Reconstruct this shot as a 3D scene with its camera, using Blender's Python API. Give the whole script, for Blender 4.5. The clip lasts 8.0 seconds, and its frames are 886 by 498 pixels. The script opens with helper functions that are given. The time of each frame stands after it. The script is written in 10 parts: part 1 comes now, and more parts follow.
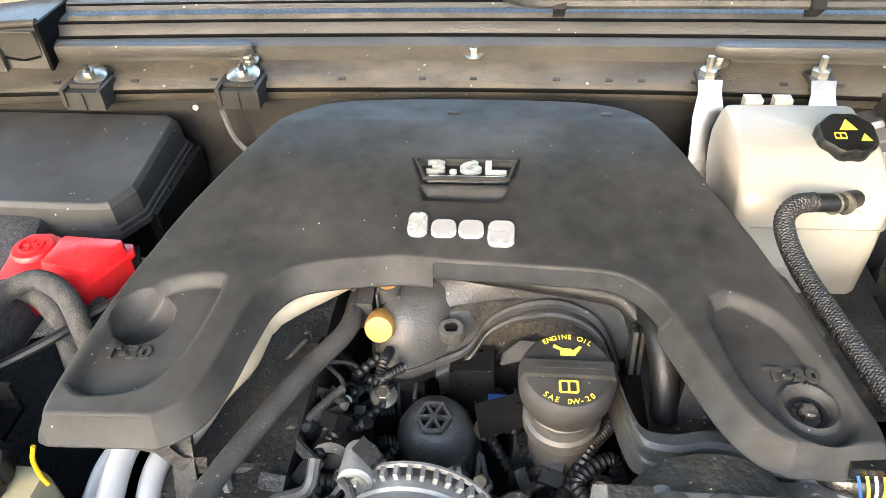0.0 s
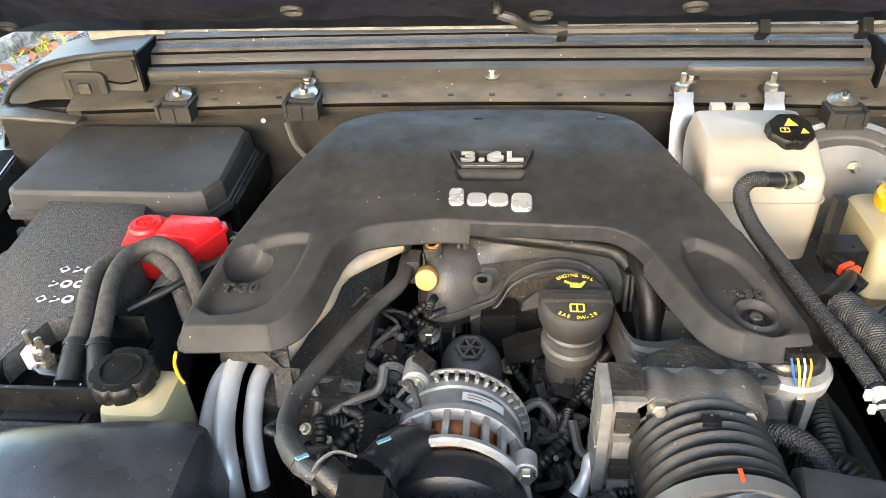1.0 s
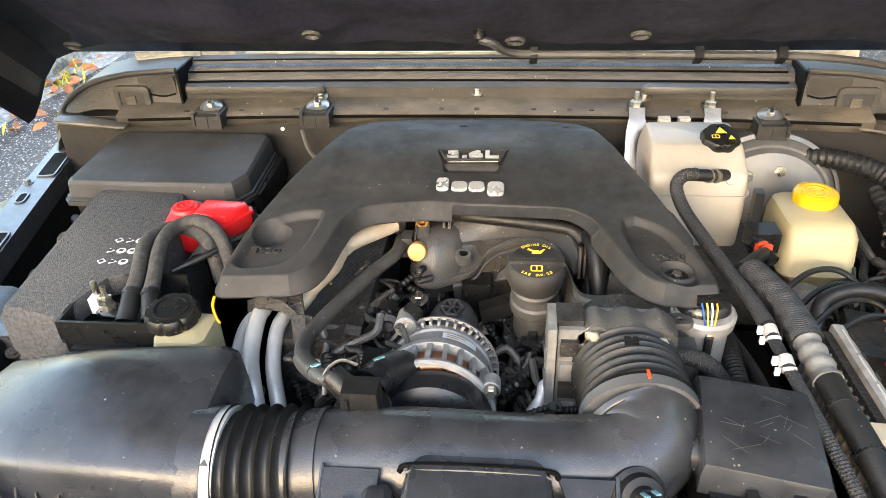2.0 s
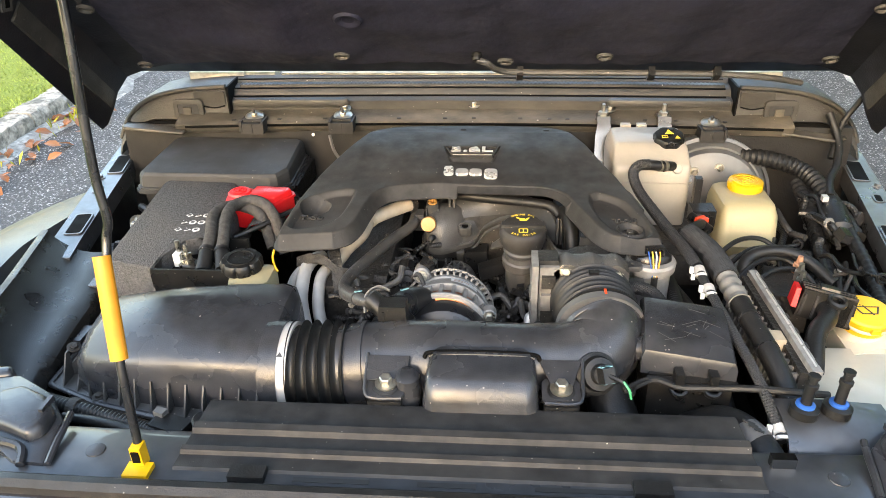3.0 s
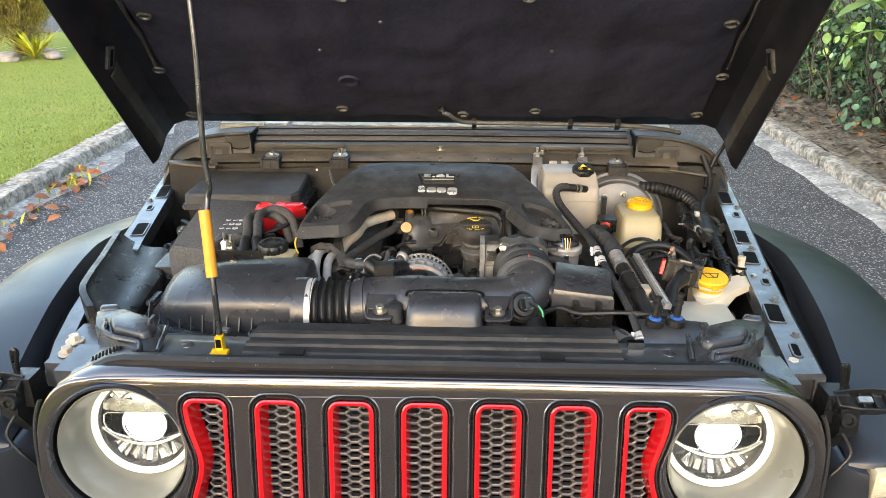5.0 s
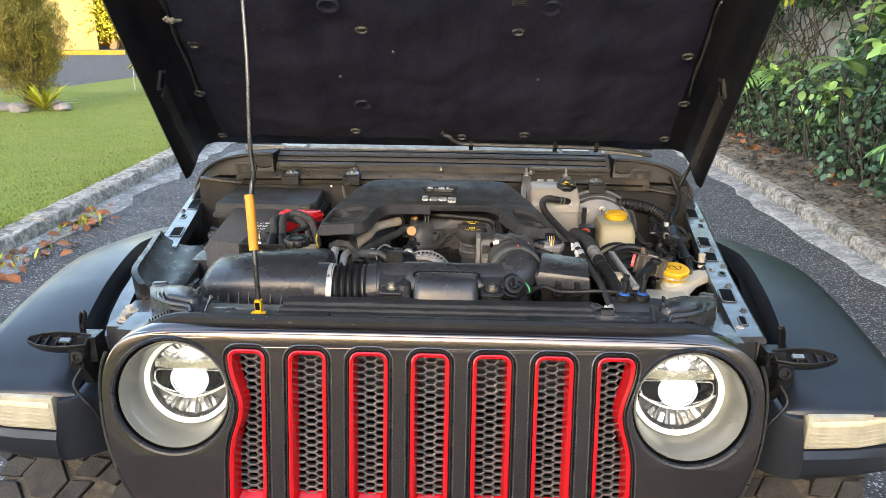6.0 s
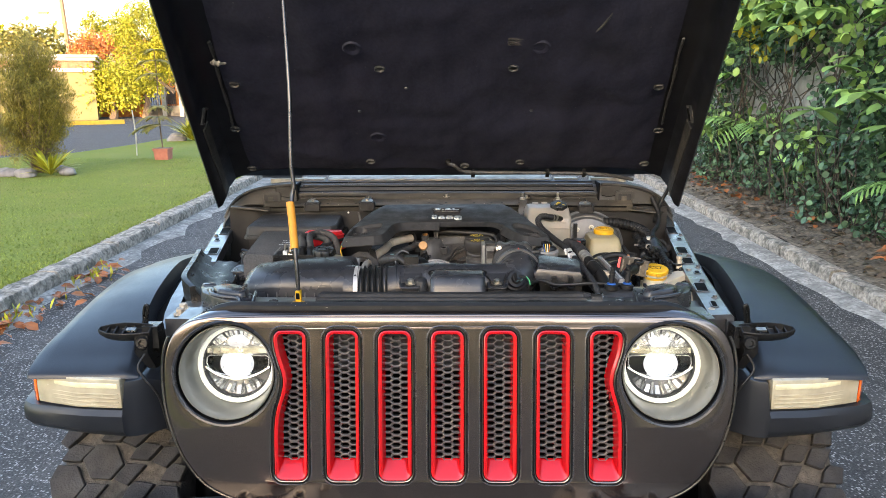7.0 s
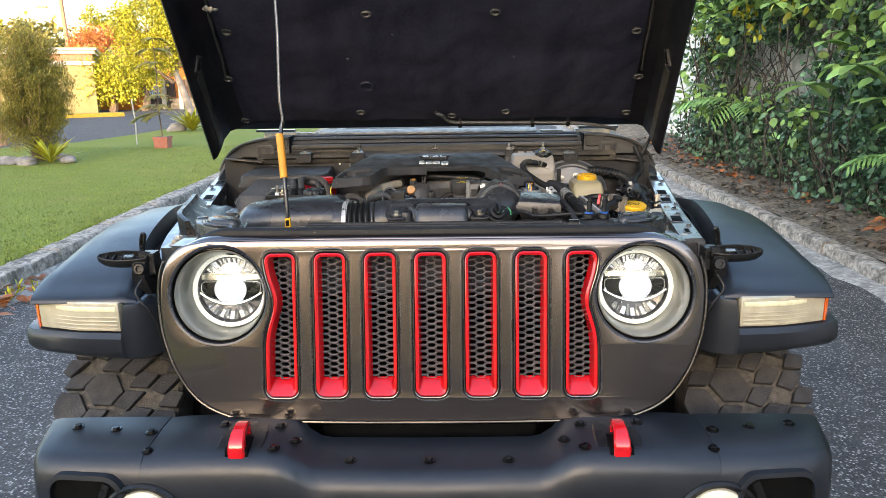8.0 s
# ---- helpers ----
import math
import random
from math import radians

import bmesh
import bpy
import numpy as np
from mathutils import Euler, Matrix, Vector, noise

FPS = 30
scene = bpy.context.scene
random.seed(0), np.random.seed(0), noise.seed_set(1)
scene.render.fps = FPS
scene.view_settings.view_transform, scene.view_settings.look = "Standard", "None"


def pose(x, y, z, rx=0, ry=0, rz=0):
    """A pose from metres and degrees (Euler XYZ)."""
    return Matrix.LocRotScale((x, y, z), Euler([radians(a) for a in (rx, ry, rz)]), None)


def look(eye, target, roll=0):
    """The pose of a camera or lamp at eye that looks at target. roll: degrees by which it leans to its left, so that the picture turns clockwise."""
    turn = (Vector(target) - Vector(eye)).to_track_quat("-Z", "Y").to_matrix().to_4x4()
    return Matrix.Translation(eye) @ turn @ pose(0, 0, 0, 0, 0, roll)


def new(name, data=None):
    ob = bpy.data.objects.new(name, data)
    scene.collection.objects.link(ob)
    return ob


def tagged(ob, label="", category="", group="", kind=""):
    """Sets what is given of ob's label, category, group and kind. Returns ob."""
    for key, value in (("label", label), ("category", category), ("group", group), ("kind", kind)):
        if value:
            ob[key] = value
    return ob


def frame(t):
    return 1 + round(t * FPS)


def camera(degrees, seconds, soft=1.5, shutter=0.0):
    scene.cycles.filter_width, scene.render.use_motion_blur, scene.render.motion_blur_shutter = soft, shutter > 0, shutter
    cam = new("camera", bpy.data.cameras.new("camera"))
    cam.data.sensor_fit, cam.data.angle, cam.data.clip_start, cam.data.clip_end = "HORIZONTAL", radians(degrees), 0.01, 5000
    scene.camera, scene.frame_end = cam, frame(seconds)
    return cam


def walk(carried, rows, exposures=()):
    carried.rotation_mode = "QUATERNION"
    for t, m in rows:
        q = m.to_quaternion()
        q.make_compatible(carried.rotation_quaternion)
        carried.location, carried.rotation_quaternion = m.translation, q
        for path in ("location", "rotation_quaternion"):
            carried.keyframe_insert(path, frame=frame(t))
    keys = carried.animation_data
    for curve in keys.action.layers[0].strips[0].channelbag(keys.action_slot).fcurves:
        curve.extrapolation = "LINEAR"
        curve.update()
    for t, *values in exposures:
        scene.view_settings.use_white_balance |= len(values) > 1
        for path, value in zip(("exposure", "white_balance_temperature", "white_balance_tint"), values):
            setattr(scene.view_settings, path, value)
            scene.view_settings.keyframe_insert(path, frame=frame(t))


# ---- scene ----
cam = camera(62.6, 8.0, soft=0.5)
PATH = [
    (0, (0.04, 0.199, 1.613), (-0.136, 1.73, 0.338), -2.6),
    (0.5, (0.027, 0.102, 1.635), (-0.155, 1.675, 0.413), -2.8),
    (1, (0.018, 0.004, 1.656), (-0.154, 1.618, 0.487), -2.8),
    (1.5, (0.026, -0.079, 1.673), (-0.137, 1.57, 0.554), -2.4),
    (2, (0.053, -0.184, 1.687), (-0.125, 1.493, 0.612), -2.0),
    (2.2, (0.058, -0.245, 1.692), (-0.117, 1.444, 0.636), -1.7),
    (3.3, (0.039, -0.532, 1.735), (-0.09, 1.224, 0.787), -1.5),
    (3.5, (0.034, -0.581, 1.74), (-0.079, 1.188, 0.812), -1.6),
    (4, (0.03, -0.701, 1.749), (-0.043, 1.097, 0.875), -1.3),
    (4.5, (0.052, -0.81, 1.764), (-0.009, 1.012, 0.94), -0.7),
    (4.7, (0.068, -0.859, 1.764), (0.003, 0.971, 0.959), -0.4),
    (5.8, (0.068, -1.145, 1.715), (0.021, 0.745, 1.063), 0.8),
    (6, (0.058, -1.206, 1.708), (0.012, 0.695, 1.087), 0.7),
    (6.5, (0.021, -1.358, 1.679), (-0.007, 0.568, 1.142), 0.2),
    (7, (0.023, -1.481, 1.638), (-0.008, 0.467, 1.183), -0.3),
    (7.3, (0.025, -1.518, 1.629), (0.003, 0.425, 1.154), -0.6),
    (7.5, (0.04, -1.557, 1.574), (0.004, 0.395, 1.14), -0.6),
    (8, (0.066, -1.588, 1.505), (0.031, 0.355, 1.033), -0.8),
]
walk(cam, [(t, look(eye, target, roll)) for t, eye, target, roll in PATH],
     [(0, 4.84, 6350, 11), (0.6, 4.65, 6450, 12), (1.2, 4.46, 6600, 12), (2.2, 4.32, 6750, 13), (3.5, 4.10, 6950, 13), (4.7, 3.84, 6800, 13), (6.0, 3.42, 6350, 15), (8, 3.17, 6150, 15)])

# ---------- light ----------
SUN_EL, SUN_AZ = 9.0, 196.0      # degrees; the sun stands low, behind the walker
world = bpy.data.worlds.new("sky")
scene.world = world
world.use_nodes = True
wn = world.node_tree
sky = wn.nodes.new("ShaderNodeTexSky")
sky.sky_type, sky.sun_disc = "NISHITA", False
sky.sun_elevation, sky.sun_rotation = radians(SUN_EL), radians(SUN_AZ)
sky.air_density, sky.dust_density, sky.ozone_density = 1.0, 2.5, 1.0
wn.nodes["Background"].inputs["Strength"].default_value = 0.15
wn.links.new(sky.outputs[0], wn.nodes["Background"].inputs["Color"])
sun = new("sun", bpy.data.lights.new("sun", "SUN"))
sun.data.energy, sun.data.angle, sun.data.color = 1.3, radians(0.6), (1.0, 0.74, 0.42)
sun.matrix_world = look((40 * math.sin(radians(SUN_AZ)), 40 * math.cos(radians(SUN_AZ)), 40 * math.tan(radians(SUN_EL))), (0, 0, 0))


# ---------- materials ----------
def mat(name, base, rough=0.5, metal=0.0, var=0.25, scale=30.0, bump=0.0, bscale=200.0, tint=None, tscale=4.0, tlo=0.5, thi=0.7, tamt=0.6,
        coat=0.0, trans=0.0, sss=0.0, emit=None, estr=0.0, rvar=0.12, island=0.0, spec=0.5, stretch=(1, 1, 1), ior=1.45, obrand=0.0, speck=0.0, sscale=260.0, scol=(0.34, 0.31, 0.27)):
    """A procedural surface: fine grain over base, worn or dusty patches of tint, relief and uneven gloss."""
    m = bpy.data.materials.new(name)
    m.use_nodes = True
    nt = m.node_tree
    N, L = nt.nodes, nt.links
    p = N["Principled BSDF"]
    co = N.new("ShaderNodeTexCoord")
    mp = N.new("ShaderNodeMapping")
    mp.inputs["Scale"].default_value = stretch
    L.new(co.outputs["Object"], mp.inputs["Vector"])
    n1 = N.new("ShaderNodeTexNoise")
    n1.inputs["Scale"].default_value, n1.inputs["Detail"].default_value = scale, 6
    L.new(mp.outputs[0], n1.inputs["Vector"])
    ramp = N.new("ShaderNodeMapRange")
    ramp.inputs["From Min"].default_value, ramp.inputs["From Max"].default_value = 0.3, 0.7
    ramp.inputs["To Min"].default_value, ramp.inputs["To Max"].default_value = 1 - var, 1 + var
    L.new(n1.outputs["Fac"], ramp.inputs["Value"])
    mul = N.new("ShaderNodeVectorMath")
    mul.operation = "SCALE"
    mul.inputs[0].default_value = base
    L.new(ramp.outputs[0], mul.inputs["Scale"])
    col = mul.outputs[0]
    if island or obrand:
        if island:
            g = N.new("ShaderNodeNewGeometry").outputs["Random Per Island"]
        else:
            g = N.new("ShaderNodeObjectInfo").outputs["Random"]
        mr = N.new("ShaderNodeMapRange")
        mr.inputs["To Min"].default_value, mr.inputs["To Max"].default_value = 1 - (island or obrand), 1 + (island or obrand)
        L.new(g, mr.inputs["Value"])
        m2 = N.new("ShaderNodeVectorMath")
        m2.operation = "SCALE"
        L.new(col, m2.inputs[0])
        L.new(mr.outputs[0], m2.inputs["Scale"])
        col = m2.outputs[0]
    if tint:
        n2 = N.new("ShaderNodeTexNoise")
        n2.inputs["Scale"].default_value, n2.inputs["Detail"].default_value, n2.inputs["Roughness"].default_value = tscale, 8, 0.65
        L.new(mp.outputs[0], n2.inputs["Vector"])
        r2 = N.new("ShaderNodeMapRange")
        r2.inputs["From Min"].default_value, r2.inputs["From Max"].default_value = tlo, thi
        r2.inputs["To Max"].default_value = tamt
        L.new(n2.outputs["Fac"], r2.inputs["Value"])
        mx = N.new("ShaderNodeMix")
        mx.data_type = "RGBA"
        L.new(r2.outputs[0], mx.inputs["Factor"])
        L.new(col, mx.inputs["A"])
        mx.inputs["B"].default_value = (*tint, 1)
        col = mx.outputs["Result"]
    if speck:
        # crumbs of pale dust: one dot in some of the cells, thicker in some patches than in others
        vo = N.new("ShaderNodeTexVoronoi")
        vo.inputs["Scale"].default_value = sscale
        L.new(co.outputs["Object"], vo.inputs["Vector"])
        sepc = N.new("ShaderNodeSeparateColor")
        L.new(vo.outputs["Color"], sepc.inputs[0])
        size_ = N.new("ShaderNodeMapRange")
        size_.inputs["From Min"].default_value, size_.inputs["From Max"].default_value = 1 - 0.6 * speck, 1.0
        size_.inputs["To Max"].default_value = 0.34
        L.new(sepc.outputs[0], size_.inputs["Value"])
        inside = N.new("ShaderNodeMath")
        inside.operation = "LESS_THAN"
        L.new(vo.outputs["Distance"], inside.inputs[0])
        L.new(size_.outputs[0], inside.inputs[1])
        patch = N.new("ShaderNodeTexNoise")
        patch.inputs["Scale"].default_value = 14.0
        L.new(co.outputs["Object"], patch.inputs["Vector"])
        pr = N.new("ShaderNodeMapRange")
        pr.inputs["From Min"].default_value, pr.inputs["From Max"].default_value = 0.4, 0.65
        pr.inputs["To Max"].default_value = 0.75
        L.new(patch.outputs["Fac"], pr.inputs["Value"])
        ms = N.new("ShaderNodeMath")
        ms.operation = "MULTIPLY"
        L.new(inside.outputs[0], ms.inputs[0])
        L.new(pr.outputs[0], ms.inputs[1])
        mq = N.new("ShaderNodeMix")
        mq.data_type = "RGBA"
        L.new(ms.outputs[0], mq.inputs["Factor"])
        L.new(col, mq.inputs["A"])
        mq.inputs["B"].default_value = (*scol, 1)
        col = mq.outputs["Result"]
    L.new(col, p.inputs["Base Color"])
    rr = N.new("ShaderNodeMapRange")
    rr.inputs["From Min"].default_value, rr.inputs["From Max"].default_value = 0.3, 0.7
    rr.inputs["To Min"].default_value, rr.inputs["To Max"].default_value = max(0.02, rough - rvar), min(1, rough + rvar)
    n3 = N.new("ShaderNodeTexNoise")
    n3.inputs["Scale"].default_value, n3.inputs["Detail"].default_value = scale * 0.4, 5
    L.new(mp.outputs[0], n3.inputs["Vector"])
    L.new(n3.outputs["Fac"], rr.inputs["Value"])
    L.new(rr.outputs[0], p.inputs["Roughness"])
    p.inputs["Metallic"].default_value = metal
    p.inputs["Specular IOR Level"].default_value = spec
    p.inputs["IOR"].default_value = ior
    p.inputs["Coat Weight"].default_value = coat
    p.inputs["Coat Roughness"].default_value = 0.06
    p.inputs["Transmission Weight"].default_value = trans
    if sss:
        p.inputs["Subsurface Weight"].default_value = sss
        p.inputs["Subsurface Radius"].default_value = (0.03, 0.02, 0.012)
        p.inputs["Subsurface Scale"].default_value = 0.5
    if emit:
        p.inputs["Emission Color"].default_value = (*emit, 1)
        p.inputs["Emission Strength"].default_value = estr
    if bump:
        nb = N.new("ShaderNodeTexNoise")
        nb.inputs["Scale"].default_value, nb.inputs["Detail"].default_value = bscale, 4
        L.new(mp.outputs[0], nb.inputs["Vector"])
        b = N.new("ShaderNodeBump")
        b.inputs["Strength"].default_value, b.inputs["Distance"].default_value = bump, 0.01
        L.new(nb.outputs["Fac"], b.inputs["Height"])
        L.new(b.outputs[0], p.inputs["Normal"])
    return m


DUST = (0.20, 0.165, 0.12)
M_COVER = mat("cover_plastic", (0.021, 0.0202, 0.0195), 0.58, var=0.3, scale=60, bump=0.08, bscale=900, tint=(0.088, 0.080, 0.071), tscale=7, tlo=0.45, thi=0.80, tamt=0.4, spec=0.26, speck=0.04, sscale=330)
M_PLASTIC = mat("black_plastic", (0.0075, 0.0075, 0.0075), 0.33, var=0.3, scale=70, bump=0.12, bscale=700, tint=(0.06, 0.053, 0.043), tscale=9, tlo=0.52, thi=0.85, tamt=0.32, spec=0.38, speck=0.10, sscale=300)
M_GLOSSP = mat("smooth_black_plastic", (0.012, 0.012, 0.013), 0.30, var=0.25, scale=40, bump=0.05, bscale=500, tint=(0.10, 0.092, 0.08), tscale=12, tlo=0.55, thi=0.85, tamt=0.35)
M_LID = mat("satin_grey_lid_plastic", (0.030, 0.030, 0.030), 0.52, var=0.2, scale=40, bump=0.10, bscale=900, speck=0.06, tint=(0.09, 0.085, 0.075), tscale=8, tlo=0.5, thi=0.85, tamt=0.4, spec=0.3)
M_AIRBOX = mat("satin_airbox_plastic", (0.025, 0.026, 0.029), 0.25, var=0.3, scale=30, bump=0.08, bscale=700, tint=(0.10, 0.094, 0.084), tscale=9, tlo=0.50, thi=0.80, tamt=0.3, spec=0.5, speck=0.06, sscale=260)
M_MANI = mat("dusty_manifold_plastic", (0.041, 0.04, 0.0385), 0.40, var=0.3, scale=45, bump=0.14, bscale=500, tint=(0.11, 0.102, 0.092), tscale=10, tlo=0.45, thi=0.75, tamt=0.5, spec=0.4, speck=0.20, sscale=240)
M_CAST = mat("dusty_grey_casting", (0.165, 0.16, 0.15), 0.48, metal=0.15, var=0.3, scale=60, bump=0.12, bscale=400, tint=(0.06, 0.053, 0.045), tscale=18, tlo=0.45, thi=0.75, tamt=0.7)
M_GALV = mat("galvanised_steel", (0.2, 0.197, 0.188), 0.27, metal=1.0, var=0.3, scale=25, tint=(0.11, 0.095, 0.075), tscale=18, tlo=0.5, thi=0.8, tamt=0.5)
M_DRUM = mat("satin_grey_drum", (0.13, 0.13, 0.13), 0.4, metal=0.5, var=0.15, scale=30)
M_WEAVE = mat("woven_nylon_strand", (0.012, 0.012, 0.0125), 0.5, var=0.3, scale=200)
M_EDGE = mat("bright_paint_edge", (0.46, 0.45, 0.44), 0.20, metal=0.85, var=0.1, scale=20, rvar=0.05)
# near-black: shade of gaps and recesses put into the colour; also some black parts
M_VOID = mat("near_black_shade", (0.002, 0.002, 0.002), 0.8, var=0.3, scale=60, spec=0.1)
M_COWL = mat("dusty_cowl_plastic", (0.036, 0.0335, 0.0295), 0.52, var=0.25, scale=40, bump=0.15, bscale=500, speck=0.05, tint=(0.10, 0.086, 0.068), tscale=6, tlo=0.5, thi=0.8, tamt=0.5, stretch=(0.4, 1, 1))
M_COWLM = mat("dusty_cowl_metal", (0.05, 0.045, 0.037), 0.55, var=0.4, scale=30, bump=0.15, bscale=300, speck=0.10, sscale=160, tint=(0.17, 0.138, 0.098), tscale=10, tlo=0.5, thi=0.74, tamt=0.6, stretch=(0.5, 1, 1))
M_RUBBER = mat("black_rubber", (0.0085, 0.0085, 0.0085), 0.48, var=0.3, scale=80, bump=0.1, bscale=400, tint=(0.055, 0.048, 0.039), tscale=12, tlo=0.52, thi=0.82, tamt=0.32, spec=0.38, speck=0.06, sscale=300)
M_LINER = mat("hood_liner_felt", (0.0185, 0.0195, 0.0345), 0.55, var=0.3, scale=120, bump=0.12, bscale=60, speck=0.04, sscale=120, scol=(0.12, 0.11, 0.10), tint=(0.028, 0.028, 0.034), tscale=3.5, tlo=0.5, thi=0.8, tamt=0.5, spec=0.35)
M_FELT = mat("battery_felt", (0.080, 0.079, 0.079), 0.95, var=0.35, scale=220, bump=0.7, bscale=700, tint=(0.13, 0.118, 0.105), tscale=9, tlo=0.5, thi=0.8, tamt=0.4, spec=0.15)
M_RED = mat("red_plastic", (0.62, 0.014, 0.016), 0.38, var=0.12, scale=30, bump=0.05, bscale=300, tint=(0.42, 0.05, 0.045), tscale=10, tlo=0.55, thi=0.8, tamt=0.5)
M_REDP = mat("red_paint", (0.47, 0.005, 0.008), 0.20, var=0.06, scale=20, coat=0.5, rvar=0.06)
M_YELLOW = mat("yellow_plastic", (0.56, 0.315, 0.006), 0.35, var=0.12, scale=30, tint=(0.5, 0.30, 0.02), tscale=14, tlo=0.55, thi=0.8, tamt=0.5)
M_SLEEVE = mat("orange_foam_sleeve", (0.6, 0.235, 0.012), 0.55, var=0.12, scale=50, tint=(0.45, 0.20, 0.03), tscale=20, tlo=0.55, thi=0.8, tamt=0.5)
M_WHITE = mat("milky_tank_plastic", (0.245, 0.228, 0.196), 0.42, var=0.08, scale=8, bump=0.05, bscale=120, tint=(0.42, 0.33, 0.26), tscale=4, tlo=0.5, thi=0.75, tamt=0.5, sss=0.12)
M_CREAM = mat("yellowed_tank_plastic", (0.27, 0.235, 0.140), 0.42, var=0.1, scale=8, bump=0.05, bscale=120, tint=(0.30, 0.23, 0.10), tscale=6, tlo=0.5, thi=0.8, tamt=0.6, sss=0.12)
M_WASH = mat("washer_tank_plastic", (0.46, 0.425, 0.34), 0.45, var=0.08, scale=10, bump=0.05, bscale=120, tint=(0.42, 0.33, 0.20), tscale=7, tlo=0.55, thi=0.8, tamt=0.5, sss=0.15)
M_ALU = mat("cast_aluminium", (0.225, 0.219, 0.209), 0.5, metal=0.12, var=0.25, scale=60, bump=0.08, bscale=400, tint=(0.09, 0.08, 0.068), tscale=18, tlo=0.48, thi=0.75, tamt=0.6)
M_PIPE = mat("dull_aluminium_pipe", (0.5, 0.485, 0.465), 0.40, metal=0.35, var=0.14, scale=30, tint=(0.27, 0.22, 0.18), tscale=9, tlo=0.5, thi=0.8, tamt=0.5)
M_ZINC = mat("zinc_steel", (0.36, 0.34, 0.29), 0.34, metal=0.9, var=0.3, scale=80, tint=(0.17, 0.14, 0.10), tscale=30, tlo=0.5, thi=0.8, tamt=0.5)
M_DARKM = mat("dark_engine_metal", (0.022, 0.0205, 0.0185), 0.55, metal=0.1, var=0.4, scale=40, bump=0.35, bscale=160, tint=(0.10, 0.082, 0.06), tscale=14, tlo=0.5, thi=0.8, tamt=0.45, spec=0.4, speck=0.16, sscale=280)
M_TANPIPE = mat("dusty_heat_pipe", (0.46, 0.385, 0.29), 0.55, metal=0.25, var=0.15, scale=40, tint=(0.32, 0.22, 0.13), tscale=14, tlo=0.5, thi=0.8, tamt=0.6)
M_PAINT = mat("granite_metallic_paint", (0.122, 0.101, 0.092), 0.22, metal=0.93, var=0.03, scale=2.5, coat=1.0, rvar=0.03, bump=0.008, bscale=1500)
M_BAYPAINT = mat("bay_metallic_paint", (0.078, 0.081, 0.086), 0.36, metal=0.55, var=0.2, scale=60, coat=0.3, tint=(0.13, 0.115, 0.10), tscale=12, tlo=0.5, thi=0.8, tamt=0.5)
M_FENDER = mat("matte_fender_plastic", (0.0115, 0.0135, 0.0175), 0.36, var=0.1, scale=30, bump=0.05, bscale=1200, tint=(0.022, 0.023, 0.026), tscale=3, tlo=0.5, thi=0.8, tamt=0.4, rvar=0.05)
M_TYRE = mat("tyre_rubber", (0.020, 0.0185, 0.018), 0.75, var=0.3, scale=50, bump=0.3, bscale=200, tint=(0.085, 0.074, 0.060), tscale=9, tlo=0.48, thi=0.78, tamt=0.6)
M_TYRED = mat("dusty_tyre_groove", (0.075, 0.064, 0.050), 0.9, var=0.5, scale=60, bump=0.4, bscale=200, tint=(0.035, 0.031, 0.027), tscale=12, tlo=0.45, thi=0.7, tamt=0.7, speck=0.08)
M_CLEAR = mat("clear_lens", (0.95, 0.95, 0.93), 0.03, var=0.02, trans=1.0, rvar=0.01, ior=1.3)
# emission stands for LED light scattered on the chrome
M_CHROME = mat("glowing_reflector", (0.85, 0.85, 0.80), 0.12, metal=0.9, var=0.05, rvar=0.05, emit=(1.0, 0.97, 0.86), estr=0.026)
M_LED = mat("daylight_led", (0.9, 0.95, 1.0), 0.3, emit=(0.86, 0.93, 1.0), estr=0.22)
M_HALO = mat("halo_ring_led", (0.95, 0.95, 0.8), 0.3, emit=(1.0, 0.985, 0.84), estr=0.06)
M_STRIP = mat("pale_lens_strip", (0.58, 0.55, 0.36), 0.18, var=0.15, scale=60, coat=0.7)
M_EDGED = mat("dim_paint_edge", (0.085, 0.083, 0.08), 0.28, metal=0.85, var=0.1, scale=20)
M_MESH = mat("grille_mesh_plastic", (0.056, 0.0545, 0.052), 0.42, var=0.3, scale=60, bump=0.05, bscale=500)
M_SLOTRIM = mat("gloss_black_trim", (0.003, 0.003, 0.003), 0.3, var=0.2, scale=60, spec=0.2)
M_BEZELD = mat("dark_bezel_lip", (0.032, 0.034, 0.040), 0.3, metal=0.4, var=0.1, scale=30)
M_SIGNAL = mat("frosted_marker_lens", (0.36, 0.325, 0.23), 0.22, var=0.15, scale=30, coat=0.7)
M_AMBER = mat("amber_lens", (0.85, 0.14, 0.01), 0.18, var=0.05, coat=0.6)
M_ASPHALT = mat("worn_asphalt", (0.048, 0.046, 0.045), 0.9, var=0.6, scale=110, bump=1.0, bscale=70, tint=(0.10, 0.096, 0.09), tscale=2.5, tlo=0.45, thi=0.7, tamt=0.5, spec=0.25)
M_KERB = mat("old_kerb_concrete", (0.3, 0.265, 0.22), 0.9, var=0.5, scale=30, bump=0.6, bscale=110, tint=(0.06, 0.058, 0.047), tscale=8, tlo=0.48, thi=0.62, tamt=0.75, spec=0.2)
M_APRON = mat("broken_gutter_concrete", (0.3, 0.285, 0.26), 0.95, var=0.5, scale=40, bump=0.7, bscale=120, tint=(0.1, 0.096, 0.09), tscale=5, tlo=0.47, thi=0.56, tamt=0.55, spec=0.2)
M_YKERB = mat("yellow_kerb_paint", (0.42, 0.27, 0.02), 0.7, var=0.2, scale=8)
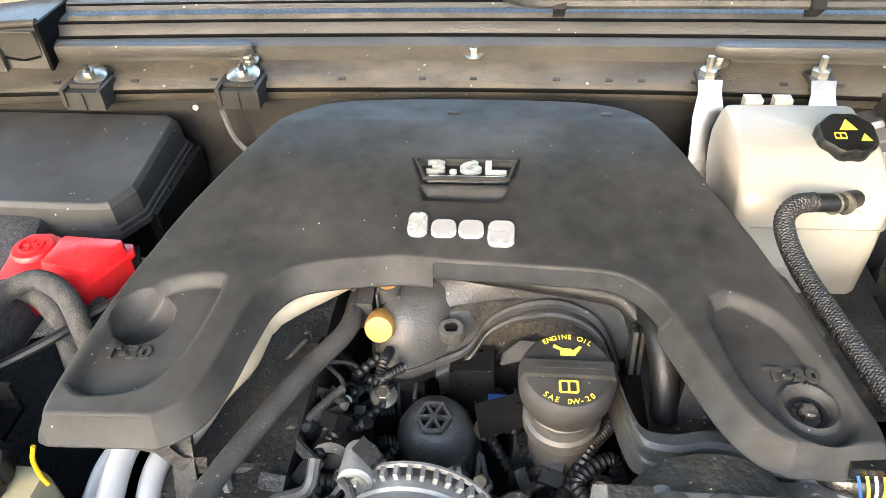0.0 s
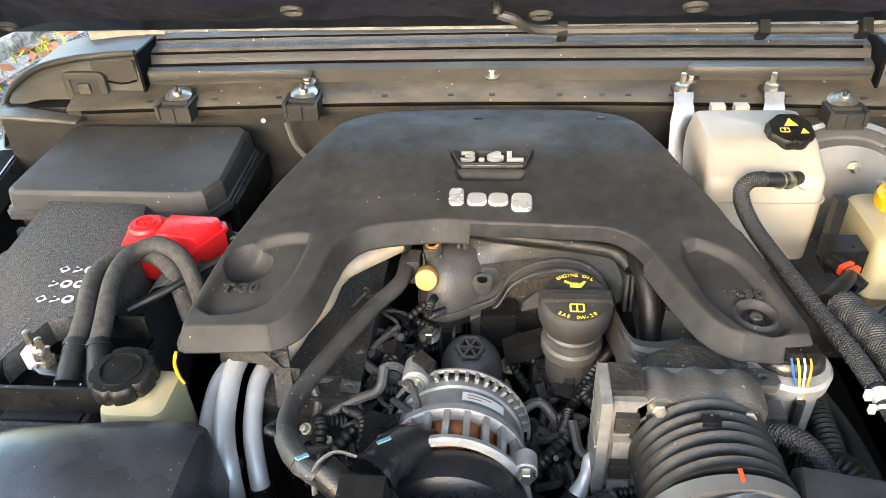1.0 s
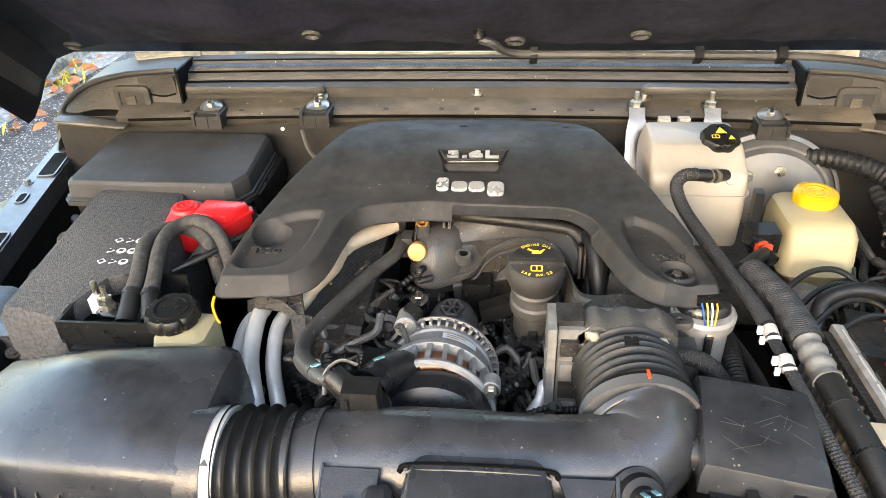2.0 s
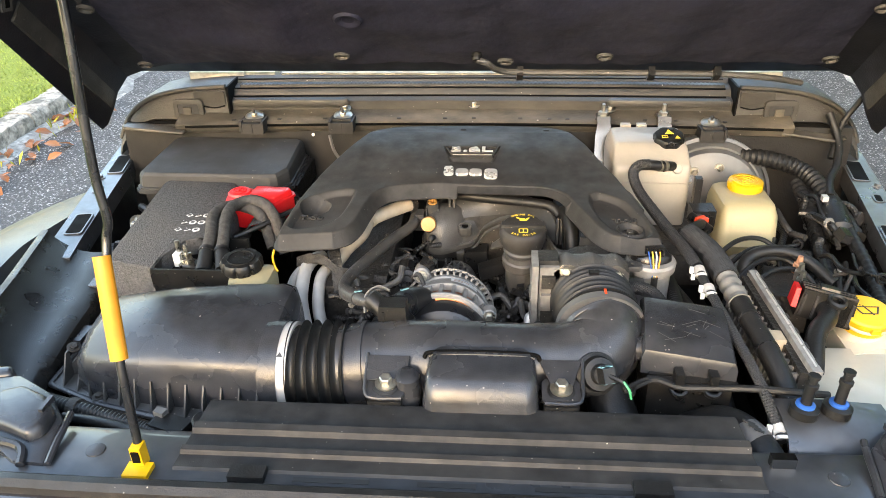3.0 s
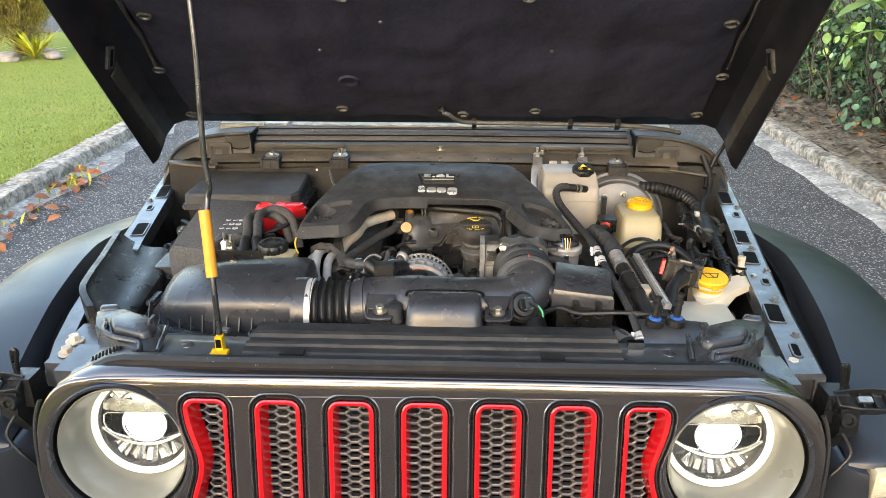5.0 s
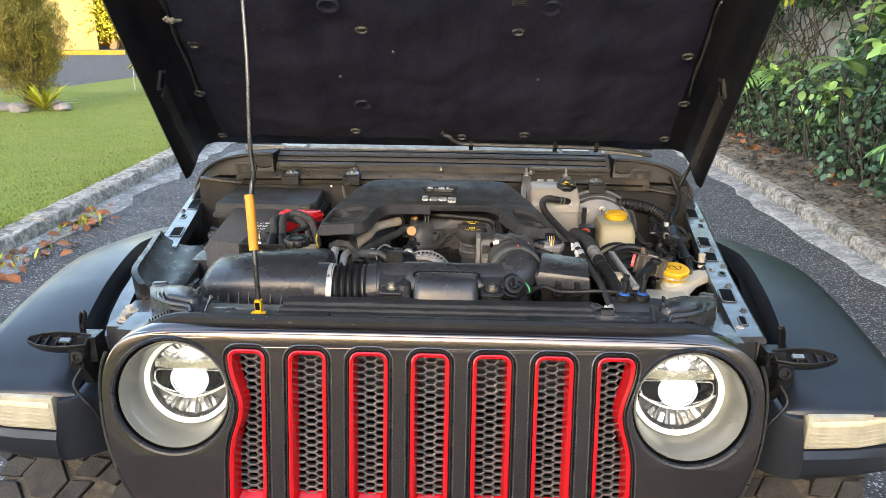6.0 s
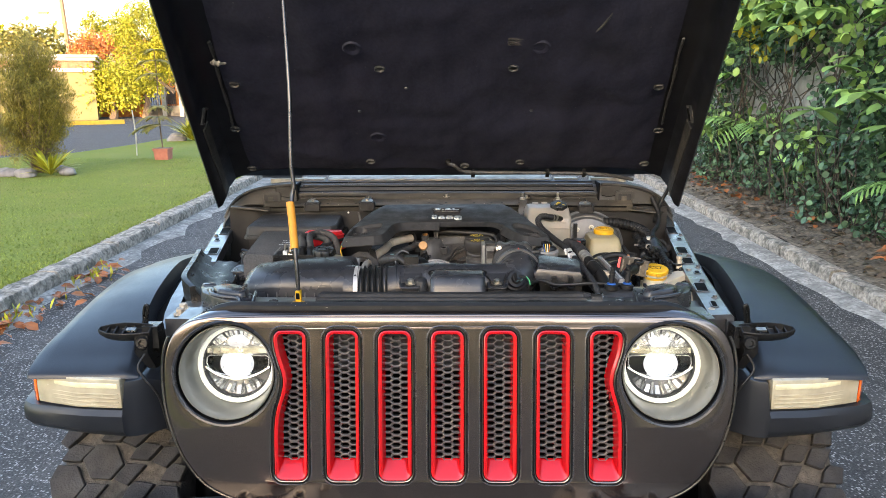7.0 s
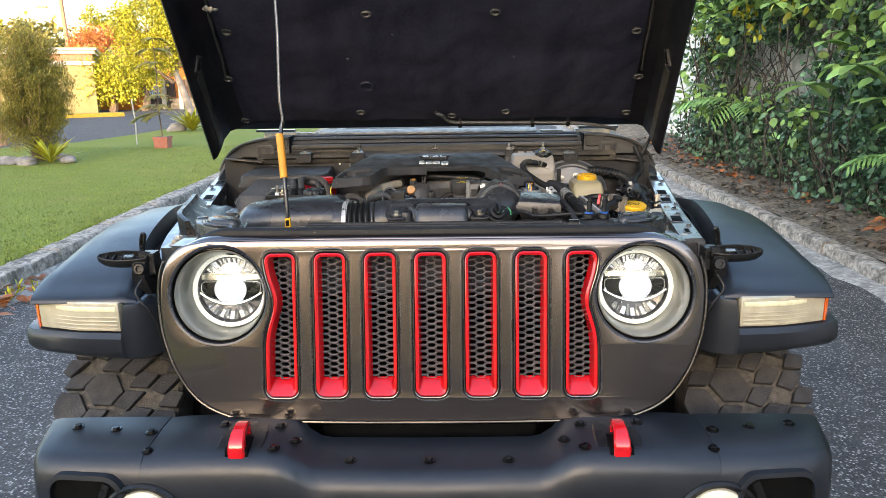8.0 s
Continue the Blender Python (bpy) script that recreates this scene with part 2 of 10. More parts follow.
M_SOIL = mat("dry_leafy_soil", (0.115, 0.096, 0.072), 0.95, var=0.6, scale=25, bump=0.8, bscale=60, tint=(0.27, 0.22, 0.16), tscale=6, tlo=0.48, thi=0.62, tamt=0.7, spec=0.15)
M_LAWN = mat("lawn_ground", (0.15, 0.18, 0.035), 0.95, var=0.35, scale=40, bump=0.8, bscale=90, tint=(0.21, 0.2, 0.06), tscale=0.8, tlo=0.42, thi=0.7, tamt=0.6, spec=0.1)
M_GRASS = mat("grass_blades", (0.165, 0.2, 0.036), 0.7, var=0.3, scale=3, island=0.4, spec=0.2)
M_WALLC = mat("weathered_concrete_wall", (0.33, 0.32, 0.295), 0.9, var=0.25, scale=6, bump=0.4, bscale=40, tint=(0.15, 0.145, 0.125), tscale=2, tlo=0.5, thi=0.75, tamt=0.5)
M_CREAMW = mat("cream_house_plaster", (0.25, 0.2, 0.085), 0.85, var=0.08, scale=3, bump=0.1, bscale=60)
M_ORANGE = mat("orange_house_plaster", (0.66, 0.22, 0.04), 0.85, var=0.12, scale=3, bump=0.1, bscale=60)
M_BRICKC = mat("terracotta_band", (0.30, 0.15, 0.085), 0.85, var=0.25, scale=8)
M_WHITEW = mat("whitewashed_plaster", (0.62, 0.60, 0.55), 0.85, var=0.12, scale=4, bump=0.2, bscale=50, tint=(0.35, 0.33, 0.28), tscale=1.5, tlo=0.52, thi=0.75, tamt=0.5)
M_FIREW = mat("black_firewall_coat", (0.010, 0.0095, 0.009), 0.5, var=0.3, scale=40, bump=0.1, bscale=300, spec=0.2, tint=(0.014, 0.012, 0.010), tscale=9, tlo=0.55, thi=0.8, tamt=0.4)
M_TRIM = mat("white_trim", (0.42, 0.385, 0.32), 0.7, var=0.12, scale=6)
M_IRON = mat("dark_gate_iron", (0.05, 0.045, 0.04), 0.5, metal=0.5)
M_WOOD = mat("weathered_pole_wood", (0.24, 0.15, 0.09), 0.85, var=0.3, scale=12, stretch=(4, 4, 0.4), bump=0.3, bscale=60)
M_PALEBARK = mat("pale_mottled_bark", (0.27, 0.225, 0.175), 0.85, var=0.35, scale=6, bump=0.3, bscale=40)
M_BARK = mat("shrub_bark", (0.15, 0.105, 0.07), 0.9, var=0.3, scale=20, bump=0.5, bscale=60)
M_TWIG = mat("dry_vine_bark", (0.052, 0.042, 0.033), 0.9, var=0.5, scale=20, bump=0.4, bscale=60, island=0.5)
M_STONE = mat("garden_stone", (0.19, 0.175, 0.165), 0.85, var=0.25, scale=10, bump=0.4, bscale=30, obrand=0.25)
M_POT = mat("terracotta_pot", (0.36, 0.13, 0.085), 0.8, var=0.15, scale=12)
M_WHITEINK = mat("white_print", (0.55, 0.55, 0.53), 0.6, var=0.05)
M_YELINK = mat("yellow_print", (0.72, 0.50, 0.05), 0.6, var=0.05)
M_BLACKINK = mat("black_print", (0.02, 0.02, 0.02), 0.6, var=0.05)
M_SILVER = mat("satin_silver_badge", (0.72, 0.72, 0.70), 0.3, metal=0.7, var=0.05)
M_BLUE = mat("blue_clip_plastic", (0.018, 0.075, 0.27), 0.4)
M_COPPER = mat("copper_winding", (0.36, 0.13, 0.05), 0.35, metal=0.9, var=0.2, scale=80)
M_DUSTYMETAL = mat("dusty_sill_metal", (0.42, 0.37, 0.29), 0.65, metal=0.2, var=0.3, scale=40, bump=0.2, bscale=200, tint=(0.24, 0.2, 0.15), tscale=14, tlo=0.45, thi=0.7, tamt=0.6)
M_TAPE = mat("cloth_wiring_tape", (0.048, 0.045, 0.042), 0.75, var=0.35, scale=150, bump=0.3, bscale=600, tint=(0.09, 0.08, 0.066), tscale=14, tlo=0.45, thi=0.75, tamt=0.45, spec=0.3)
M_STEEL = mat("dark_rod_steel", (0.055, 0.055, 0.058), 0.25, metal=0.8, var=0.2, scale=60)
M_PORT = mat("amber_port_plastic", (0.34, 0.17, 0.045), 0.4, var=0.1, scale=40)


def stone_chips(m, scale, pale, share, dark=0.55):
    """Scatters pale and dark stone chips, one colour a cell, over a rough ground."""
    nt = m.node_tree
    N, L = nt.nodes, nt.links
    p = N["Principled BSDF"]
    old = p.inputs["Base Color"].links[0].from_socket
    co = N.new("ShaderNodeTexCoord")
    v = N.new("ShaderNodeTexVoronoi")
    v.inputs["Scale"].default_value = scale
    L.new(co.outputs["Object"], v.inputs["Vector"])
    sep = N.new("ShaderNodeSeparateColor")
    L.new(v.outputs["Color"], sep.inputs[0])
    pick = N.new("ShaderNodeMapRange")
    pick.inputs["From Min"].default_value, pick.inputs["From Max"].default_value = 1 - share, 1 - share + 0.12
    L.new(sep.outputs[0], pick.inputs["Value"])
    body = N.new("ShaderNodeMapRange")
    body.inputs["From Min"].default_value, body.inputs["From Max"].default_value = 0.55, 0.30
    L.new(v.outputs["Distance"], body.inputs["Value"])
    f = N.new("ShaderNodeMath")
    f.operation = "MULTIPLY"
    L.new(pick.outputs[0], f.inputs[0])
    L.new(body.outputs[0], f.inputs[1])
    tone = N.new("ShaderNodeMapRange")
    tone.inputs["To Min"].default_value, tone.inputs["To Max"].default_value = dark, 1.25
    L.new(sep.outputs[1], tone.inputs["Value"])
    sc = N.new("ShaderNodeVectorMath")
    sc.operation = "SCALE"
    sc.inputs[0].default_value = pale
    L.new(tone.outputs[0], sc.inputs["Scale"])
    mx = N.new("ShaderNodeMix")
    mx.data_type = "RGBA"
    L.new(f.outputs[0], mx.inputs["Factor"])
    L.new(old, mx.inputs["A"])
    L.new(sc.outputs[0], mx.inputs["B"])
    L.new(mx.outputs["Result"], p.inputs["Base Color"])


stone_chips(M_ASPHALT, 88, (0.34, 0.325, 0.305), 0.48, 0.25)
stone_chips(M_APRON, 34, (0.34, 0.32, 0.29), 0.4)
stone_chips(M_SOIL, 30, (0.30, 0.25, 0.19), 0.3, 0.3)


def leafmat(name, base, var=0.35, warm=None):
    m = mat(name, base, 0.42, var=0.25, scale=9, island=var, spec=0.28, tint=warm, tscale=1.3, tlo=0.5, thi=0.7, tamt=0.7)
    p = m.node_tree.nodes["Principled BSDF"]
    tr = m.node_tree.nodes.new("ShaderNodeBsdfTranslucent")
    mx = m.node_tree.nodes.new("ShaderNodeMixShader")
    mx.inputs[0].default_value = 0.18
    src = p.inputs["Base Color"].links[0].from_socket
    m.node_tree.links.new(src, tr.inputs["Color"])
    m.node_tree.links.new(p.outputs[0], mx.inputs[1])
    m.node_tree.links.new(tr.outputs[0], mx.inputs[2])
    m.node_tree.links.new(mx.outputs[0], m.node_tree.nodes["Material Output"].inputs["Surface"])
    return m


M_LEAF = leafmat("broad_green_leaf", (0.225, 0.355, 0.1), var=0.6)
M_LEAFD = leafmat("dark_ivy_leaf", (0.082, 0.148, 0.08), var=0.6)
M_LEAFY = leafmat("yellow_green_leaf", (0.31, 0.3, 0.022), warm=(0.36, 0.3, 0.02))
M_SHRUB = leafmat("olive_shrub_leaf", (0.2, 0.175, 0.035), warm=(0.27, 0.2, 0.06))
M_FLOWER = leafmat("orange_blossom", (0.40, 0.13, 0.035), warm=(0.22, 0.24, 0.05))
M_DRY = leafmat("fallen_dry_leaf", (0.27, 0.10, 0.035), warm=(0.20, 0.14, 0.075))
M_LITTER = leafmat("brown_leaf_litter", (0.1, 0.08, 0.058), warm=(0.18, 0.145, 0.1))
M_PALM = leafmat("palm_frond", (0.20, 0.36, 0.11))


# ---------- mesh helpers ----------
V = Vector


def B():
    return bmesh.new()


def finish(bm, smooth=38):
    me = bpy.data.meshes.new("m")
    bm.to_mesh(me)
    bm.free()
    if smooth:
        me.polygons.foreach_set("use_smooth", [True] * len(me.polygons))
        me.set_sharp_from_angle(angle=radians(smooth))
    return me


def thing(name, base, label, category, group="", kind=""):
    e = new(name)
    e.empty_display_size = 0.05
    e.location = base
    return tagged(e, label, category, group, kind)


def part(name, bm, material, parent=None, label="", smooth=38):
    """Links a bmesh, drawn in world places, as one mesh under a thing or part."""
    me = finish(bm, smooth) if isinstance(bm, bmesh.types.BMesh) else bm
    me.name = name
    if material:
        me.materials.clear()
        me.materials.append(material)
    ob = new(name, me)
    if parent:
        ob.parent = parent
        ob.matrix_parent_inverse = parent.matrix_basis.inverted() if parent.type == "EMPTY" else Matrix.Identity(4)
    if label:
        ob["label"] = label
    return ob


def solo(name, bm, material, label, category, group="", kind="", smooth=38):
    """A thing of one mesh, with its origin at its base."""
    xs = [v.co.copy() for v in bm.verts]
    c = V((sum(v.x for v in xs) / len(xs), sum(v.y for v in xs) / len(xs), min(v.z for v in xs)))
    bmesh.ops.translate(bm, verts=bm.verts, vec=-c)
    ob = part(name, bm, material, None, "", smooth)
    ob.location = c
    return tagged(ob, label, category, group, kind)


def bevel(bm, w, seg=2, angle=30, faces=None):
    es = [e for e in bm.edges if len(e.link_faces) == 2 and e.calc_face_angle(0) > radians(angle)]
    if es and w:
        bmesh.ops.bevel(bm, geom=es, offset=w, segments=seg, profile=0.5, affect="EDGES", clamp_overlap=True)


def add(bm, other, m=None):
    """Copies other into bm."""
    if m is not None:
        other.transform(m)
    me = bpy.data.meshes.new("t")
    other.to_mesh(me)
    other.free()
    bm.from_mesh(me)
    bpy.data.meshes.remove(me)
    return bm


def box(x0, x1, y0, y1, z0, z1, w=0.003, seg=2, taper=1.0, m=None):
    bm = B()
    cx, cy = (x0 + x1) / 2, (y0 + y1) / 2
    vs = []
    for z, k in ((z0, 1), (z1, taper)):
        vs.append([bm.verts.new((cx + (x - cx) * k, cy + (y - cy) * k, z)) for x, y in ((x0, y0), (x1, y0), (x1, y1), (x0, y1))])
    bm.faces.new(vs[0][::-1])
    bm.faces.new(vs[1])
    for i in range(4):
        bm.faces.new((vs[0][i], vs[0][(i + 1) % 4], vs[1][(i + 1) % 4], vs[1][i]))
    bevel(bm, w, seg)
    if m is not None:
        bm.transform(m)
    return bm


def loft(rings, cap=True, closed=True):
    bm = B()
    rows = [[bm.verts.new(p) for p in r] for r in rings]
    n = len(rows[0])
    for a, b in zip(rows, rows[1:]):
        for i in range(n if closed else n - 1):
            bm.faces.new((a[i], a[(i + 1) % n], b[(i + 1) % n], b[i]))
    if cap and closed:
        bm.faces.new(rows[0][::-1])
        bm.faces.new(rows[-1])
    bmesh.ops.recalc_face_normals(bm, faces=bm.faces)
    return bm


def prism(pts, z0, z1, w=0.003, seg=2, m=None, shrink=1.0):
    """An outline drawn in x and y, from z0 to z1; shrink scales the top."""
    cx, cy = sum(p[0] for p in pts) / len(pts), sum(p[1] for p in pts) / len(pts)
    bm = loft([[(x, y, z0) for x, y in pts], [(cx + (x - cx) * shrink, cy + (y - cy) * shrink, z1) for x, y in pts]])
    bevel(bm, w, seg)
    if m is not None:
        bm.transform(m)
    return bm


def lathe(profile, seg=32, m=None, wave=None, cap=True):
    """Turned about z; wave(a) scales the radius round the turn."""
    rings = []
    for r, z in profile:
        rings.append([((r * (wave(2 * math.pi * i / seg) if wave else 1)) * math.cos(2 * math.pi * i / seg),
                       (r * (wave(2 * math.pi * i / seg) if wave else 1)) * math.sin(2 * math.pi * i / seg), z) for i in range(seg)])
    bm = loft(rings, cap)
    if m is not None:
        bm.transform(m)
    return bm


def spline(pts, n=8):
    """A smooth line through the points."""
    P = [V(p) for p in pts]
    P = [P[0] * 2 - P[1]] + P + [P[-1] * 2 - P[-2]]
    out = []
    for i in range(1, len(P) - 2):
        for k in range(n):
            t = k / n
            a, b, c, d = P[i - 1:i + 3]
            out.append(0.5 * ((2 * b) + (c - a) * t + (2 * a - 5 * b + 4 * c - d) * t * t + (3 * b - a - 3 * c + d) * t ** 3))
    out.append(P[-2])
    return out


def tube(pts, r, seg=10, n=8, flat=1.0):
    """A hose along a smooth line; r is a radius or a function of 0..1."""
    line = spline(pts, n) if len(pts) > 2 else [V(pts[0]).lerp(V(pts[1]), i / max(2, n)) for i in range(max(2, n) + 1)]
    rings, up = [], None
    for i, p in enumerate(line):
        d = (line[min(i + 1, len(line) - 1)] - line[max(i - 1, 0)]).normalized()
        if up is None:
            up = d.orthogonal().normalized()
        up = (up - d * up.dot(d)).normalized()
        s = d.cross(up)
        rad = r(i / (len(line) - 1)) if callable(r) else r
        rings.append([p + up * rad * math.cos(a) + s * rad * flat * math.sin(a) for a in (2 * math.pi * k / seg for k in range(seg))])
    return loft(rings)


def aim(p, d, up=(0, 0, 1)):
    """A frame at p whose z runs along d."""
    d = V(d).normalized()
    u = V(up)
    if abs(d.dot(u)) > 0.97:
        u = V((0, 1, 0))
    x = u.cross(d).normalized()
    y = d.cross(x)
    m = Matrix((x, y, d)).transposed().to_4x4()
    m.translation = p
    return m


def bolt(p, d=(0, 0, 1), r=0.008, h=0.006, flange=1.6):
    """A flanged hexagon bolt head."""
    bm = lathe([(r * flange, 0), (r * flange, r * 0.25), (r * 0.95, r * 0.3)], 16)
    add(bm, lathe([(r, r * 0.2), (r, h), (r * 0.8, h + r * 0.15)], 6))
    bm.transform(aim(p, d))
    return bm


def ribs(pts, r, pitch=0.006, depth=0.0015, seg=14, n=8):
    """A corrugated hose."""
    line = spline(pts, n)
    length = sum((b - a).length for a, b in zip(line, line[1:]))
    k = max(2, int(length / pitch))
    return tube(line[::1] if len(line) > 60 else spline(pts, max(n, int(4 * k / max(1, len(pts) - 1)))), lambda t: r - depth * (0.5 - 0.5 * math.cos(2 * math.pi * t * k)), seg, 1)


def braid(pts, r, turns=26.0, strands=11, n=10):
    """A woven sleeve: flat strands wound both ways round a smooth line."""
    line = spline(pts, n)
    length = sum((b - a).length for a, b in zip(line, line[1:]))
    k = max(8, int(length / 0.0035))
    acc, samp, d0 = 0.0, [], length / k
    for a, b in zip(line, line[1:]):
        seg = (b - a).length
        while acc <= seg and len(samp) <= k:
            samp.append(a.lerp(b, acc / max(seg, 1e-9)))
            acc += d0
        acc -= seg
    up, frames_ = None, []
    for i, p in enumerate(samp):
        d = (samp[min(i + 1, len(samp) - 1)] - samp[max(i - 1, 0)]).normalized()
        up = d.orthogonal().normalized() if up is None else (up - d * up.dot(d)).normalized()
        frames_.append((p, up, d.cross(up), d))
    bm = B()
    for way in (1, -1):
        for q in range(strands):
            rows_ = []
            for i, (p, u_, w_, d) in enumerate(frames_):
                a = way * (turns * 2 * math.pi * i * d0) + 2 * math.pi * q / strands
                rad = r * (1.0 + 0.012 * way * math.cos(strands * (turns * 2 * math.pi * i * d0) * 2))
                o = u_ * math.cos(a) + w_ * math.sin(a)
                rows_.append([p + o * rad * 0.975 + d * 0.0011, p + o * (rad + 0.0004), p + o * rad * 0.975 - d * 0.0011])
            vs_ = [[bm.verts.new(c) for c in row] for row in rows_]
            for a_, b_ in zip(vs_, vs_[1:]):
                bm.faces.new((a_[0], a_[1], b_[1], b_[0]))
                bm.faces.new((a_[1], a_[2], b_[2], b_[1]))
    return bm


def rrect(w, h, r, k=5, cx=0.0, cy=0.0):
    """A rounded rectangle as points."""
    out = []
    for sx, sy, a0 in ((1, 1, 0), (-1, 1, 90), (-1, -1, 180), (1, -1, 270)):
        for i in range(k + 1):
            a = radians(a0 + 90 * i / k)
            out.append((cx + sx * (w / 2 - r) + r * math.cos(a), cy + sy * (h / 2 - r) + r * math.sin(a)))
    return out


def flat_curve(name, loops, depth, edge=0.0):
    """A plate with holes: outlines in x, y, thickness 2 * depth about z = 0."""
    cu = bpy.data.curves.new(name, "CURVE")
    cu.dimensions, cu.fill_mode, cu.extrude, cu.bevel_depth, cu.bevel_resolution = "2D", "BOTH", depth, edge, 2
    for lp in loops:
        s = cu.splines.new("POLY")
        s.points.add(len(lp) - 1)
        for q, (x, y) in zip(s.points, lp):
            q.co = (x, y, 0, 1)
        s.use_cyclic_u = True
    ob = new(name, cu)
    me = bpy.data.meshes.new_from_object(ob.evaluated_get(bpy.context.evaluated_depsgraph_get()))
    bpy.data.objects.remove(ob)
    bpy.data.curves.remove(cu)
    bm = B()
    bm.from_mesh(me)
    bpy.data.meshes.remove(me)
    bmesh.ops.remove_doubles(bm, verts=bm.verts, dist=1e-5)
    return bm


def lettering(text, size, depth=0.0004, m=None, bold=0.0, width=None):
    """Raised letters in the built-in type, centred on the origin of m."""
    cu = bpy.data.curves.new("t", "FONT")
    cu.body, cu.size, cu.extrude, cu.offset, cu.align_x, cu.align_y = text, size, depth, bold, "CENTER", "CENTER"
    ob = new("t", cu)
    me = bpy.data.meshes.new_from_object(ob.evaluated_get(bpy.context.evaluated_depsgraph_get()))
    bpy.data.objects.remove(ob)
    bpy.data.curves.remove(cu)
    bm = B()
    bm.from_mesh(me)
    bpy.data.meshes.remove(me)
    if width:
        w = max(v.co.x for v in bm.verts) - min(v.co.x for v in bm.verts)
        bmesh.ops.scale(bm, vec=(width / w, 1, 1), verts=bm.verts)
    if m is not None:
        bm.transform(m)
    return bm


rnd = random.Random(7)


# ---------- the street ----------
def sheet(pts, z):
    bm = B()
    bm.faces.new([bm.verts.new((x, y, z)) for x, y in pts])
    return bm


solo("ground", sheet([(-400, -400), (400, -400), (400, 400), (-400, 400)], 0.0), M_ASPHALT, "grey worn asphalt street with pale stone chips", "road", kind="structure", smooth=0)

LAWN = [(-3.36, -9), (-3.36, 34), (-5.5, 27), (-7.2, 21), (-7.57, 18.9), (-7.72, 16.2), (-8.16, 14.1), (-9.2, 13.1), (-12, 11.5), (-20, 9), (-40, 7), (-40, -9)]


bm = prism(LAWN, -0.02, 0.13, 0)
solo("lawn", bm, M_LAWN, "short green lawn with yellowish worn patches", "lawn", kind="structure", smooth=0)


def leaf_mesh(items, wide=0.5, fold=0.25, curl=0.2, fine=False):
    """Leaves from rows of (place, along, normal, length): folded, curled blades; fine ones have rounder sides."""
    verts, faces = [], []
    st = ((0.14, 0.55), (0.36, 0.95), (0.60, 1.0), (0.84, 0.62)) if fine else ((0.3, 0.8), (0.68, 1.0))
    for p, d, nrm, s in items:
        side = d.cross(nrm).normalized()
        nn = side.cross(d).normalized()
        k = len(verts)
        w = s * wide * 0.5
        verts.append(p)
        for t, q in st:
            mid = p + d * s * t - nn * s * curl * t * t
            up = nn * s * fold * 0.35 * q * wide
            verts += [mid + side * w * q + up, mid, mid - side * w * q + up]
        verts.append(p + d * s - nn * s * curl)
        n, e = len(st), k + 1 + 3 * len(st)
        faces += [(k, k + 1, k + 2), (k, k + 2, k + 3), (e, k + 3 * n - 1, k + 3 * n - 2), (e, k + 3 * n, k + 3 * n - 1)]
        for q in range(n - 1):
            a = k + 1 + 3 * q
            faces += [(a, a + 3, a + 4, a + 1), (a + 1, a + 4, a + 5, a + 2)]
    me = bpy.data.meshes.new("leaves")
    me.from_pydata([tuple(v) for v in verts], [], faces)
    if fine:
        me.polygons.foreach_set("use_smooth", [True] * len(me.polygons))
    return me


def rv(r):
    while True:
        v = V((r.uniform(-1, 1), r.uniform(-1, 1), r.uniform(-1, 1)))
        if 0.05 < v.length < 1:
            return v.normalized()


def crown(r, centres, per, size, spread=1.0, up=0.3):
    """Leaves in clumps round centres (place, radius)."""
    out = []
    for c, rad in centres:
        for _ in range(per):
            o = rv(r)
            q = V(c) + o * rad * (r.random() ** 0.4)
            d = (o * spread + rv(r) * 0.8 + V((0, 0, -0.25))).normalized()
            nn = (o + V((0, 0, up)) + rv(r) * 0.5).normalized()
            if d.cross(nn).length > 0.05:
                out.append((q, d, nn, size * r.uniform(0.6, 1.3)))
    return out


def leafy(name, me, material, parent=None, label=""):
    me.materials.append(material)
    return part(name, me, None, parent, label)


# kerbs: cast stones with ragged edges, one beside the other
def kerb_stone(x0, x1, length, r, tall=1.0):
    n, rows = 22, []
    prof = [(0, -0.05), (0, 0.10), (0.012, 0.145), (0.03, 0.155), (0.10, 0.158), (0.165, 0.15), (0.18, 0.13), (0.18, -0.05)]
    for i in range(n + 1):
        y = length * i / n
        ring = []
        for j, (u, z) in enumerate(prof):
            e = (0.020 if r.random() < 0.25 else 0.007) if 1 < j < 4 else 0.006
            ring.append((x0 + (x1 - x0) * u / 0.18 + r.uniform(-e, e), y + (0.004 if i == 0 else -0.004 if i == n else 0), z * tall + (r.uniform(-e, e * 0.6) if 0 < j < 7 else 0)))
        rows.append(ring)
    return loft(rows)


for side, x0, x1, label in ((-1, -3.18, -3.40, "rough pale concrete kerb edging the lawn"), (1, 3.04, 3.19, "chipped grey concrete kerb edging bare soil")):
    r = random.Random(3 + side)
    k = thing("kerb", (x0, 0, 0), label, "kerb", kind="structure")
    y = -6.0
    while y < 34:
        ln = r.uniform(0.9, 1.15)
        b = kerb_stone(x0, x1, ln - 0.01, r, 0.78 if side > 0 else 0.88)
        bmesh.ops.translate(b, verts=b.verts, vec=(0, y, r.uniform(-0.006, 0.006)))
        part("kerb_stone", b, M_KERB, k)
        y += ln
r = random.Random(12)
rows = []
for i in range(160):
    y = -6 + i * 0.26
    w = 0.20 + 0.10 * noise.noise((y * 1.7, 3, 0)) + r.uniform(-0.05, 0.05)
    rows.append([(3.03, y, 0.026), (3.03 - w * 0.5, y, 0.018 + r.uniform(0, 0.006)), (3.03 - w, y, 0.006), (3.03 - w - 0.02, y, -0.01), (3.03, y, -0.01)])
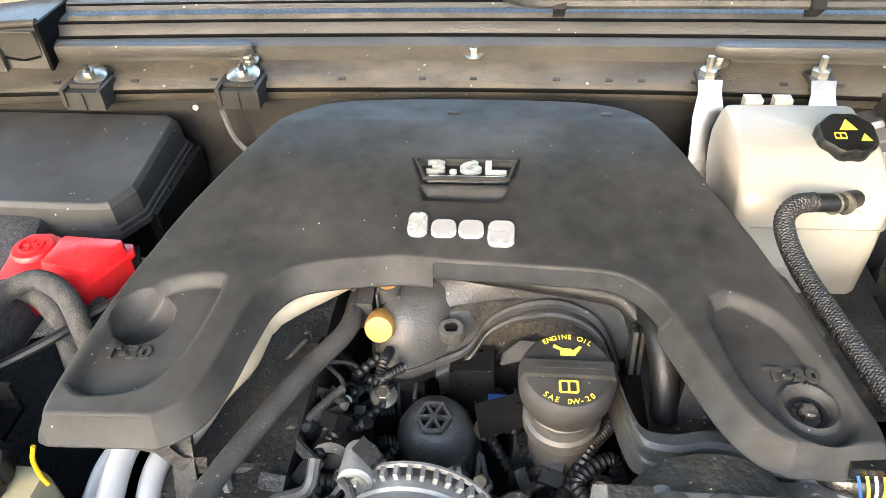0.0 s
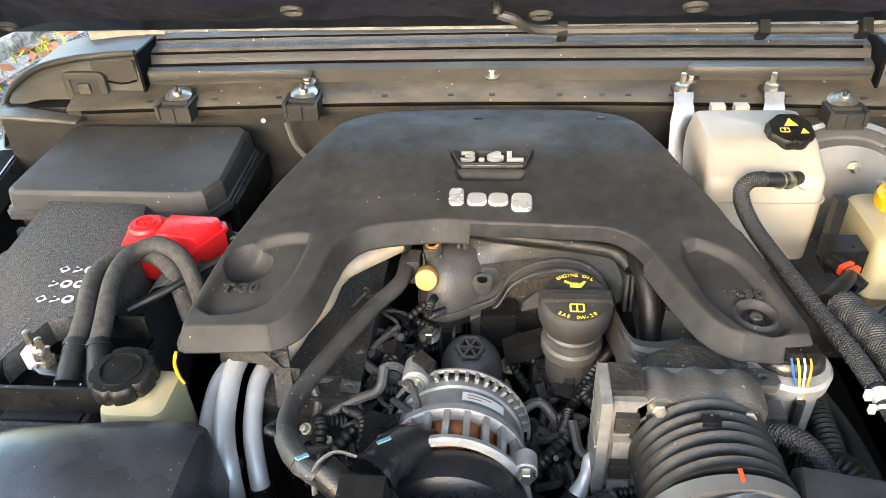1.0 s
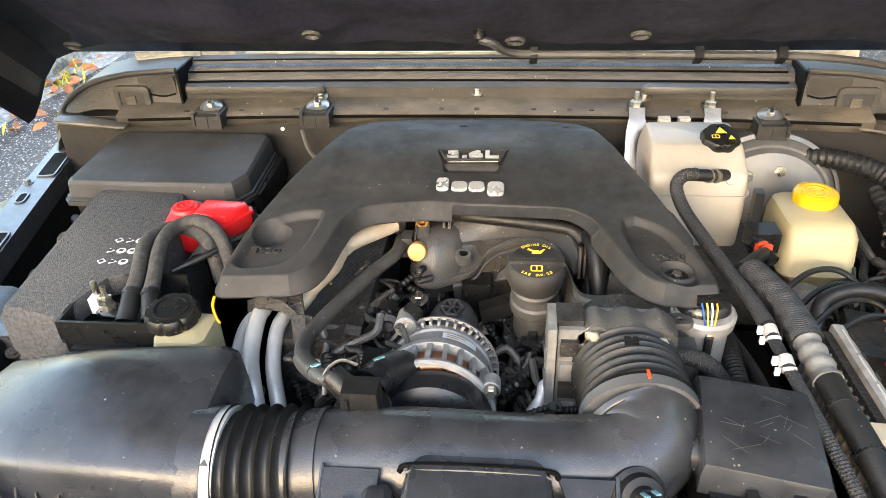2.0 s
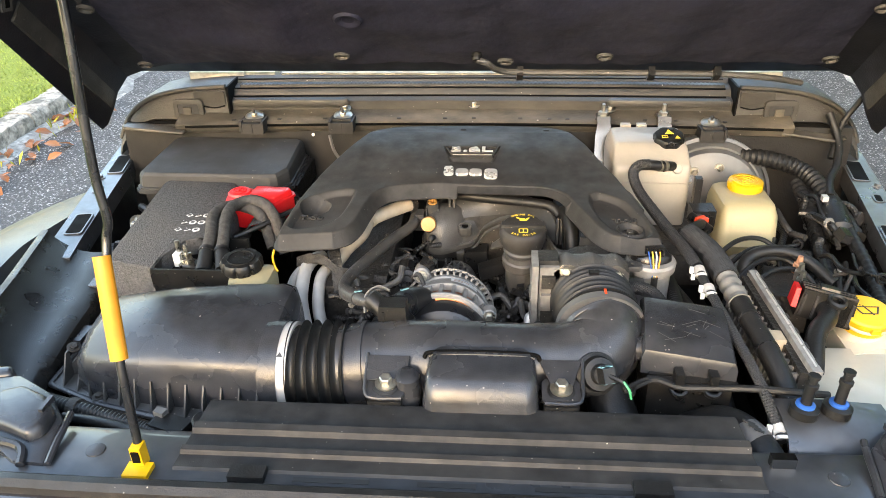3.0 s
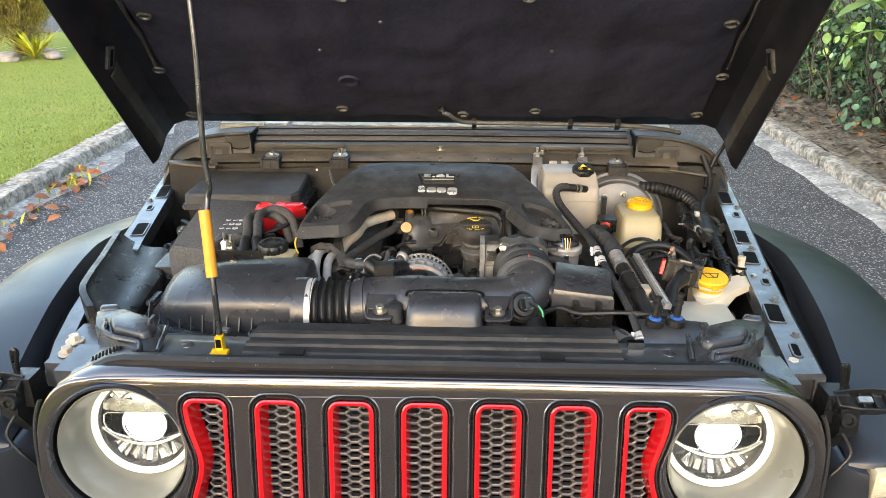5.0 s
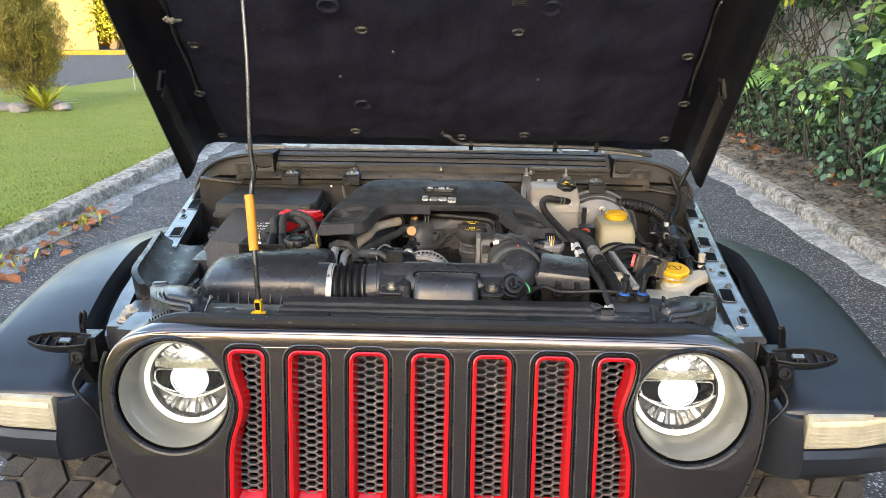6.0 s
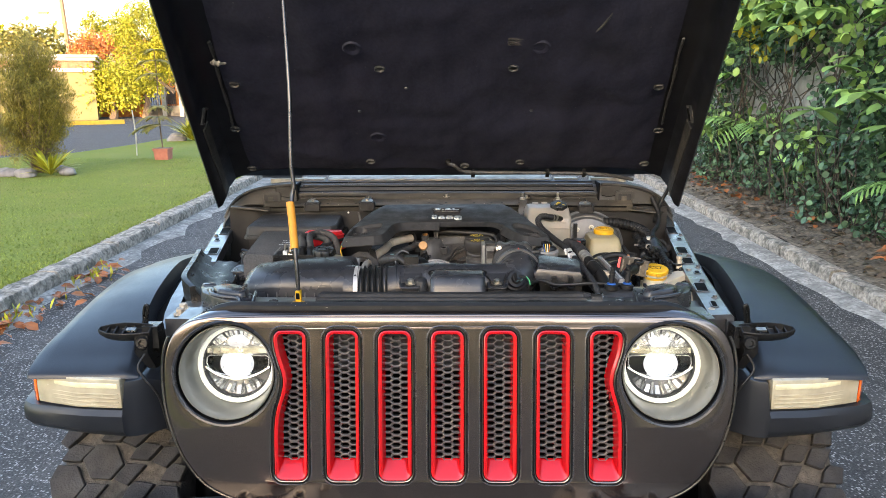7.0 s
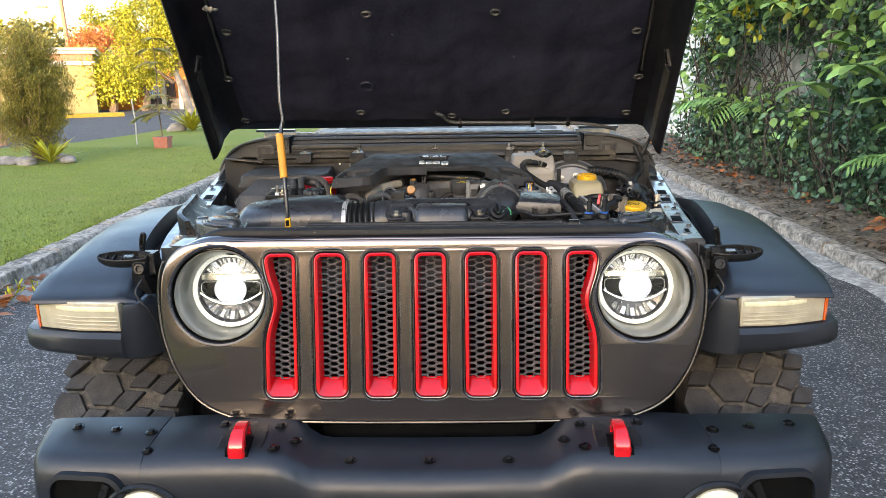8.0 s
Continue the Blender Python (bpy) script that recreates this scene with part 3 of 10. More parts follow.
solo("gutter_apron", loft(rows), M_APRON, "cracked concrete gutter strip along the kerb foot", "gutter", kind="structure")
rows = []
for i in range(160):
    y = -6 + i * 0.26
    w = 0.18 + 0.12 * noise.noise((y * 1.7, 9, 0)) + r.uniform(-0.05, 0.05)
    rows.append([(-3.19, y, 0.03), (-3.19, y, -0.01), (-3.19 + w + 0.02, y, -0.01), (-3.19 + w, y, 0.005), (-3.19 + w * 0.5, y, 0.018 + r.uniform(0, 0.006))])
solo("gutter_apron", loft(rows), M_APRON, "worn concrete gutter strip along the lawn kerb", "gutter", kind="structure")

# soil strip and block wall under the creepers
rows = []
for i in range(80):
    y = -6 + i * 0.6
    rows.append([(3.17 + 1.33 * j / 8, y, 0.10 + 0.15 * j / 8 + r.uniform(-0.02, 0.03)) for j in range(9)])
solo("soil_strip", loft(rows, closed=False), M_SOIL, "dry brown soil strewn with dead leaves", "soil", kind="structure")
wall = thing("wall_garden", (4.5, 5, 0), "tall unpainted grey concrete block wall behind creepers", "wall", kind="structure")
part("wall_core", box(4.46, 4.66, -7, 12.6, 0, 3.6, 0.01), M_WALLC, wall)
part("wall_end", box(4.38, 4.70, 11.2, 18.0, 0, 3.7, 0.02), M_WHITEW, wall, "whitewashed end of the wall")
bm = box(-0.012, 0.012, 0.005, 0.395, 0.005, 0.195, 0.006, 1)
block_me = finish(bm)
block_me.materials.append(M_WALLC)
for row in range(11):
    for col in range(13):
        o = part("block", block_me, None, wall)
        o.location = (4.456 + rnd.uniform(-0.003, 0.003), 6.4 + col * 0.4 + (0.2 if row % 2 else 0), 0.8 + row * 0.2)

rl = random.Random(21)
creeper = thing("creeper_hedge", (4.1, 6, 0.2), "dense ivy and broad-leaved creeper covering a wall", "creeper", kind="stuff")
stems = B()
for i in range(150):
    y = rl.uniform(1.0, 10.8)
    x = rl.uniform(3.75, 4.35)
    h = rl.uniform(0.7, 2.6)
    p = [(x, y, 0.1)]
    for j in range(4):
        p.append((x + rl.uniform(-0.2, 0.15), y + rl.uniform(-0.35, 0.35) * (j + 1) * 0.5, 0.1 + h * (j + 1) / 4))
    add(stems, tube(p, rl.uniform(0.004, 0.011), 5, 3))
for i in range(260):
    y, x = rl.uniform(1.0, 11.0), rl.uniform(3.7, 4.3)
    p = [(x, y, 0.2 + rl.uniform(0, 0.25))]
    for j in range(4):
        q = p[-1]
        p.append((q[0] + rl.uniform(-0.12, 0.10), q[1] + rl.uniform(-0.22, 0.22), max(0.2, q[2] + rl.uniform(-0.10, 0.24))))
    add(stems, tube(p, rl.uniform(0.003, 0.007), 4, 3))
for i in range(46):
    y, z = rl.uniform(6.4, 9.4), rl.uniform(1.0, 1.9)
    p = [(4.30, y, z)]
    for j in range(4):
        q = p[-1]
        p.append((q[0] + rl.uniform(-0.06, 0.04), q[1] + rl.uniform(-0.30, 0.12), q[2] + rl.uniform(-0.06, 0.20)))
    add(stems, tube(p, rl.uniform(0.004, 0.009), 4, 3))
part("stems", stems, M_TWIG, creeper, "tangle of bare dry vines")
low = [((rl.uniform(3.8, 4.4) + 0.1 * math.sin(y * 2), y, z), rl.uniform(0.15, 0.35)) for y, z in ((rl.uniform(0.5, 10.9), rl.uniform(0.45, 2.6) if rl.random() < 0.75 else rl.uniform(0.2, 0.6)) for _ in range(620)) if not (6.4 < y < 9.3 and 1.1 < z < 1.95 and rl.random() < 0.9)]
leafy("ivy_leaves", leaf_mesh(crown(rl, low, 46, 0.062), 0.85, 0.25, 0.2, True), M_LEAFD, creeper)
mid = [((rl.uniform(3.65, 4.3), y, z), rl.uniform(0.2, 0.4)) for y, z in ((rl.uniform(0.5, 10.9), rl.uniform(0.8, 3.6)) for _ in range(150)) if not (6.2 < y < 9.5 and 1.05 < z < 2.0)]
leafy("green_leaves", leaf_mesh(crown(rl, mid, 24, 0.105), 0.66, 0.25, 0.2, True), M_LEAF, creeper)
top = [((rl.uniform(3.2, 4.5), rl.uniform(0.5, 10.4), rl.uniform(2.5, 4.4)), rl.uniform(0.25, 0.5)) for _ in range(150)]
leafy("broad_leaves", leaf_mesh(crown(rl, top, 30, 0.165, up=0.8), 0.55, 0.2, 0.25, True), M_LEAF, creeper)
leafy("young_leaves", leaf_mesh(crown(rl, [((rl.uniform(3.5, 4.2), rl.uniform(1, 10.4), rl.uniform(1.9, 3.4)), 0.3) for _ in range(34)], 12, 0.12, up=0.8), 0.55, 0.25, 0.2, True), M_LEAFY, creeper)


def whorl(r, c, n, size):
    """A rosette of broad leaves on a shoot tip."""
    out = []
    for i in range(n):
        a = 2 * math.pi * i / n + r.uniform(-0.3, 0.3)
        d = V((math.cos(a), math.sin(a), r.uniform(-0.25, 0.35))).normalized()
        out.append((V(c), d, V((0, 0, 1)) + d * 0.3 + rv(r) * 0.15, size * r.uniform(0.75, 1.15)))
    return out


it = []
for i in range(190):
    wx, wy, wz = rl.uniform(3.25, 3.95), rl.uniform(2.2, 10), rl.uniform(0.9, 3.6)
    if not (5.6 < wy < 9.0 and 0.9 < wz < 2.1):
        it += whorl(rl, (wx, wy, wz), rl.randint(5, 8), rl.uniform(0.15, 0.30))
leafy("leaf_rosettes", leaf_mesh(it, 0.50, 0.25, 0.3, True), M_LEAF, creeper)


def frond(r, base, d, length, drop=0.5):
    """One palm frond: a bent rib with paired leaflets."""
    items, ribp = [], []
    d = V(d).normalized()
    for i in range(13):
        t = i / 12
        p = V(base) + d * length * t + V((0, 0, 0.35 * length * t - drop * length * t * t))
        ribp.append(p)
    for i in range(1, 13):
        p, t = ribp[i], i / 12
        dd = (ribp[i] - ribp[i - 1]).normalized()
        s = dd.cross(V((0, 0, 1))).normalized()
        for k in (-1, 1):
            items.append((p, (s * k + dd * 0.7 + V((0, 0, -0.15))).normalized(), V((0, 0, 1)), length * 0.42 * (1 - 0.55 * abs(t - 0.45)) * r.uniform(0.85, 1.1)))
    return items, ribp


palm = None
for base, n, ln in (((3.92, 4.6, 0.70), 6, 0.62), ((4.0, 8.5, 0.95), 8, 0.8), ((4.05, 2.9, 0.9), 6, 0.8)):
    palm = thing("palm_plant", base, "small green feather palm growing among the creepers", "palm", group="palms by the wall")
    it, rb = [], B()
    for i in range(n):
        a = 2 * math.pi * i / n + rl.uniform(-0.3, 0.3)
        its, rp = frond(rl, base, (math.cos(a) - 0.35, math.sin(a), rl.uniform(0.15, 0.6)), ln * rl.uniform(0.8, 1.15), 0.6)
        it += its
        add(rb, tube(rp, lambda t: 0.007 * (1 - 0.8 * t), 5, 2))
    part("ribs", rb, M_PALM, palm)
    leafy("foliage", leaf_mesh(it, 0.13, 0.1, 0.25), M_PALM, palm)

# fallen leaves
it = []
for _ in range(300):
    if rl.random() < 0.42:
        x, y, z = -3.12 + abs(rl.gauss(0, 0.16)), rl.choice((2.7, 3.0, 3.3, 3.6, 4.4, 4.6)) + rl.gauss(0, 0.22), 0.03
    else:
        x, y, z = rl.uniform(3.3, 4.1), rl.uniform(1, 12), 0.23
    a = rl.uniform(0, 6.3)
    it.append((V((x, y, z + rl.uniform(0, 0.03))), V((math.cos(a), math.sin(a), rl.uniform(-0.1, 0.2))).normalized(), V((0, 0, 1)) + rv(rl) * 0.5, rl.uniform(0.05, 0.13)))
leafy("fallen_leaves", leaf_mesh(it, 0.6, 0.3, 0.35), M_DRY)
tagged(bpy.data.objects["fallen_leaves"], "brown and orange dead leaves lying in the gutter", "dead leaves", kind="stuff")

it = []
for _ in range(2600):
    x, y = rl.uniform(3.26, 4.3), rl.uniform(0.6, 13)
    a = rl.uniform(0, 6.3)
    it.append((V((x, y, 0.115 + 0.15 * (x - 3.17) / 1.33 + rl.uniform(0.0, 0.03))), V((math.cos(a), math.sin(a), rl.uniform(-0.1, 0.25))).normalized(), V((0, 0, 1)) + rv(rl) * 0.6, rl.uniform(0.03, 0.10)))
leafy("leaf_litter", leaf_mesh(it, 0.55, 0.3, 0.35), M_LITTER)
tagged(bpy.data.objects["leaf_litter"], "dry brown leaf litter covering the bare soil", "leaf litter", kind="stuff")
# grass blades on the near lawn and weeds at the kerb
verts, faces = [], []
for _ in range(42000):
    y = rl.uniform(1.2, 13)
    x = -3.36 - rl.random() ** 1.6 * min(7.0, 0.5 + y * 0.75)
    a, h = rl.uniform(0, 6.3), rl.uniform(0.010, 0.030)
    k = len(verts)
    dx, dy = math.cos(a) * 0.005, math.sin(a) * 0.005
    verts += [(x - dx, y - dy, 0.128), (x + dx, y + dy, 0.128), (x + rl.uniform(-0.02, 0.02), y + rl.uniform(-0.02, 0.02), 0.128 + h)]
    faces.append((k, k + 1, k + 2))
me = bpy.data.meshes.new("grass")
me.from_pydata(verts, [], faces)
g = leafy("grass", me, M_GRASS)
tagged(g, "fine green grass blades covering the lawn", "grass", kind="stuff")
it = []
for cx, cy in ((-3.05, 4.45), (-3.06, 3.3)):
    for _ in range(40):
        it.append((V((cx + rl.gauss(0, 0.08), cy + rl.gauss(0, 0.16), 0.02)), (V((0, 0, 1)) + rv(rl) * 0.7).normalized(), rv(rl), rl.uniform(0.04, 0.10)))
w = leafy("weeds", leaf_mesh(it, 0.22, 0.1, 0.3), M_LEAFY)
tagged(w, "small green weeds growing at the kerb foot", "weeds", kind="stuff")


# ---------- far side of the lawn ----------
def stone(name, p, sx, sy, sz, r, label):
    bm = B()
    bmesh.ops.create_icosphere(bm, subdivisions=3, radius=1)
    o = V((r.uniform(0, 9), r.uniform(0, 9), 0))
    for v in bm.verts:
        v.co *= 1 + 0.35 * noise.noise(v.co * 0.9 + o)
        v.co = V((v.co.x * sx, v.co.y * sy, max(-0.4, v.co.z) * sz)) + V(p)
    return solo(name, bm, M_STONE, label, "stone", group="stones round the shrub")


for i, (x, y, s) in enumerate(((-7.20, 10.25, 0.17), (-6.88, 10.15, 0.17), (-6.30, 10.35, 0.14), (-6.62, 10.75, 0.13), (-7.07, 17.2, 0.26), (-7.45, 10.45, 0.13))):
    stone("stone", (x, y, 0.17), s, s * 0.8, s * 0.6, rl, "rounded reddish garden stone on the lawn" if i == 1 else "rounded grey garden stone on the lawn")

SX, SY = -6.98, 10.7
shrub = thing("shrub", (SX, SY, 0.13), "tall olive-green upright shrub with bare lower twigs", "shrub")
tw = B()
tips = []
for i in range(90):
    a, h = rl.uniform(0, 6.3), 2.25 * rl.random() ** 0.6
    q = 0.70 * rl.random() ** 0.5 * max(0.05, math.sin(math.pi * min(1, max(0.12, (h + 0.15) / 2.55)) ** 1.1)) ** 0.8
    p = [(SX + 0.06 * math.cos(a), SY + 0.06 * math.sin(a), 0.1), (SX + q * 0.30 * math.cos(a), SY + q * 0.30 * math.sin(a), h * 0.45), (SX + q * math.cos(a), SY + q * math.sin(a), h)]
    add(tw, tube(p, lambda t: 0.012 * (1 - 0.85 * t), 5, 4))
    for k in range(7):
        f = 0.25 + 0.75 * k / 6
        if h * (0.45 + 0.55 * f) < 0.42:
            continue
        tips.append((V(p[1]).lerp(V(p[2]), f) + V((rl.gauss(0, .06), rl.gauss(0, .06), rl.gauss(0, .06) + 0.05)), rl.uniform(0.08, 0.16)))
part("trunk", tw, M_BARK, shrub)
items = []
for c, rad in tips:
    for _ in range(110):
        o = rv(rl)
        items.append((V(c) + o * rad * 1.15 * rl.random() ** 0.6, (V((0, 0, 1)) + o * 0.7).normalized(), rv(rl), rl.uniform(0.022, 0.050)))
leafy("crown", leaf_mesh([t for t in items if t[1].cross(t[2]).length > 0.1], 0.32), M_SHRUB, shrub)


def spiky(p, n, ln, label):
    t = thing("spiky_plant", p, label, "plant", group="spiky plants on the lawn")
    its = []
    for i in range(n):
        a = rl.uniform(0, 6.3)
        d = V((math.cos(a), math.sin(a), rl.uniform(0.5, 2.2))).normalized()
        its.append((V(p), d, V((-d.x, -d.y, 1)).normalized() + rv(rl) * 0.1, ln * rl.uniform(0.7, 1.1)))
    leafy("tuft", leaf_mesh(its, 0.09, 0.1, 0.35), M_LEAFY, t)


spiky((-6.60, 10.35, 0.13), 46, 0.55, "pale green spiky tufted plant beside stones")
spiky((-6.65, 17.2, 0.13), 70, 0.75, "pale yellowish spiky tufted plant below a tree")

PX, PY = -5.67, 12.75
PK = 0.74
pot = thing("potted_sapling", (PX, PY, 0.13), "thin sapling in a square terracotta pot on the lawn", "potted tree")
part("pot", box(PX - 0.125, PX + 0.125, PY - 0.125, PY + 0.125, 0.13, 0.33, 0.012, 2, 1.10), M_POT, pot)
part("pot_rim", box(PX - 0.15, PX + 0.15, PY - 0.15, PY + 0.15, 0.315, 0.35, 0.010), M_POT, pot)
part("soil", box(PX - 0.13, PX + 0.13, PY - 0.13, PY + 0.13, 0.34, 0.354, 0.004), M_SOIL, pot)
part("trunk", tube([(PX, PY, 0.35), (PX - 0.02, PY, 1.0), (PX + 0.01, PY, 1.7), (PX, PY, 2.2)], lambda t: 0.016 * (1 - 0.6 * t), 8, 4), M_BARK, pot)
items = []
for zz, rad in ((0.78, 0.50), (0.95, 0.42), (1.15, 0.36), (1.75, 0.36), (2.0, 0.42), (2.2, 0.32)):
    for k in range(5):
        a = rl.uniform(0, 6.3)
        its, rp = frond(rl, (PX, PY, zz), (math.cos(a), math.sin(a), 0.05), rad * rl.uniform(0.6, 1.1), 0.6)
        items += its
leafy("foliage", leaf_mesh(items, 0.22), M_SHRUB, pot)
stake = solo("sapling", tube([(-6.52, 13.5, 0.1), (-6.5, 13.5, 0.6), (-6.53, 13.5, 1.05)], 0.014, 6, 3), M_TRIM, "young sapling with a whitewashed trunk on the lawn", "sapling")

pole = solo("wooden_pole", tube([(-10.25, 15.0, 0), (-10.45, 15.0, 3), (-10.6, 15.0, 7)], 0.13, 12, 4), M_WOOD, "thick brown wooden utility pole on the lawn", "pole")
tree = thing("street_tree", (-7.4, 19.2, 0.1), "tree with pale mottled trunk and round yellow-green crown", "tree")
part("trunk", tube([(-7.25, 19.2, 0.05), (-7.42, 19.2, 0.7), (-7.70, 19.3, 1.5), (-7.95, 19.4, 2.3)], lambda t: 0.115 - 0.045 * t, 12, 5), M_PALEBARK, tree)
part("limb", tube([(-7.8, 19.3, 1.3), (-8.6, 19.3, 2.0), (-9.1, 19.3, 2.6)], lambda t: 0.06 - 0.04 * t, 8, 4), M_BARK, tree)
part("limb", tube([(-7.9, 19.3, 1.5), (-7.3, 19.3, 2.2), (-6.9, 19.3, 2.9)], lambda t: 0.06 - 0.04 * t, 8, 4), M_BARK, tree)
cs = []
for _ in range(120):
    o = rv(rl)
    kk = rl.random() ** 0.3
    cs.append((V((-8.25 + o.x * 1.25 * kk, 19.5 + o.y * 1.1 * kk, 2.65 + o.z * 1.1 * kk)), 0.26))
leafy("crown", leaf_mesh(crown(rl, cs, 190, 0.062), 0.6), M_LEAFY, tree)

# low cream house with a cornice, and the yellow kerb before it
house = thing("cream_house", (-17, 30, 0), "single-storey cream house with brick band and white cornice", "house")
HM = pose(-15.25, 30.05, 0, 0, 0, 24)
for nm, b, mt, lb in (("wall", box(-16, 0, 0, 9, 0, 2.0, 0.02), M_CREAMW, ""), ("string_course", box(-16.1, 0.08, -0.08, 9, 2.0, 2.16, 0.03), M_TRIM, "white moulded string course"),
                      ("brick_band", box(-16, 0.02, -0.02, 9, 2.16, 2.46, 0.02), M_BRICKC, "brown brick band"), ("cornice", box(-16.15, 0.13, -0.13, 9, 2.46, 2.60, 0.03), M_TRIM, "white cornice"), ("coping", box(-16.25, 0.21, -0.21, 9, 2.60, 2.70, 0.02), M_TRIM, "white cornice")):
    b.transform(HM)
    part(nm, b, mt, house, lb)
b = box(-9, 0, -0.35, 0.35, 0, 0.14, 0.03)
b.transform(pose(-12.9, 27.3, 0, 0, 0, 24))
solo("yellow_kerb", b, M_YKERB, "bright yellow painted kerb before the house", "kerb", kind="structure")

ohouse = thing("orange_house", (-13, 33, 0), "orange plastered house front with white pillars and gate", "house")
part("garden_wall", box(-17.5, -14.3, 32.6, 32.8, 0, 1.15, 0.02), M_ORANGE, ohouse)
part("front_wall", box(-14.3, -8, 34.5, 34.8, 0, 1.9, 0.02), M_ORANGE, ohouse)
part("parapet", box(-14.4, -7.8, 34.4, 34.9, 1.9, 2.05, 0.03), M_BRICKC, ohouse)
part("gate_lintel", box(-14.35, -8, 32.58, 32.72, 1.36, 1.46, 0.02), M_ORANGE, ohouse)
for i, x in enumerate((-14.25, -13.35, -12.55, -11.75, -11.0)):
    part("pillar", box(x - 0.09, x + 0.09, 32.55, 32.75, 0, 1.36, 0.02), M_TRIM if i in (1, 2) else M_ORANGE, ohouse)
for x0, x1 in ((-14.15, -13.45), (-13.25, -12.65), (-12.45, -11.85), (-11.65, -11.1)):
    gt = part("gate", box(x0, x1, 32.62, 32.66, 0.02, 0.5, 0.01), M_IRON, ohouse, "dark iron gate")
    for i in range(int((x1 - x0) / 0.1)):
        part("bar", box(x0 + 0.1 * i, x0 + 0.1 * i + 0.022, 32.62, 32.645, 0.5, 1.36, 0), M_IRON, gt)
part("door", box(-13.1, -12.7, 34.42, 34.5, 0, 1.3, 0.02), M_BRICKC, ohouse)
part("window", box(-14.0, -13.5, 34.42, 34.5, 0.5, 1.3, 0.02), M_IRON, ohouse)
part("roof", box(-18, -8, 36, 42, 1.9, 2.9, 0.05, 1, 0.7), M_BRICKC, ohouse)


def far_tree(name, x, y, z0, h, rad, n, size, material, label, cat="tree", group="", square=False):
    t = thing(name, (x, y, 0), label, cat, group)
    r = random.Random(int(abs(x * 37 + y * 11)))
    part("trunk", tube([(x, y, 0), (x + 0.1, y, z0 * 0.6), (x, y, z0 + h * 0.4)], lambda u: 0.2 - 0.1 * u, 8, 4), M_BARK, t)
    cs = []
    for _ in range(n):
        if square:
            cs.append((V((x + r.uniform(-rad, rad), y + r.uniform(-rad * 0.6, rad * 0.6), z0 + r.uniform(0, h))), 0.5))
        else:
            o = rv(r)
            k = r.random() ** 0.35
            cs.append((V((x + o.x * rad * k, y + o.y * rad * k, z0 + h / 2 + o.z * h / 2 * k)), rad * 0.22))
    leafy("crown", leaf_mesh(crown(r, cs, 40, size), 0.6), material, t)


far_tree("clipped_tree", -14.9, 30.7, 0.65, 1.75, 1.05, 190, 0.11, M_LEAFY, "square-clipped yellow-green ficus above an orange wall", group="clipped trees", square=True)
far_tree("clipped_tree", -13.7, 31.3, 1.15, 1.15, 0.6, 90, 0.11, M_LEAFY, "square-clipped yellow-green ficus above an orange wall", group="clipped trees", square=True)
far_tree("flowering_tree", -19.2, 40, 2.4, 2.0, 1.7, 90, 0.13, M_FLOWER, "tree full of orange-red blossom in sunlight")
far_tree("flowering_tree", -16.4, 41, 2.4, 1.8, 1.6, 100, 0.13, M_FLOWER, "tree full of orange-red blossom in sunlight")
far_tree("flowering_tree", -12.6, 38, 1.8, 2.2, 1.6, 100, 0.13, M_FLOWER, "tree full of orange-red blossom in sunlight")
far_tree("slim_tree", -21.0, 43, 2.8, 3.0, 0.8, 70, 0.12, M_LEAFY, "slim green conifer-like tree behind the houses")
far_tree("slim_tree", -19.4, 43, 2.8, 2.3, 1.1, 80, 0.12, M_LEAFY, "slim green conifer-like tree behind the houses")
for i, x in enumerate((-38, -33, -29, -25.5)):
    far_tree("distant_tree", x, 47 - i, 2.0, 3.0, 2.6, 60, 0.3, M_SHRUB if i % 2 else M_LEAFY, "green tree far behind the houses", group="far trees")
for i, x in enumerate((-4, 1, 6, 12)):
    far_tree("distant_tree", x, 56 + 2 * i, 2.5, 6, 4, 60, 0.45, M_LEAFY if i % 2 else M_LEAF, "green tree far behind the houses", group="far trees")
lamp = thing("utility_pole", (-21.3, 40, 0), "wooden utility pole with a curved street lamp arm", "pole")
part("pole", tube([(-21.2, 40, 0), (-21.5, 40, 9)], 0.12, 8, 4), M_WOOD, lamp)
part("arm", tube([(-21.4, 40, 4.6), (-21.9, 40, 5.1), (-22.2, 40, 5.25)], 0.03, 6, 4), M_ALU, lamp)
part("lamp_head", box(-22.7, -22.2, 39.9, 40.1, 5.2, 5.32, 0.04), M_YELLOW, lamp)

# unseen walls added behind the walker keep the low sun off the near street
solo("sun_block_wall", box(-45, 5, -34.5, -34, 0, 10.5, 0.05), M_CREAMW, "unseen plain wall added behind to block the low sun", "wall", kind="structure")
solo("sun_block_wall", box(5, 45, -34.5, -34, 0, 7.5, 0.05), M_CREAMW, "lower unseen plain wall added behind, lets in more sky", "wall", kind="structure")


# ---------- the off-road car: body, grille, fenders, wheels, bumper, hood ----------
car = thing("off_road_car", (0, 0.5, 0), "dark grey off-road car parked with its hood propped open", "car")
GX = 0.008                                   # middle of the grille


def gy(z):
    return 0.012 + 0.17 * (z - 1.11)


def lean(bm, off=0.0):
    """Stands a plate drawn in x, z (as x, y) up on the leaning grille plane."""
    for v in bm.verts:
        x, z, d = v.co.x, v.co.y, v.co.z
        bow = 0.10 * max(0, abs(x - GX) - 0.30) ** 2
        bow += 0.8 * max(0, z - 1.05) ** 2          # the shell rolls back towards its top
        v.co = V((x, gy(z) - d - off + bow, z + d * 0.17))
    bmesh.ops.recalc_face_normals(bm, faces=bm.faces)
    return bm


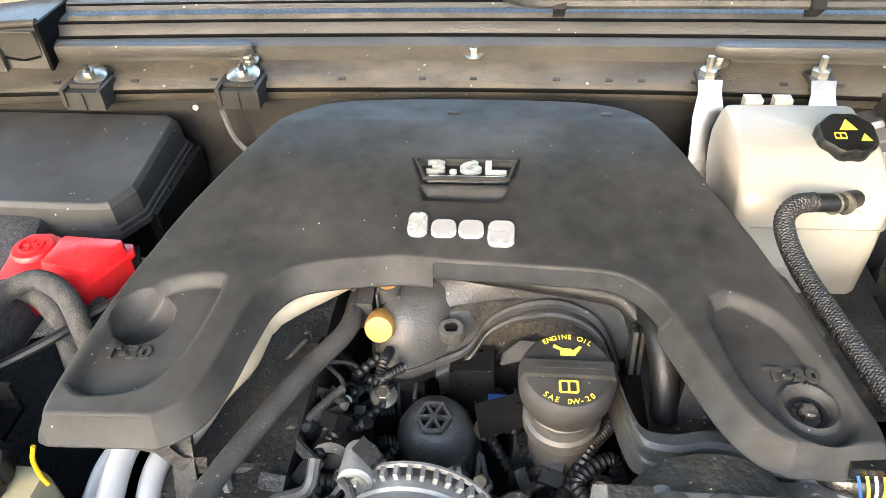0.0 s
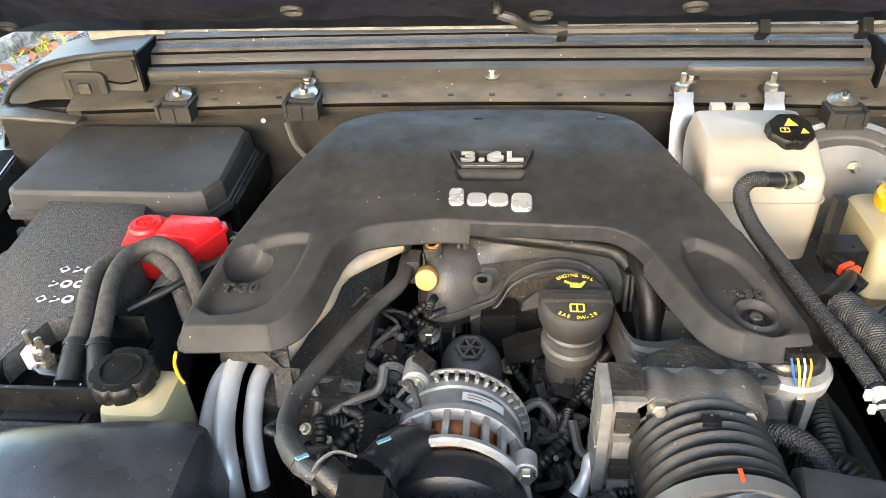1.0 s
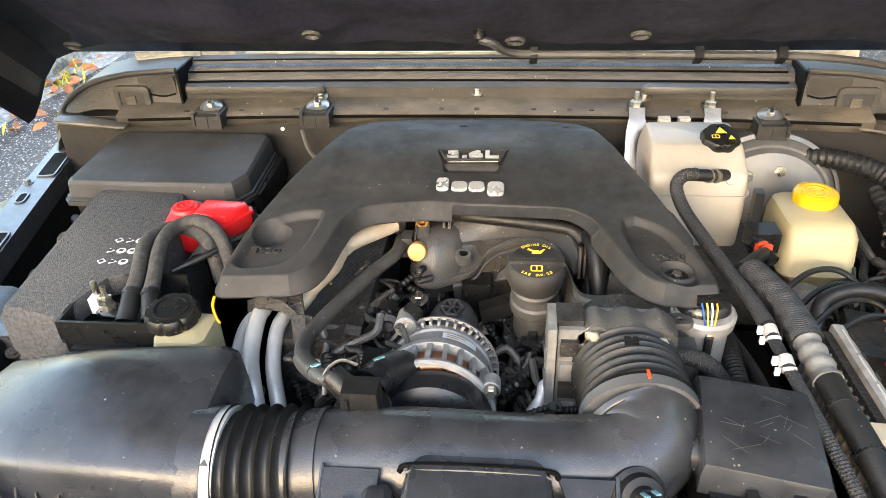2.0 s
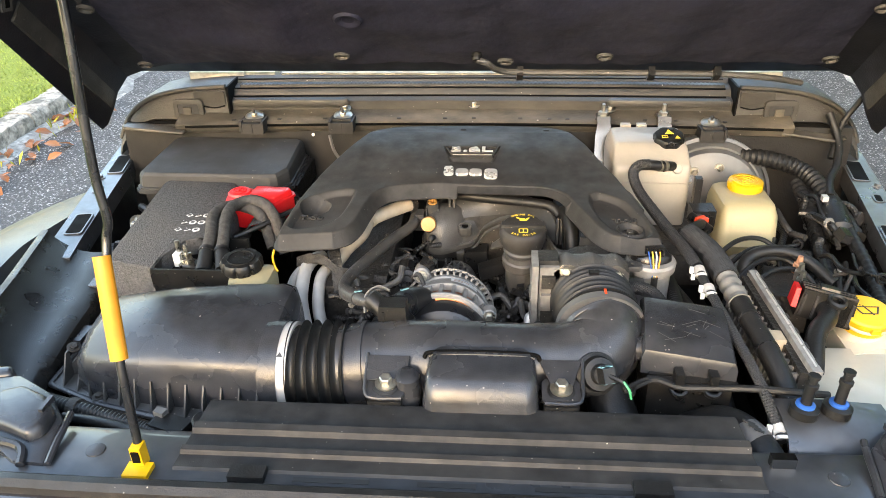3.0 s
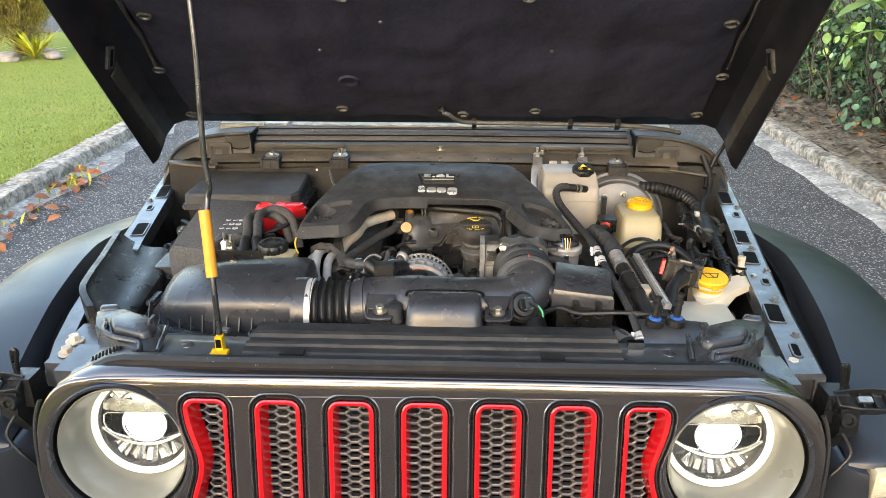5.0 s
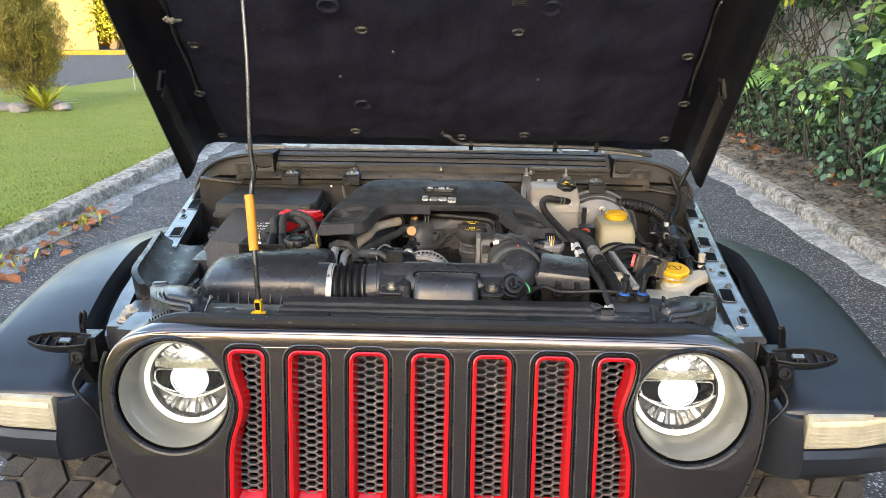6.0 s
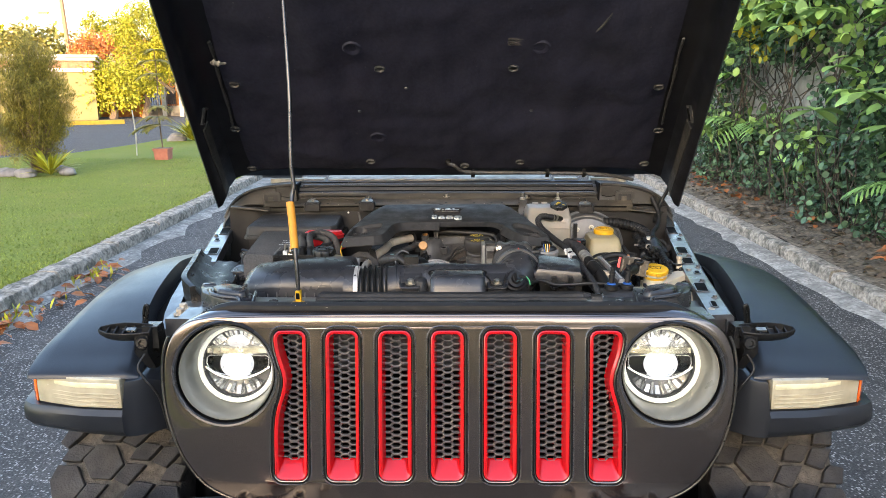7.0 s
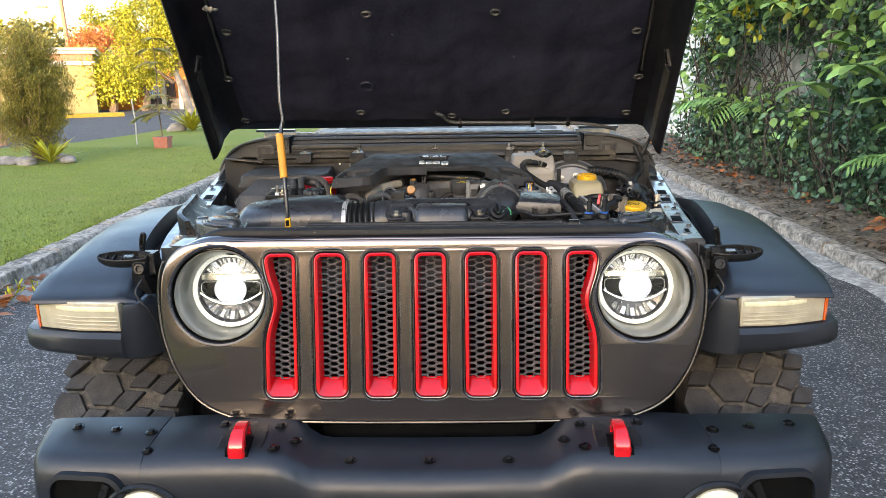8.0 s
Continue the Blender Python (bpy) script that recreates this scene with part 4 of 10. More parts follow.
def slot_outline(k, w=0.080, z0=0.782, z1=1.114, r=0.022, inset=0.0):
    """One grille slot; the outermost two bend in round the headlights."""
    cx = GX + 0.1135 * k
    pts = rrect(w - 2 * inset, z1 - z0 - 2 * inset, max(0.006, r - inset), 4, cx, (z0 + z1) / 2)
    pts = [(x, z) for x, z in pts]
    if abs(k) == 3:
        s = 1 if k > 0 else -1
        out = []
        n = len(pts)
        base_ = rrect(w, z1 - z0, r, 4, cx, (z0 + z1) / 2)
        for i in range(n):
            a, b = pts[i], pts[(i + 1) % n]
            m = max(1, int(math.hypot(base_[(i + 1) % n][0] - base_[i][0], base_[(i + 1) % n][1] - base_[i][1]) / 0.012))
            out += [(a[0] + (b[0] - a[0]) * j / m, a[1] + (b[1] - a[1]) * j / m) for j in range(m)]
        pts = []
        for x, z in out:
            if (x - cx) * s > 0.01:
                x -= s * 0.021 * math.exp(-((z - 1.0) / 0.055) ** 2)
            pts.append((x, z))
    return pts


def circ(cx, cz, r, n=48):
    return [(cx + r * math.cos(2 * math.pi * i / n), cz + r * math.sin(2 * math.pi * i / n)) for i in range(n)]


half = [(0, 0.732), (0.2, 0.733), (0.40, 0.738), (0.47, 0.750), (0.53, 0.782), (0.575, 0.84), (0.602, 0.91), (0.612, 0.97), (0.612, 1.04), (0.598, 1.088), (0.57, 1.118), (0.53, 1.130), (0.45, 1.137), (0.2, 1.140), (0, 1.140)]
half = [(p.x, p.y) for p in spline([(x, z, 0) for x, z in half], 4)]
outline = [(GX + x, z) for x, z in half] + [(GX - x, z) for x, z in half[::-1][1:-1]]
HL = ((-0.474, 1.016), (0.490, 1.016))
grille = part("grille_panel", lean(flat_curve("g", [outline] + [slot_outline(k) for k in range(-3, 4)] + [circ(x, z, 0.113) for x, z in HL], 0.010, 0.004)), M_PAINT, car, "glossy dark grey metallic painted grille with seven slots")
# bright edge line and rolled top of the grille shell
edge = [(x, gy(z) + 0.10 * max(0, abs(x - GX) - 0.30) ** 2 + 0.004, z) for x, z in outline]
rim = B()
add(rim, tube([V(p) + V(((p[0] - GX) * 0.018, -0.007, (p[2] - 0.94) * 0.040)) for p in edge[:len(half) - 20]], 0.0036, 8, 2))
add(rim, tube([V((2 * GX - p[0], p[1], p[2])) + V((-(p[0] - GX) * 0.018, -0.007, (p[2] - 0.94) * 0.040)) for p in edge[:len(half) - 20]], 0.0036, 8, 2))
grv = B()
for q in (1, -1):
    add(grv, tube([V((GX + q * (p[0] - GX) * 0.9985, p[1] - 0.0135, 0.94 + (p[2] - 0.94) * 0.997)) for p in edge[:len(half) - 20]], 0.0042, 8, 2))
part("edge_groove", grv, M_SLOTRIM, grille, "black groove along the grille edge")
part("grille_edge", rim, M_EDGED, grille, "paler rounded edge of the grille shell")
rows = []
for i in range(61):
    x = -0.585 + 1.17 * i / 60
    e = abs(x) / 0.585
    zt = 1.155 - 0.035 * max(0, e - 0.82) ** 2 / 0.0324
    bow = 0.10 * max(0, abs(x) - 0.30) ** 2
    rows.append([(GX + x, y + bow, z + zt - 1.155) for y, z in ((0.006, 1.122), (0.008, 1.134), (0.013, 1.143), (0.020, 1.1475), (0.032, 1.1490), (0.055, 1.1490), (0.060, 1.145), (0.060, 1.118))])
part("grille_top", loft(rows), M_PAINT, grille)
rows = []
for i in range(41):
    x = -0.53 + 1.06 * i / 40
    bow = 0.09 * max(0, abs(x) - 0.30) ** 2
    rows.append([(GX + x, 0.033 + y * 0.022 + bow, 1.1475 + z - 0.02 * (max(0, abs(x) - 0.47) / 0.06) ** 2) for y, z in ((0, 0), (0.05, 0.010), (0.35, 0.0155), (0.7, 0.015), (1, 0.009), (1.05, 0))])
part("grille_gasket", loft(rows), M_RUBBER, grille, "black rubber sealing strip")


def honeycomb(k):
    """Hexagon mesh behind one slot."""
    bm = B()
    cx = GX + 0.1135 * k
    w, h = 0.0262, 0.0158
    inner = slot_outline(k, inset=0.014)

    def inside(x, z):
        c = False
        for (x1, z1), (x2, z2) in zip(inner, inner[1:] + inner[:1]):
            if (z1 > z) != (z2 > z) and x < (x2 - x1) * (z - z1) / (z2 - z1) + x1:
                c = not c
        return c
    for row in range(25):
        for col in range(-3, 4):
            hx = cx + col * w * 0.75
            hz = 0.822 + row * h * 0.86 * 1.02 + (h * 0.44 if col % 2 else 0)
            if not inside(hx, hz):
                continue
            ring = [(hx + a * w, hz + b * h) for a, b in ((0.5, 0), (0.26, 0.43), (-0.26, 0.43), (-0.5, 0), (-0.26, -0.43), (0.26, -0.43))]
            f, bk = [], []
            for x, z in ring:
                ix, iz = hx + (x - hx) * 0.78, hz + (z - hz) * 0.66
                f.append((bm.verts.new((x, z, 0.0)), bm.verts.new((ix, iz, -0.001)), bm.verts.new((hx + (x - hx) * 0.84, hz + (z - hz) * 0.74, -0.012))))
            for i in range(6):
                a, b = f[i], f[(i + 1) % 6]
                bm.faces.new((a[0], b[0], b[1], a[1]))
                bm.faces.new((a[1], b[1], b[2], a[2]))
    return bm


for k in range(-3, 4):
    o0, o1, o2, o3 = slot_outline(k, inset=-0.0036), slot_outline(k, inset=0.0), slot_outline(k, inset=0.0045), slot_outline(k, inset=0.0165)
    ins = lean(loft([[(x, z, 0.0130) for x, z in o0], [(x, z, 0.0148) for x, z in slot_outline(k, inset=-0.0028)], [(x, z, 0.0148) for x, z in o1], [(x, z, 0.006) for x, z in o2]], cap=False))
    fr = part("slot_rim", ins, M_SLOTRIM, grille, "thin gloss black slot edge")
    n = len(o2)
    rs = [[(x, z, 0.014) for x, z in o2], [(x, z, 0.0155) for x, z in slot_outline(k, inset=0.007)], [(x, z, 0.0125) for x, z in slot_outline(k, inset=0.0120)], [(x, max(z, 0.823) if z < 0.9 else z, -0.024) for x, z in o3]]
    part("slot_insert", lean(loft(rs, cap=False)), M_REDP, grille, "bright red insert framing a grille slot")
    part("slot_mesh", lean(honeycomb(k), -0.020), M_MESH, grille, "black honeycomb mesh", smooth=0)
    o4 = slot_outline(k, inset=-0.0062)
    part("slot_bead", lean(loft([[(x, z, 0.0135) for x, z in o4], [(x, z, 0.0160) for x, z in slot_outline(k, inset=-0.0049)], [(x, z, 0.0135) for x, z in slot_outline(k, inset=-0.0036)]], cap=False)), M_EDGE, fr, "fine bright bead round a slot")
# backing plate whose near-black colour stands for shade behind the mesh
part("grille_backing", box(-0.40, 0.416, 0.075, 0.08, 0.74, 1.12, 0.002), M_VOID, grille, "near-black backing behind the slots, shade put into its colour")


def headlight(x, z, s):
    """A lamp set back in a deep conical bezel: ring light, mirrored facets, dark middle band and bright projectors."""
    y = gy(z) + 0.10 * max(0, abs(x - GX) - 0.30) ** 2
    m0 = aim((x, y, z), (0, -1, 0.17))
    h = part("headlight", lathe([(0.112, 0.006), (0.1165, 0.013), (0.1145, 0.0175), (0.1105, 0.0165), (0.1085, 0.008)], 56, m0, None, False), M_BEZELD, car, "round headlight in a body-coloured bezel, lit")
    part("bezel_groove", lathe([(0.1085, 0.009), (0.1075, 0.002), (0.1045, 0.0005), (0.1035, 0.004)], 56, m0, None, False), M_VOID, h, "dark groove round the lamp")
    part("bezel_cone", lathe([(0.1045, 0.004), (0.1025, 0.0065), (0.100, 0.003), (0.0965, -0.020), (0.0925, -0.045), (0.0895, -0.075), (0.0885, -0.090)], 56, m0, None, False), M_BEZEL, h, "satin grey inner cone of the bezel")
    m = m0 @ pose(0, 0.003, -0.080) @ Matrix.Scale(0.955, 4)
    part("bowl", lathe([(0.094, 0.0), (0.088, -0.012), (0.07, -0.034), (0.04, -0.05), (0.001, -0.055)], 48, m, None, False), M_BOWL, h, "mirrored lamp bowl with a faint added glow")
    part("halo_ring", lathe([(0.094, 0.002), (0.0935, 0.008), (0.089, 0.0110), (0.0830, 0.008), (0.0825, 0.002), (0.087, 0.0), (0.094, 0.002)], 56, m, None, False), M_HALO, h, "glowing pale yellow ring light")
    part("lamp_back", lathe([(0.081, -0.006), (0.079, -0.016), (0.04, -0.030), (0.001, -0.032)], 40, m, None, False), M_DRUM, h, "smoked inner housing")

    def chord(v, r=0.079):
        return math.sqrt(max(1e-6, r * r - v * v))

    def cell(a0, a1, r0, r1, z0, z1, lo=-9.0, hi=9.0):
        q = [(r * math.cos(a), max(lo, min(hi, r * math.sin(a))), z) for a, r, z in ((a0, r0, z0), (a1, r0, z0), (a1, r1, z1), (a0, r1, z1))]
        t0, t1 = rnd.uniform(-0.0065, 0.0065), rnd.uniform(-0.0065, 0.0065)
        return loft([[(x_, y_, z_ - 0.006) for x_, y_, z_ in q], [(x_, y_, z_ + (t0 if k_ in (0, 3) else -t0) + (t1 if k_ < 2 else -t1)) for k_, (x_, y_, z_) in enumerate(q)]])
    # fan of mirrored cells above, a shorter row below; all glow a little themselves
    for i in range(14):
        a0, a1 = radians(24 + 132 * i / 14), radians(24 + 132 * (i + (0.8 if i % 3 else 0.5)) / 14)
        for r0, r1, z0, z1 in ((0.046, 0.060, -0.020, -0.014), (0.062, 0.0795, -0.012, -0.004)):
            if r1 * math.sin((a0 + a1) / 2) < 0.042:
                continue
            c_ = cell(a0, a1, r0, r1, z0, z1, 0.040)
            c_.transform(m)
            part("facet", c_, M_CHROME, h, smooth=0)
    for i in range(11):
        a0, a1 = radians(212 + 116 * i / 11), radians(212 + 116 * (i + (0.75 if i % 2 else 0.55)) / 11)
        c_ = cell(a0, a1, 0.058 if i % 2 else 0.050, 0.076, -0.018, -0.008, -9.0, -0.036)
        c_.transform(m)
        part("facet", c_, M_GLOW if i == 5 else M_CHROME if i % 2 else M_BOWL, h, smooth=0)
    # chrome shelf over the middle band, scattered lamp light added as emission
    rows = []
    for k in range(-10, 11):
        u = k / 10
        rows.append([(u * chord(0.030), v, w + 0.010 * (1 - u * u)) for v, w in ((0.0400, -0.022), (0.0395, -0.010), (0.0370, -0.004), (0.0250, -0.003), (0.0225, -0.008), (0.0220, -0.022))])
    shelf = loft(rows)
    shelf.transform(m)
    band = part("middle_shelf", shelf, M_SHELF, h, "pale chrome shelf across the lamp with a faint added glow")
    for q in (-1, 1):
        pane = [(0.030, 0.019), (0.066, 0.019), (0.0735, 0.014), (0.0745, 0.0), (0.070, -0.012), (0.056, -0.021), (0.030, -0.029)]
        pane = [(q * x_, y_) for x_, y_ in pane][::q]
        part("smoked_window", prism(pane, -0.016, -0.004, 0.002, 1, m), M_GLOSSP, band, "smoked side window of the lamp")
        part("window_trim", tube([V(p_) @ Matrix() for p_ in [m @ V((x_, y_, -0.0030)) for x_, y_ in (pane + pane[:1] if q > 0 else pane + pane[:1])]], 0.0012, 6, 1), M_CHROME, band, "thin chrome window edge with added glow")
    part("lower_line", tube([m @ V((x_, -0.008 - 0.028 * (1 - (x_ / 0.077) ** 2), 0.0 + 0.006 * (1 - (x_ / 0.077) ** 2))) for x_ in (-0.077, -0.055, -0.03, 0, 0.03, 0.055, 0.077)], 0.0022, 8, 5), M_CHROME, band, "thin curved chrome line with added glow")
    # the upper lens emits in place of a reflection
    part("upper_lens", lathe([(0.001, 0.004), (0.014, 0.002), (0.022, -0.005), (0.023, -0.014)], 28, m @ pose(s * 0.002, 0.050, -0.006) @ Matrix.Diagonal((1.1, 0.72, 1, 1)), None, False), M_GLOW, h, "upper lens, reflected light put in as a dim glow")
    part("projector", lathe([(0.001, 0.016), (0.014, 0.013), (0.025, 0.007), (0.0315, -0.001), (0.033, -0.014)], 32, m @ pose(s * 0.002, 0.000, 0.000) @ Matrix.Diagonal((1.05, 0.95, 1, 1)), None, False), M_LED, h, "bright white projector lamp")
    # emissive ring added to widen the projector like bloom
    part("projector_glow", lathe([(0.030, 0.006), (0.0355, 0.003), (0.0395, -0.004), (0.040, -0.014)], 32, m @ pose(s * 0.002, -0.001, -0.003) @ Matrix.Diagonal((1.08, 0.95, 1, 1)), None, False), M_GLOW2, h, "glowing ring added as bloom round the projector")
    ln = part("lens", lathe([(0.093, 0.009), (0.085, 0.016), (0.06, 0.021), (0.03, 0.024), (0.001, 0.025), (0.001, 0.022), (0.03, 0.021), (0.06, 0.018), (0.084, 0.013), (0.091, 0.007), (0.093, 0.009)], 48, m, None, False), M_CLEAR, h, "clear domed lens")
    ln.visible_shadow = False


# emission for a reflected glow and for bloom, not light sources
M_GLOW = mat("faint_glow_glass", (0.5, 0.52, 0.55), 0.15, emit=(0.86, 0.93, 1.0), estr=0.05)
M_GLOW2 = mat("bloom_ring_glass", (0.6, 0.62, 0.65), 0.15, emit=(0.86, 0.93, 1.0), estr=0.06)
M_BEZEL = mat("bezel_inner_grey", (0.185, 0.178, 0.142), 0.38, metal=0.0, var=0.08, scale=20, coat=0.5)
# shelf and bowl emit faintly in place of light caught from the LEDs
M_SHELF = mat("glowing_lamp_shelf", (0.60, 0.58, 0.48), 0.24, metal=0.8, var=0.1, scale=60, emit=(1.0, 0.97, 0.80), estr=0.012)
M_BOWL = mat("faint_glow_reflector", (0.55, 0.55, 0.53), 0.25, metal=1.0, var=0.1, emit=(1.0, 0.97, 0.86), estr=0.008)
headlight(*HL[0], -1)
headlight(*HL[1], 1)

FT = [(0.020, 0.992), (0.030, 1.004), (0.075, 1.020), (0.15, 1.043), (0.27, 1.068), (0.42, 1.088), (0.56, 1.094), (0.70, 1.082), (0.90, 1.050), (1.1, 1.005), (1.3, 0.955)]


M_HALOD = mat("pale_light_guide", (0.55, 0.51, 0.40), 0.2, var=0.1, scale=60, coat=0.6)


def fender(s):
    """A flat-topped flare: a shaped top that turns down at its outer edge, a front lip and a lamp."""
    line = spline([(0, y, z) for y, z in FT], 6)
    rows = []
    for i, p in enumerate(line):
        d = (line[min(i + 1, len(line) - 1)] - line[max(i - 1, 0)]).normalized()
        n = V((0, -d.z, d.y)) if d.y > 0 else V((0, 0, 1))
        t = i / (len(line) - 1)
        inx = 0.70 + 0.075 * min(1, p.y / 0.6)
        crown_ = 0.020 * min(1, max(0, (p.y - 0.08) / 0.25))
        fr = min(1, max(0.08, p.y / 0.22))               # the outer edge turns down less towards the lamp
        xo = -0.022 * (1 - min(1, p.y / 0.12)) ** 2
        prof = [(inx - 0.02, -0.07 * fr), (inx, 0.0), (inx + 0.012, crown_ + 0.004), (inx + 0.04, crown_ + 0.002), (inx + 0.10, crown_ * 0.7), (0.905 + xo, 0.0), (0.932 + xo, -0.006 * fr), (0.944 + xo, -0.018 * fr), (0.948 + xo, -0.06 * fr), (0.940 + xo, -0.075 * fr), (0.92 + xo, -0.06 * fr), (0.90 + xo, -0.03 * fr), (inx + 0.03, -0.03 * fr)]
        rows.append([(s * x, p.y + n.y * h, p.z + n.z * h) for x, h in prof])
    f = part("fender_flare", loft(rows), M_FENDER, car, "matte dark flat-topped fender flare")
    lip = []
    for x, yb in ((0.61, 0.085), (0.645, 0.050), (0.672, 0.026), (0.690, 0.014), (0.706, 0.008), (0.714, 0.008), (0.80, 0.014), (0.89, 0.030), (0.940, 0.042), (0.964, 0.060), (0.974, 0.10), (0.970, 0.20)):
        zt = 0.925 if x > 0.71 else 0.992 - 0.5 * max(0, 0.672 - x)
        zb = 0.850 + 0.05 * max(0, x - 0.66)
        bulge = 0.012 if x > 0.71 else 0.004
        lip.append([(s * x, yb + 0.016, zt), (s * x, yb - bulge * 0.2, zt - 0.002), (s * x, yb - bulge, zt - 0.014), (s * x, yb - bulge, (zt + zb) / 2 - 0.012), (s * x, yb, zb + 0.006), (s * x, yb + 0.02, zb), (s * x * (1 if x < 0.93 else 0.97), yb + 0.09, zb + 0.02), (s * x * (1 if x < 0.93 else 0.97), yb + 0.09, zt)])
    part("flare_lip", loft(lip), M_FENDER, f, "matte black lower lip of the flare")

    def lens_row(x0, x1, dy, z0, z1, w=0.004):
        pts = [(x0, 0.006 + dy), (x0 + (x1 - x0) * 0.5, 0.014 + dy), (x1 - 0.03 * (x1 - x0) / 0.2, 0.036 + dy), (x1, 0.046 + dy), (x1, 0.10), (x0, 0.07)]
        pts = [(s * px, py) for px, py in pts]
        return prism(pts if s > 0 else pts[::-1], z0, z1, w)
    lamp_ = part("marker_lamp", lens_row(0.716, 0.926, 0.0, 0.926, 0.996), M_SIGNAL, f, "frosted pale marker lamp with fine ribs")
    for i in range(4):
        part("light_rib", lens_row(0.722, 0.914, -0.003, 0.932 + i * 0.0090, 0.9345 + i * 0.0090, 0.001), M_SIGNAL, lamp_)
    part("upper_strip", lens_row(0.722, 0.914, -0.0025, 0.974, 0.986, 0.002), M_STRIP, lamp_, "clear bright strip in the lamp")
    amb = [(0.927, 0.046), (0.940, 0.058), (0.950, 0.085), (0.952, 0.13), (0.927, 0.13)]
    amb = [(s * px, py) for px, py in amb]
    part("amber_end", prism(amb if s > 0 else amb[::-1], 0.924, 0.998, 0.003), M_AMBER, lamp_, "amber side reflector")
    # shut edge between flare and body, its shade put into a near-black colour
    rows = []
    for y, z, x in ((0.16, 1.03, 0.675), (0.3, 1.075, 0.70), (0.5, 1.09, 0.745), (0.75, 1.085, 0.78), (1.1, 1.02, 0.80), (1.25, 0.98, 0.80)):
        rows.append([(s * x, y, z), (s * (x + 0.06), y, z - 0.02), (s * (x + 0.07), y, z - 0.05), (s * (x + 0.02), y, z - 0.12), (s * x, y, z - 0.12)])
    part("flare_shadow_gap", loft(rows), M_VOID, f, "inner liner between flare and body, near-black to stand for shade")
    # painted rail of the engine bay
    rl_ = []
    for y, x in (((0.10, 0.625), (0.27, 0.648), (0.45, 0.674)) if s > 0 else ((0.548, 0.690), (0.56, 0.692))) + ((0.62, 0.704), (0.85, 0.744), (1.05, 0.776)):
        z = 1.105 + 0.03 * y
        rl_.append([(s * (x - 0.024), y, z - 0.03), (s * (x - 0.024), y, z + 0.006), (s * (x + 0.024), y, z + 0.008), (s * (x + 0.032), y, z), (s * (x + 0.036), y, z - 0.10), (s * (x + 0.02), y, z - 0.10), (s * (x + 0.015), y, z - 0.004), (s * (x - 0.018), y, z - 0.006), (s * (x - 0.018), y, z - 0.03)])
    ra = part("bay_rail", loft(rl_), M_BAYPAINT, car, "grey painted top rail of the engine bay")
    for y, hl in ((0.17, 0.020), (0.30, 0.034), (0.43, 0.012), (0.545, 0.030), (0.66, 0.036), (0.80, 0.014), (0.92, 0.044)):
        if s < 0 and y < 0.56:
            continue
        x = 0.608 + 0.168 * y - (0.012 if hl > 0.025 else 0.002)
        w = 0.0135 if hl > 0.025 else 0.006
        # near-black plate stands for the shaded cut-out; the rail is not pierced
        ro = part("rail_opening", prism(rrect(2 * w, 2 * hl, 0.005, 3), -0.003, 0.0016, 0, 1, pose(s * x, y, 1.1122 + 0.03 * y, 1.7, 0, -s * 10)), M_VOID, ra, "dark cut-out in the rail", smooth=0)
        part("opening_lip", flat_curve("o", [rrect(2 * w + 0.005, 2 * hl + 0.005, 0.006, 3), rrect(2 * w, 2 * hl, 0.005, 3)], 0.0008, 0.0003), M_BAYPAINT, ro).data.transform(pose(s * x, y, 1.1132 + 0.03 * y, 1.7, 0, -s * 10))
        if hl < 0.035:
            part("rail_bolt", bolt((s * (x + 0.020), y + 0.052, 1.1135 + 0.03 * y), r=0.0058), M_DRUM, ra)
    inner = []
    for y, x in ((0.12, 0.605), (0.3, 0.63), (0.5, 0.67), (0.7, 0.71), (0.9, 0.75), (1.05, 0.765)):
        inner.append([(s * x, y, 1.09 + 0.03 * y), (s * (x - 0.02), y, 1.0), (s * (x - 0.12), y, 0.9), (s * (x - 0.16), y, 0.75), (s * (x - 0.1), y, 0.75), (s * (x + 0.03), y, 0.95), (s * (x + 0.02), y, 1.09 + 0.03 * y)])
    part("inner_fender", loft(inner), M_FIREW, car, "black inner fender liner")
    # hood latch: base block, pivot, open trough of a lever pointing outwards, wire loop
    lt = part("hood_latch", box(-0.020, 0.020, -0.022, 0.022, -0.05, 0.0, 0.006, 2, 0.85, pose(s * 0.662, 0.080, 1.100)), M_PLASTIC, car, "black rubber hood latch, unfastened")
    o = [(-0.012, -0.014), (0.020, -0.020), (0.055, -0.021), (0.085, -0.015), (0.108, -0.005), (0.108, 0.005), (0.085, 0.017), (0.055, 0.022), (0.020, 0.020), (-0.012, 0.014)]
    trough = loft([[(0.045 + (x - 0.045) * 0.82, y * 0.55, -0.018) for x, y in o], [(x, y * 0.9, -0.004) for x, y in o], [(x, y, 0.010) for x, y in o], [(0.045 + (x - 0.045) * 0.94, y * 0.86, 0.011) for x, y in o], [(0.045 + (x - 0.045) * 0.88, y * 0.74, -0.004) for x, y in o]])
    bevel(trough, 0.0015, 1, 40)
    ml = pose(s * 0.668, 0.062, 1.088, 22, 0, 0 if s > 0 else 180)
    if s < 0:
        ml = pose(s * 0.668, 0.062, 1.088, 22, 0, 0) @ pose(0, 0, 0, 0, 0, 180)
    trough.transform(ml)
    lv = part("latch_lever", trough, M_RUBBER, lt, "open black trough-shaped lever")
    for q in (0.03, 0.05, 0.07, 0.088):
        part("lever_rib", box(q - 0.0015, q + 0.0015, -0.013, 0.013, -0.004, 0.006, 0.0005, 1, 1, ml), M_RUBBER, lv)
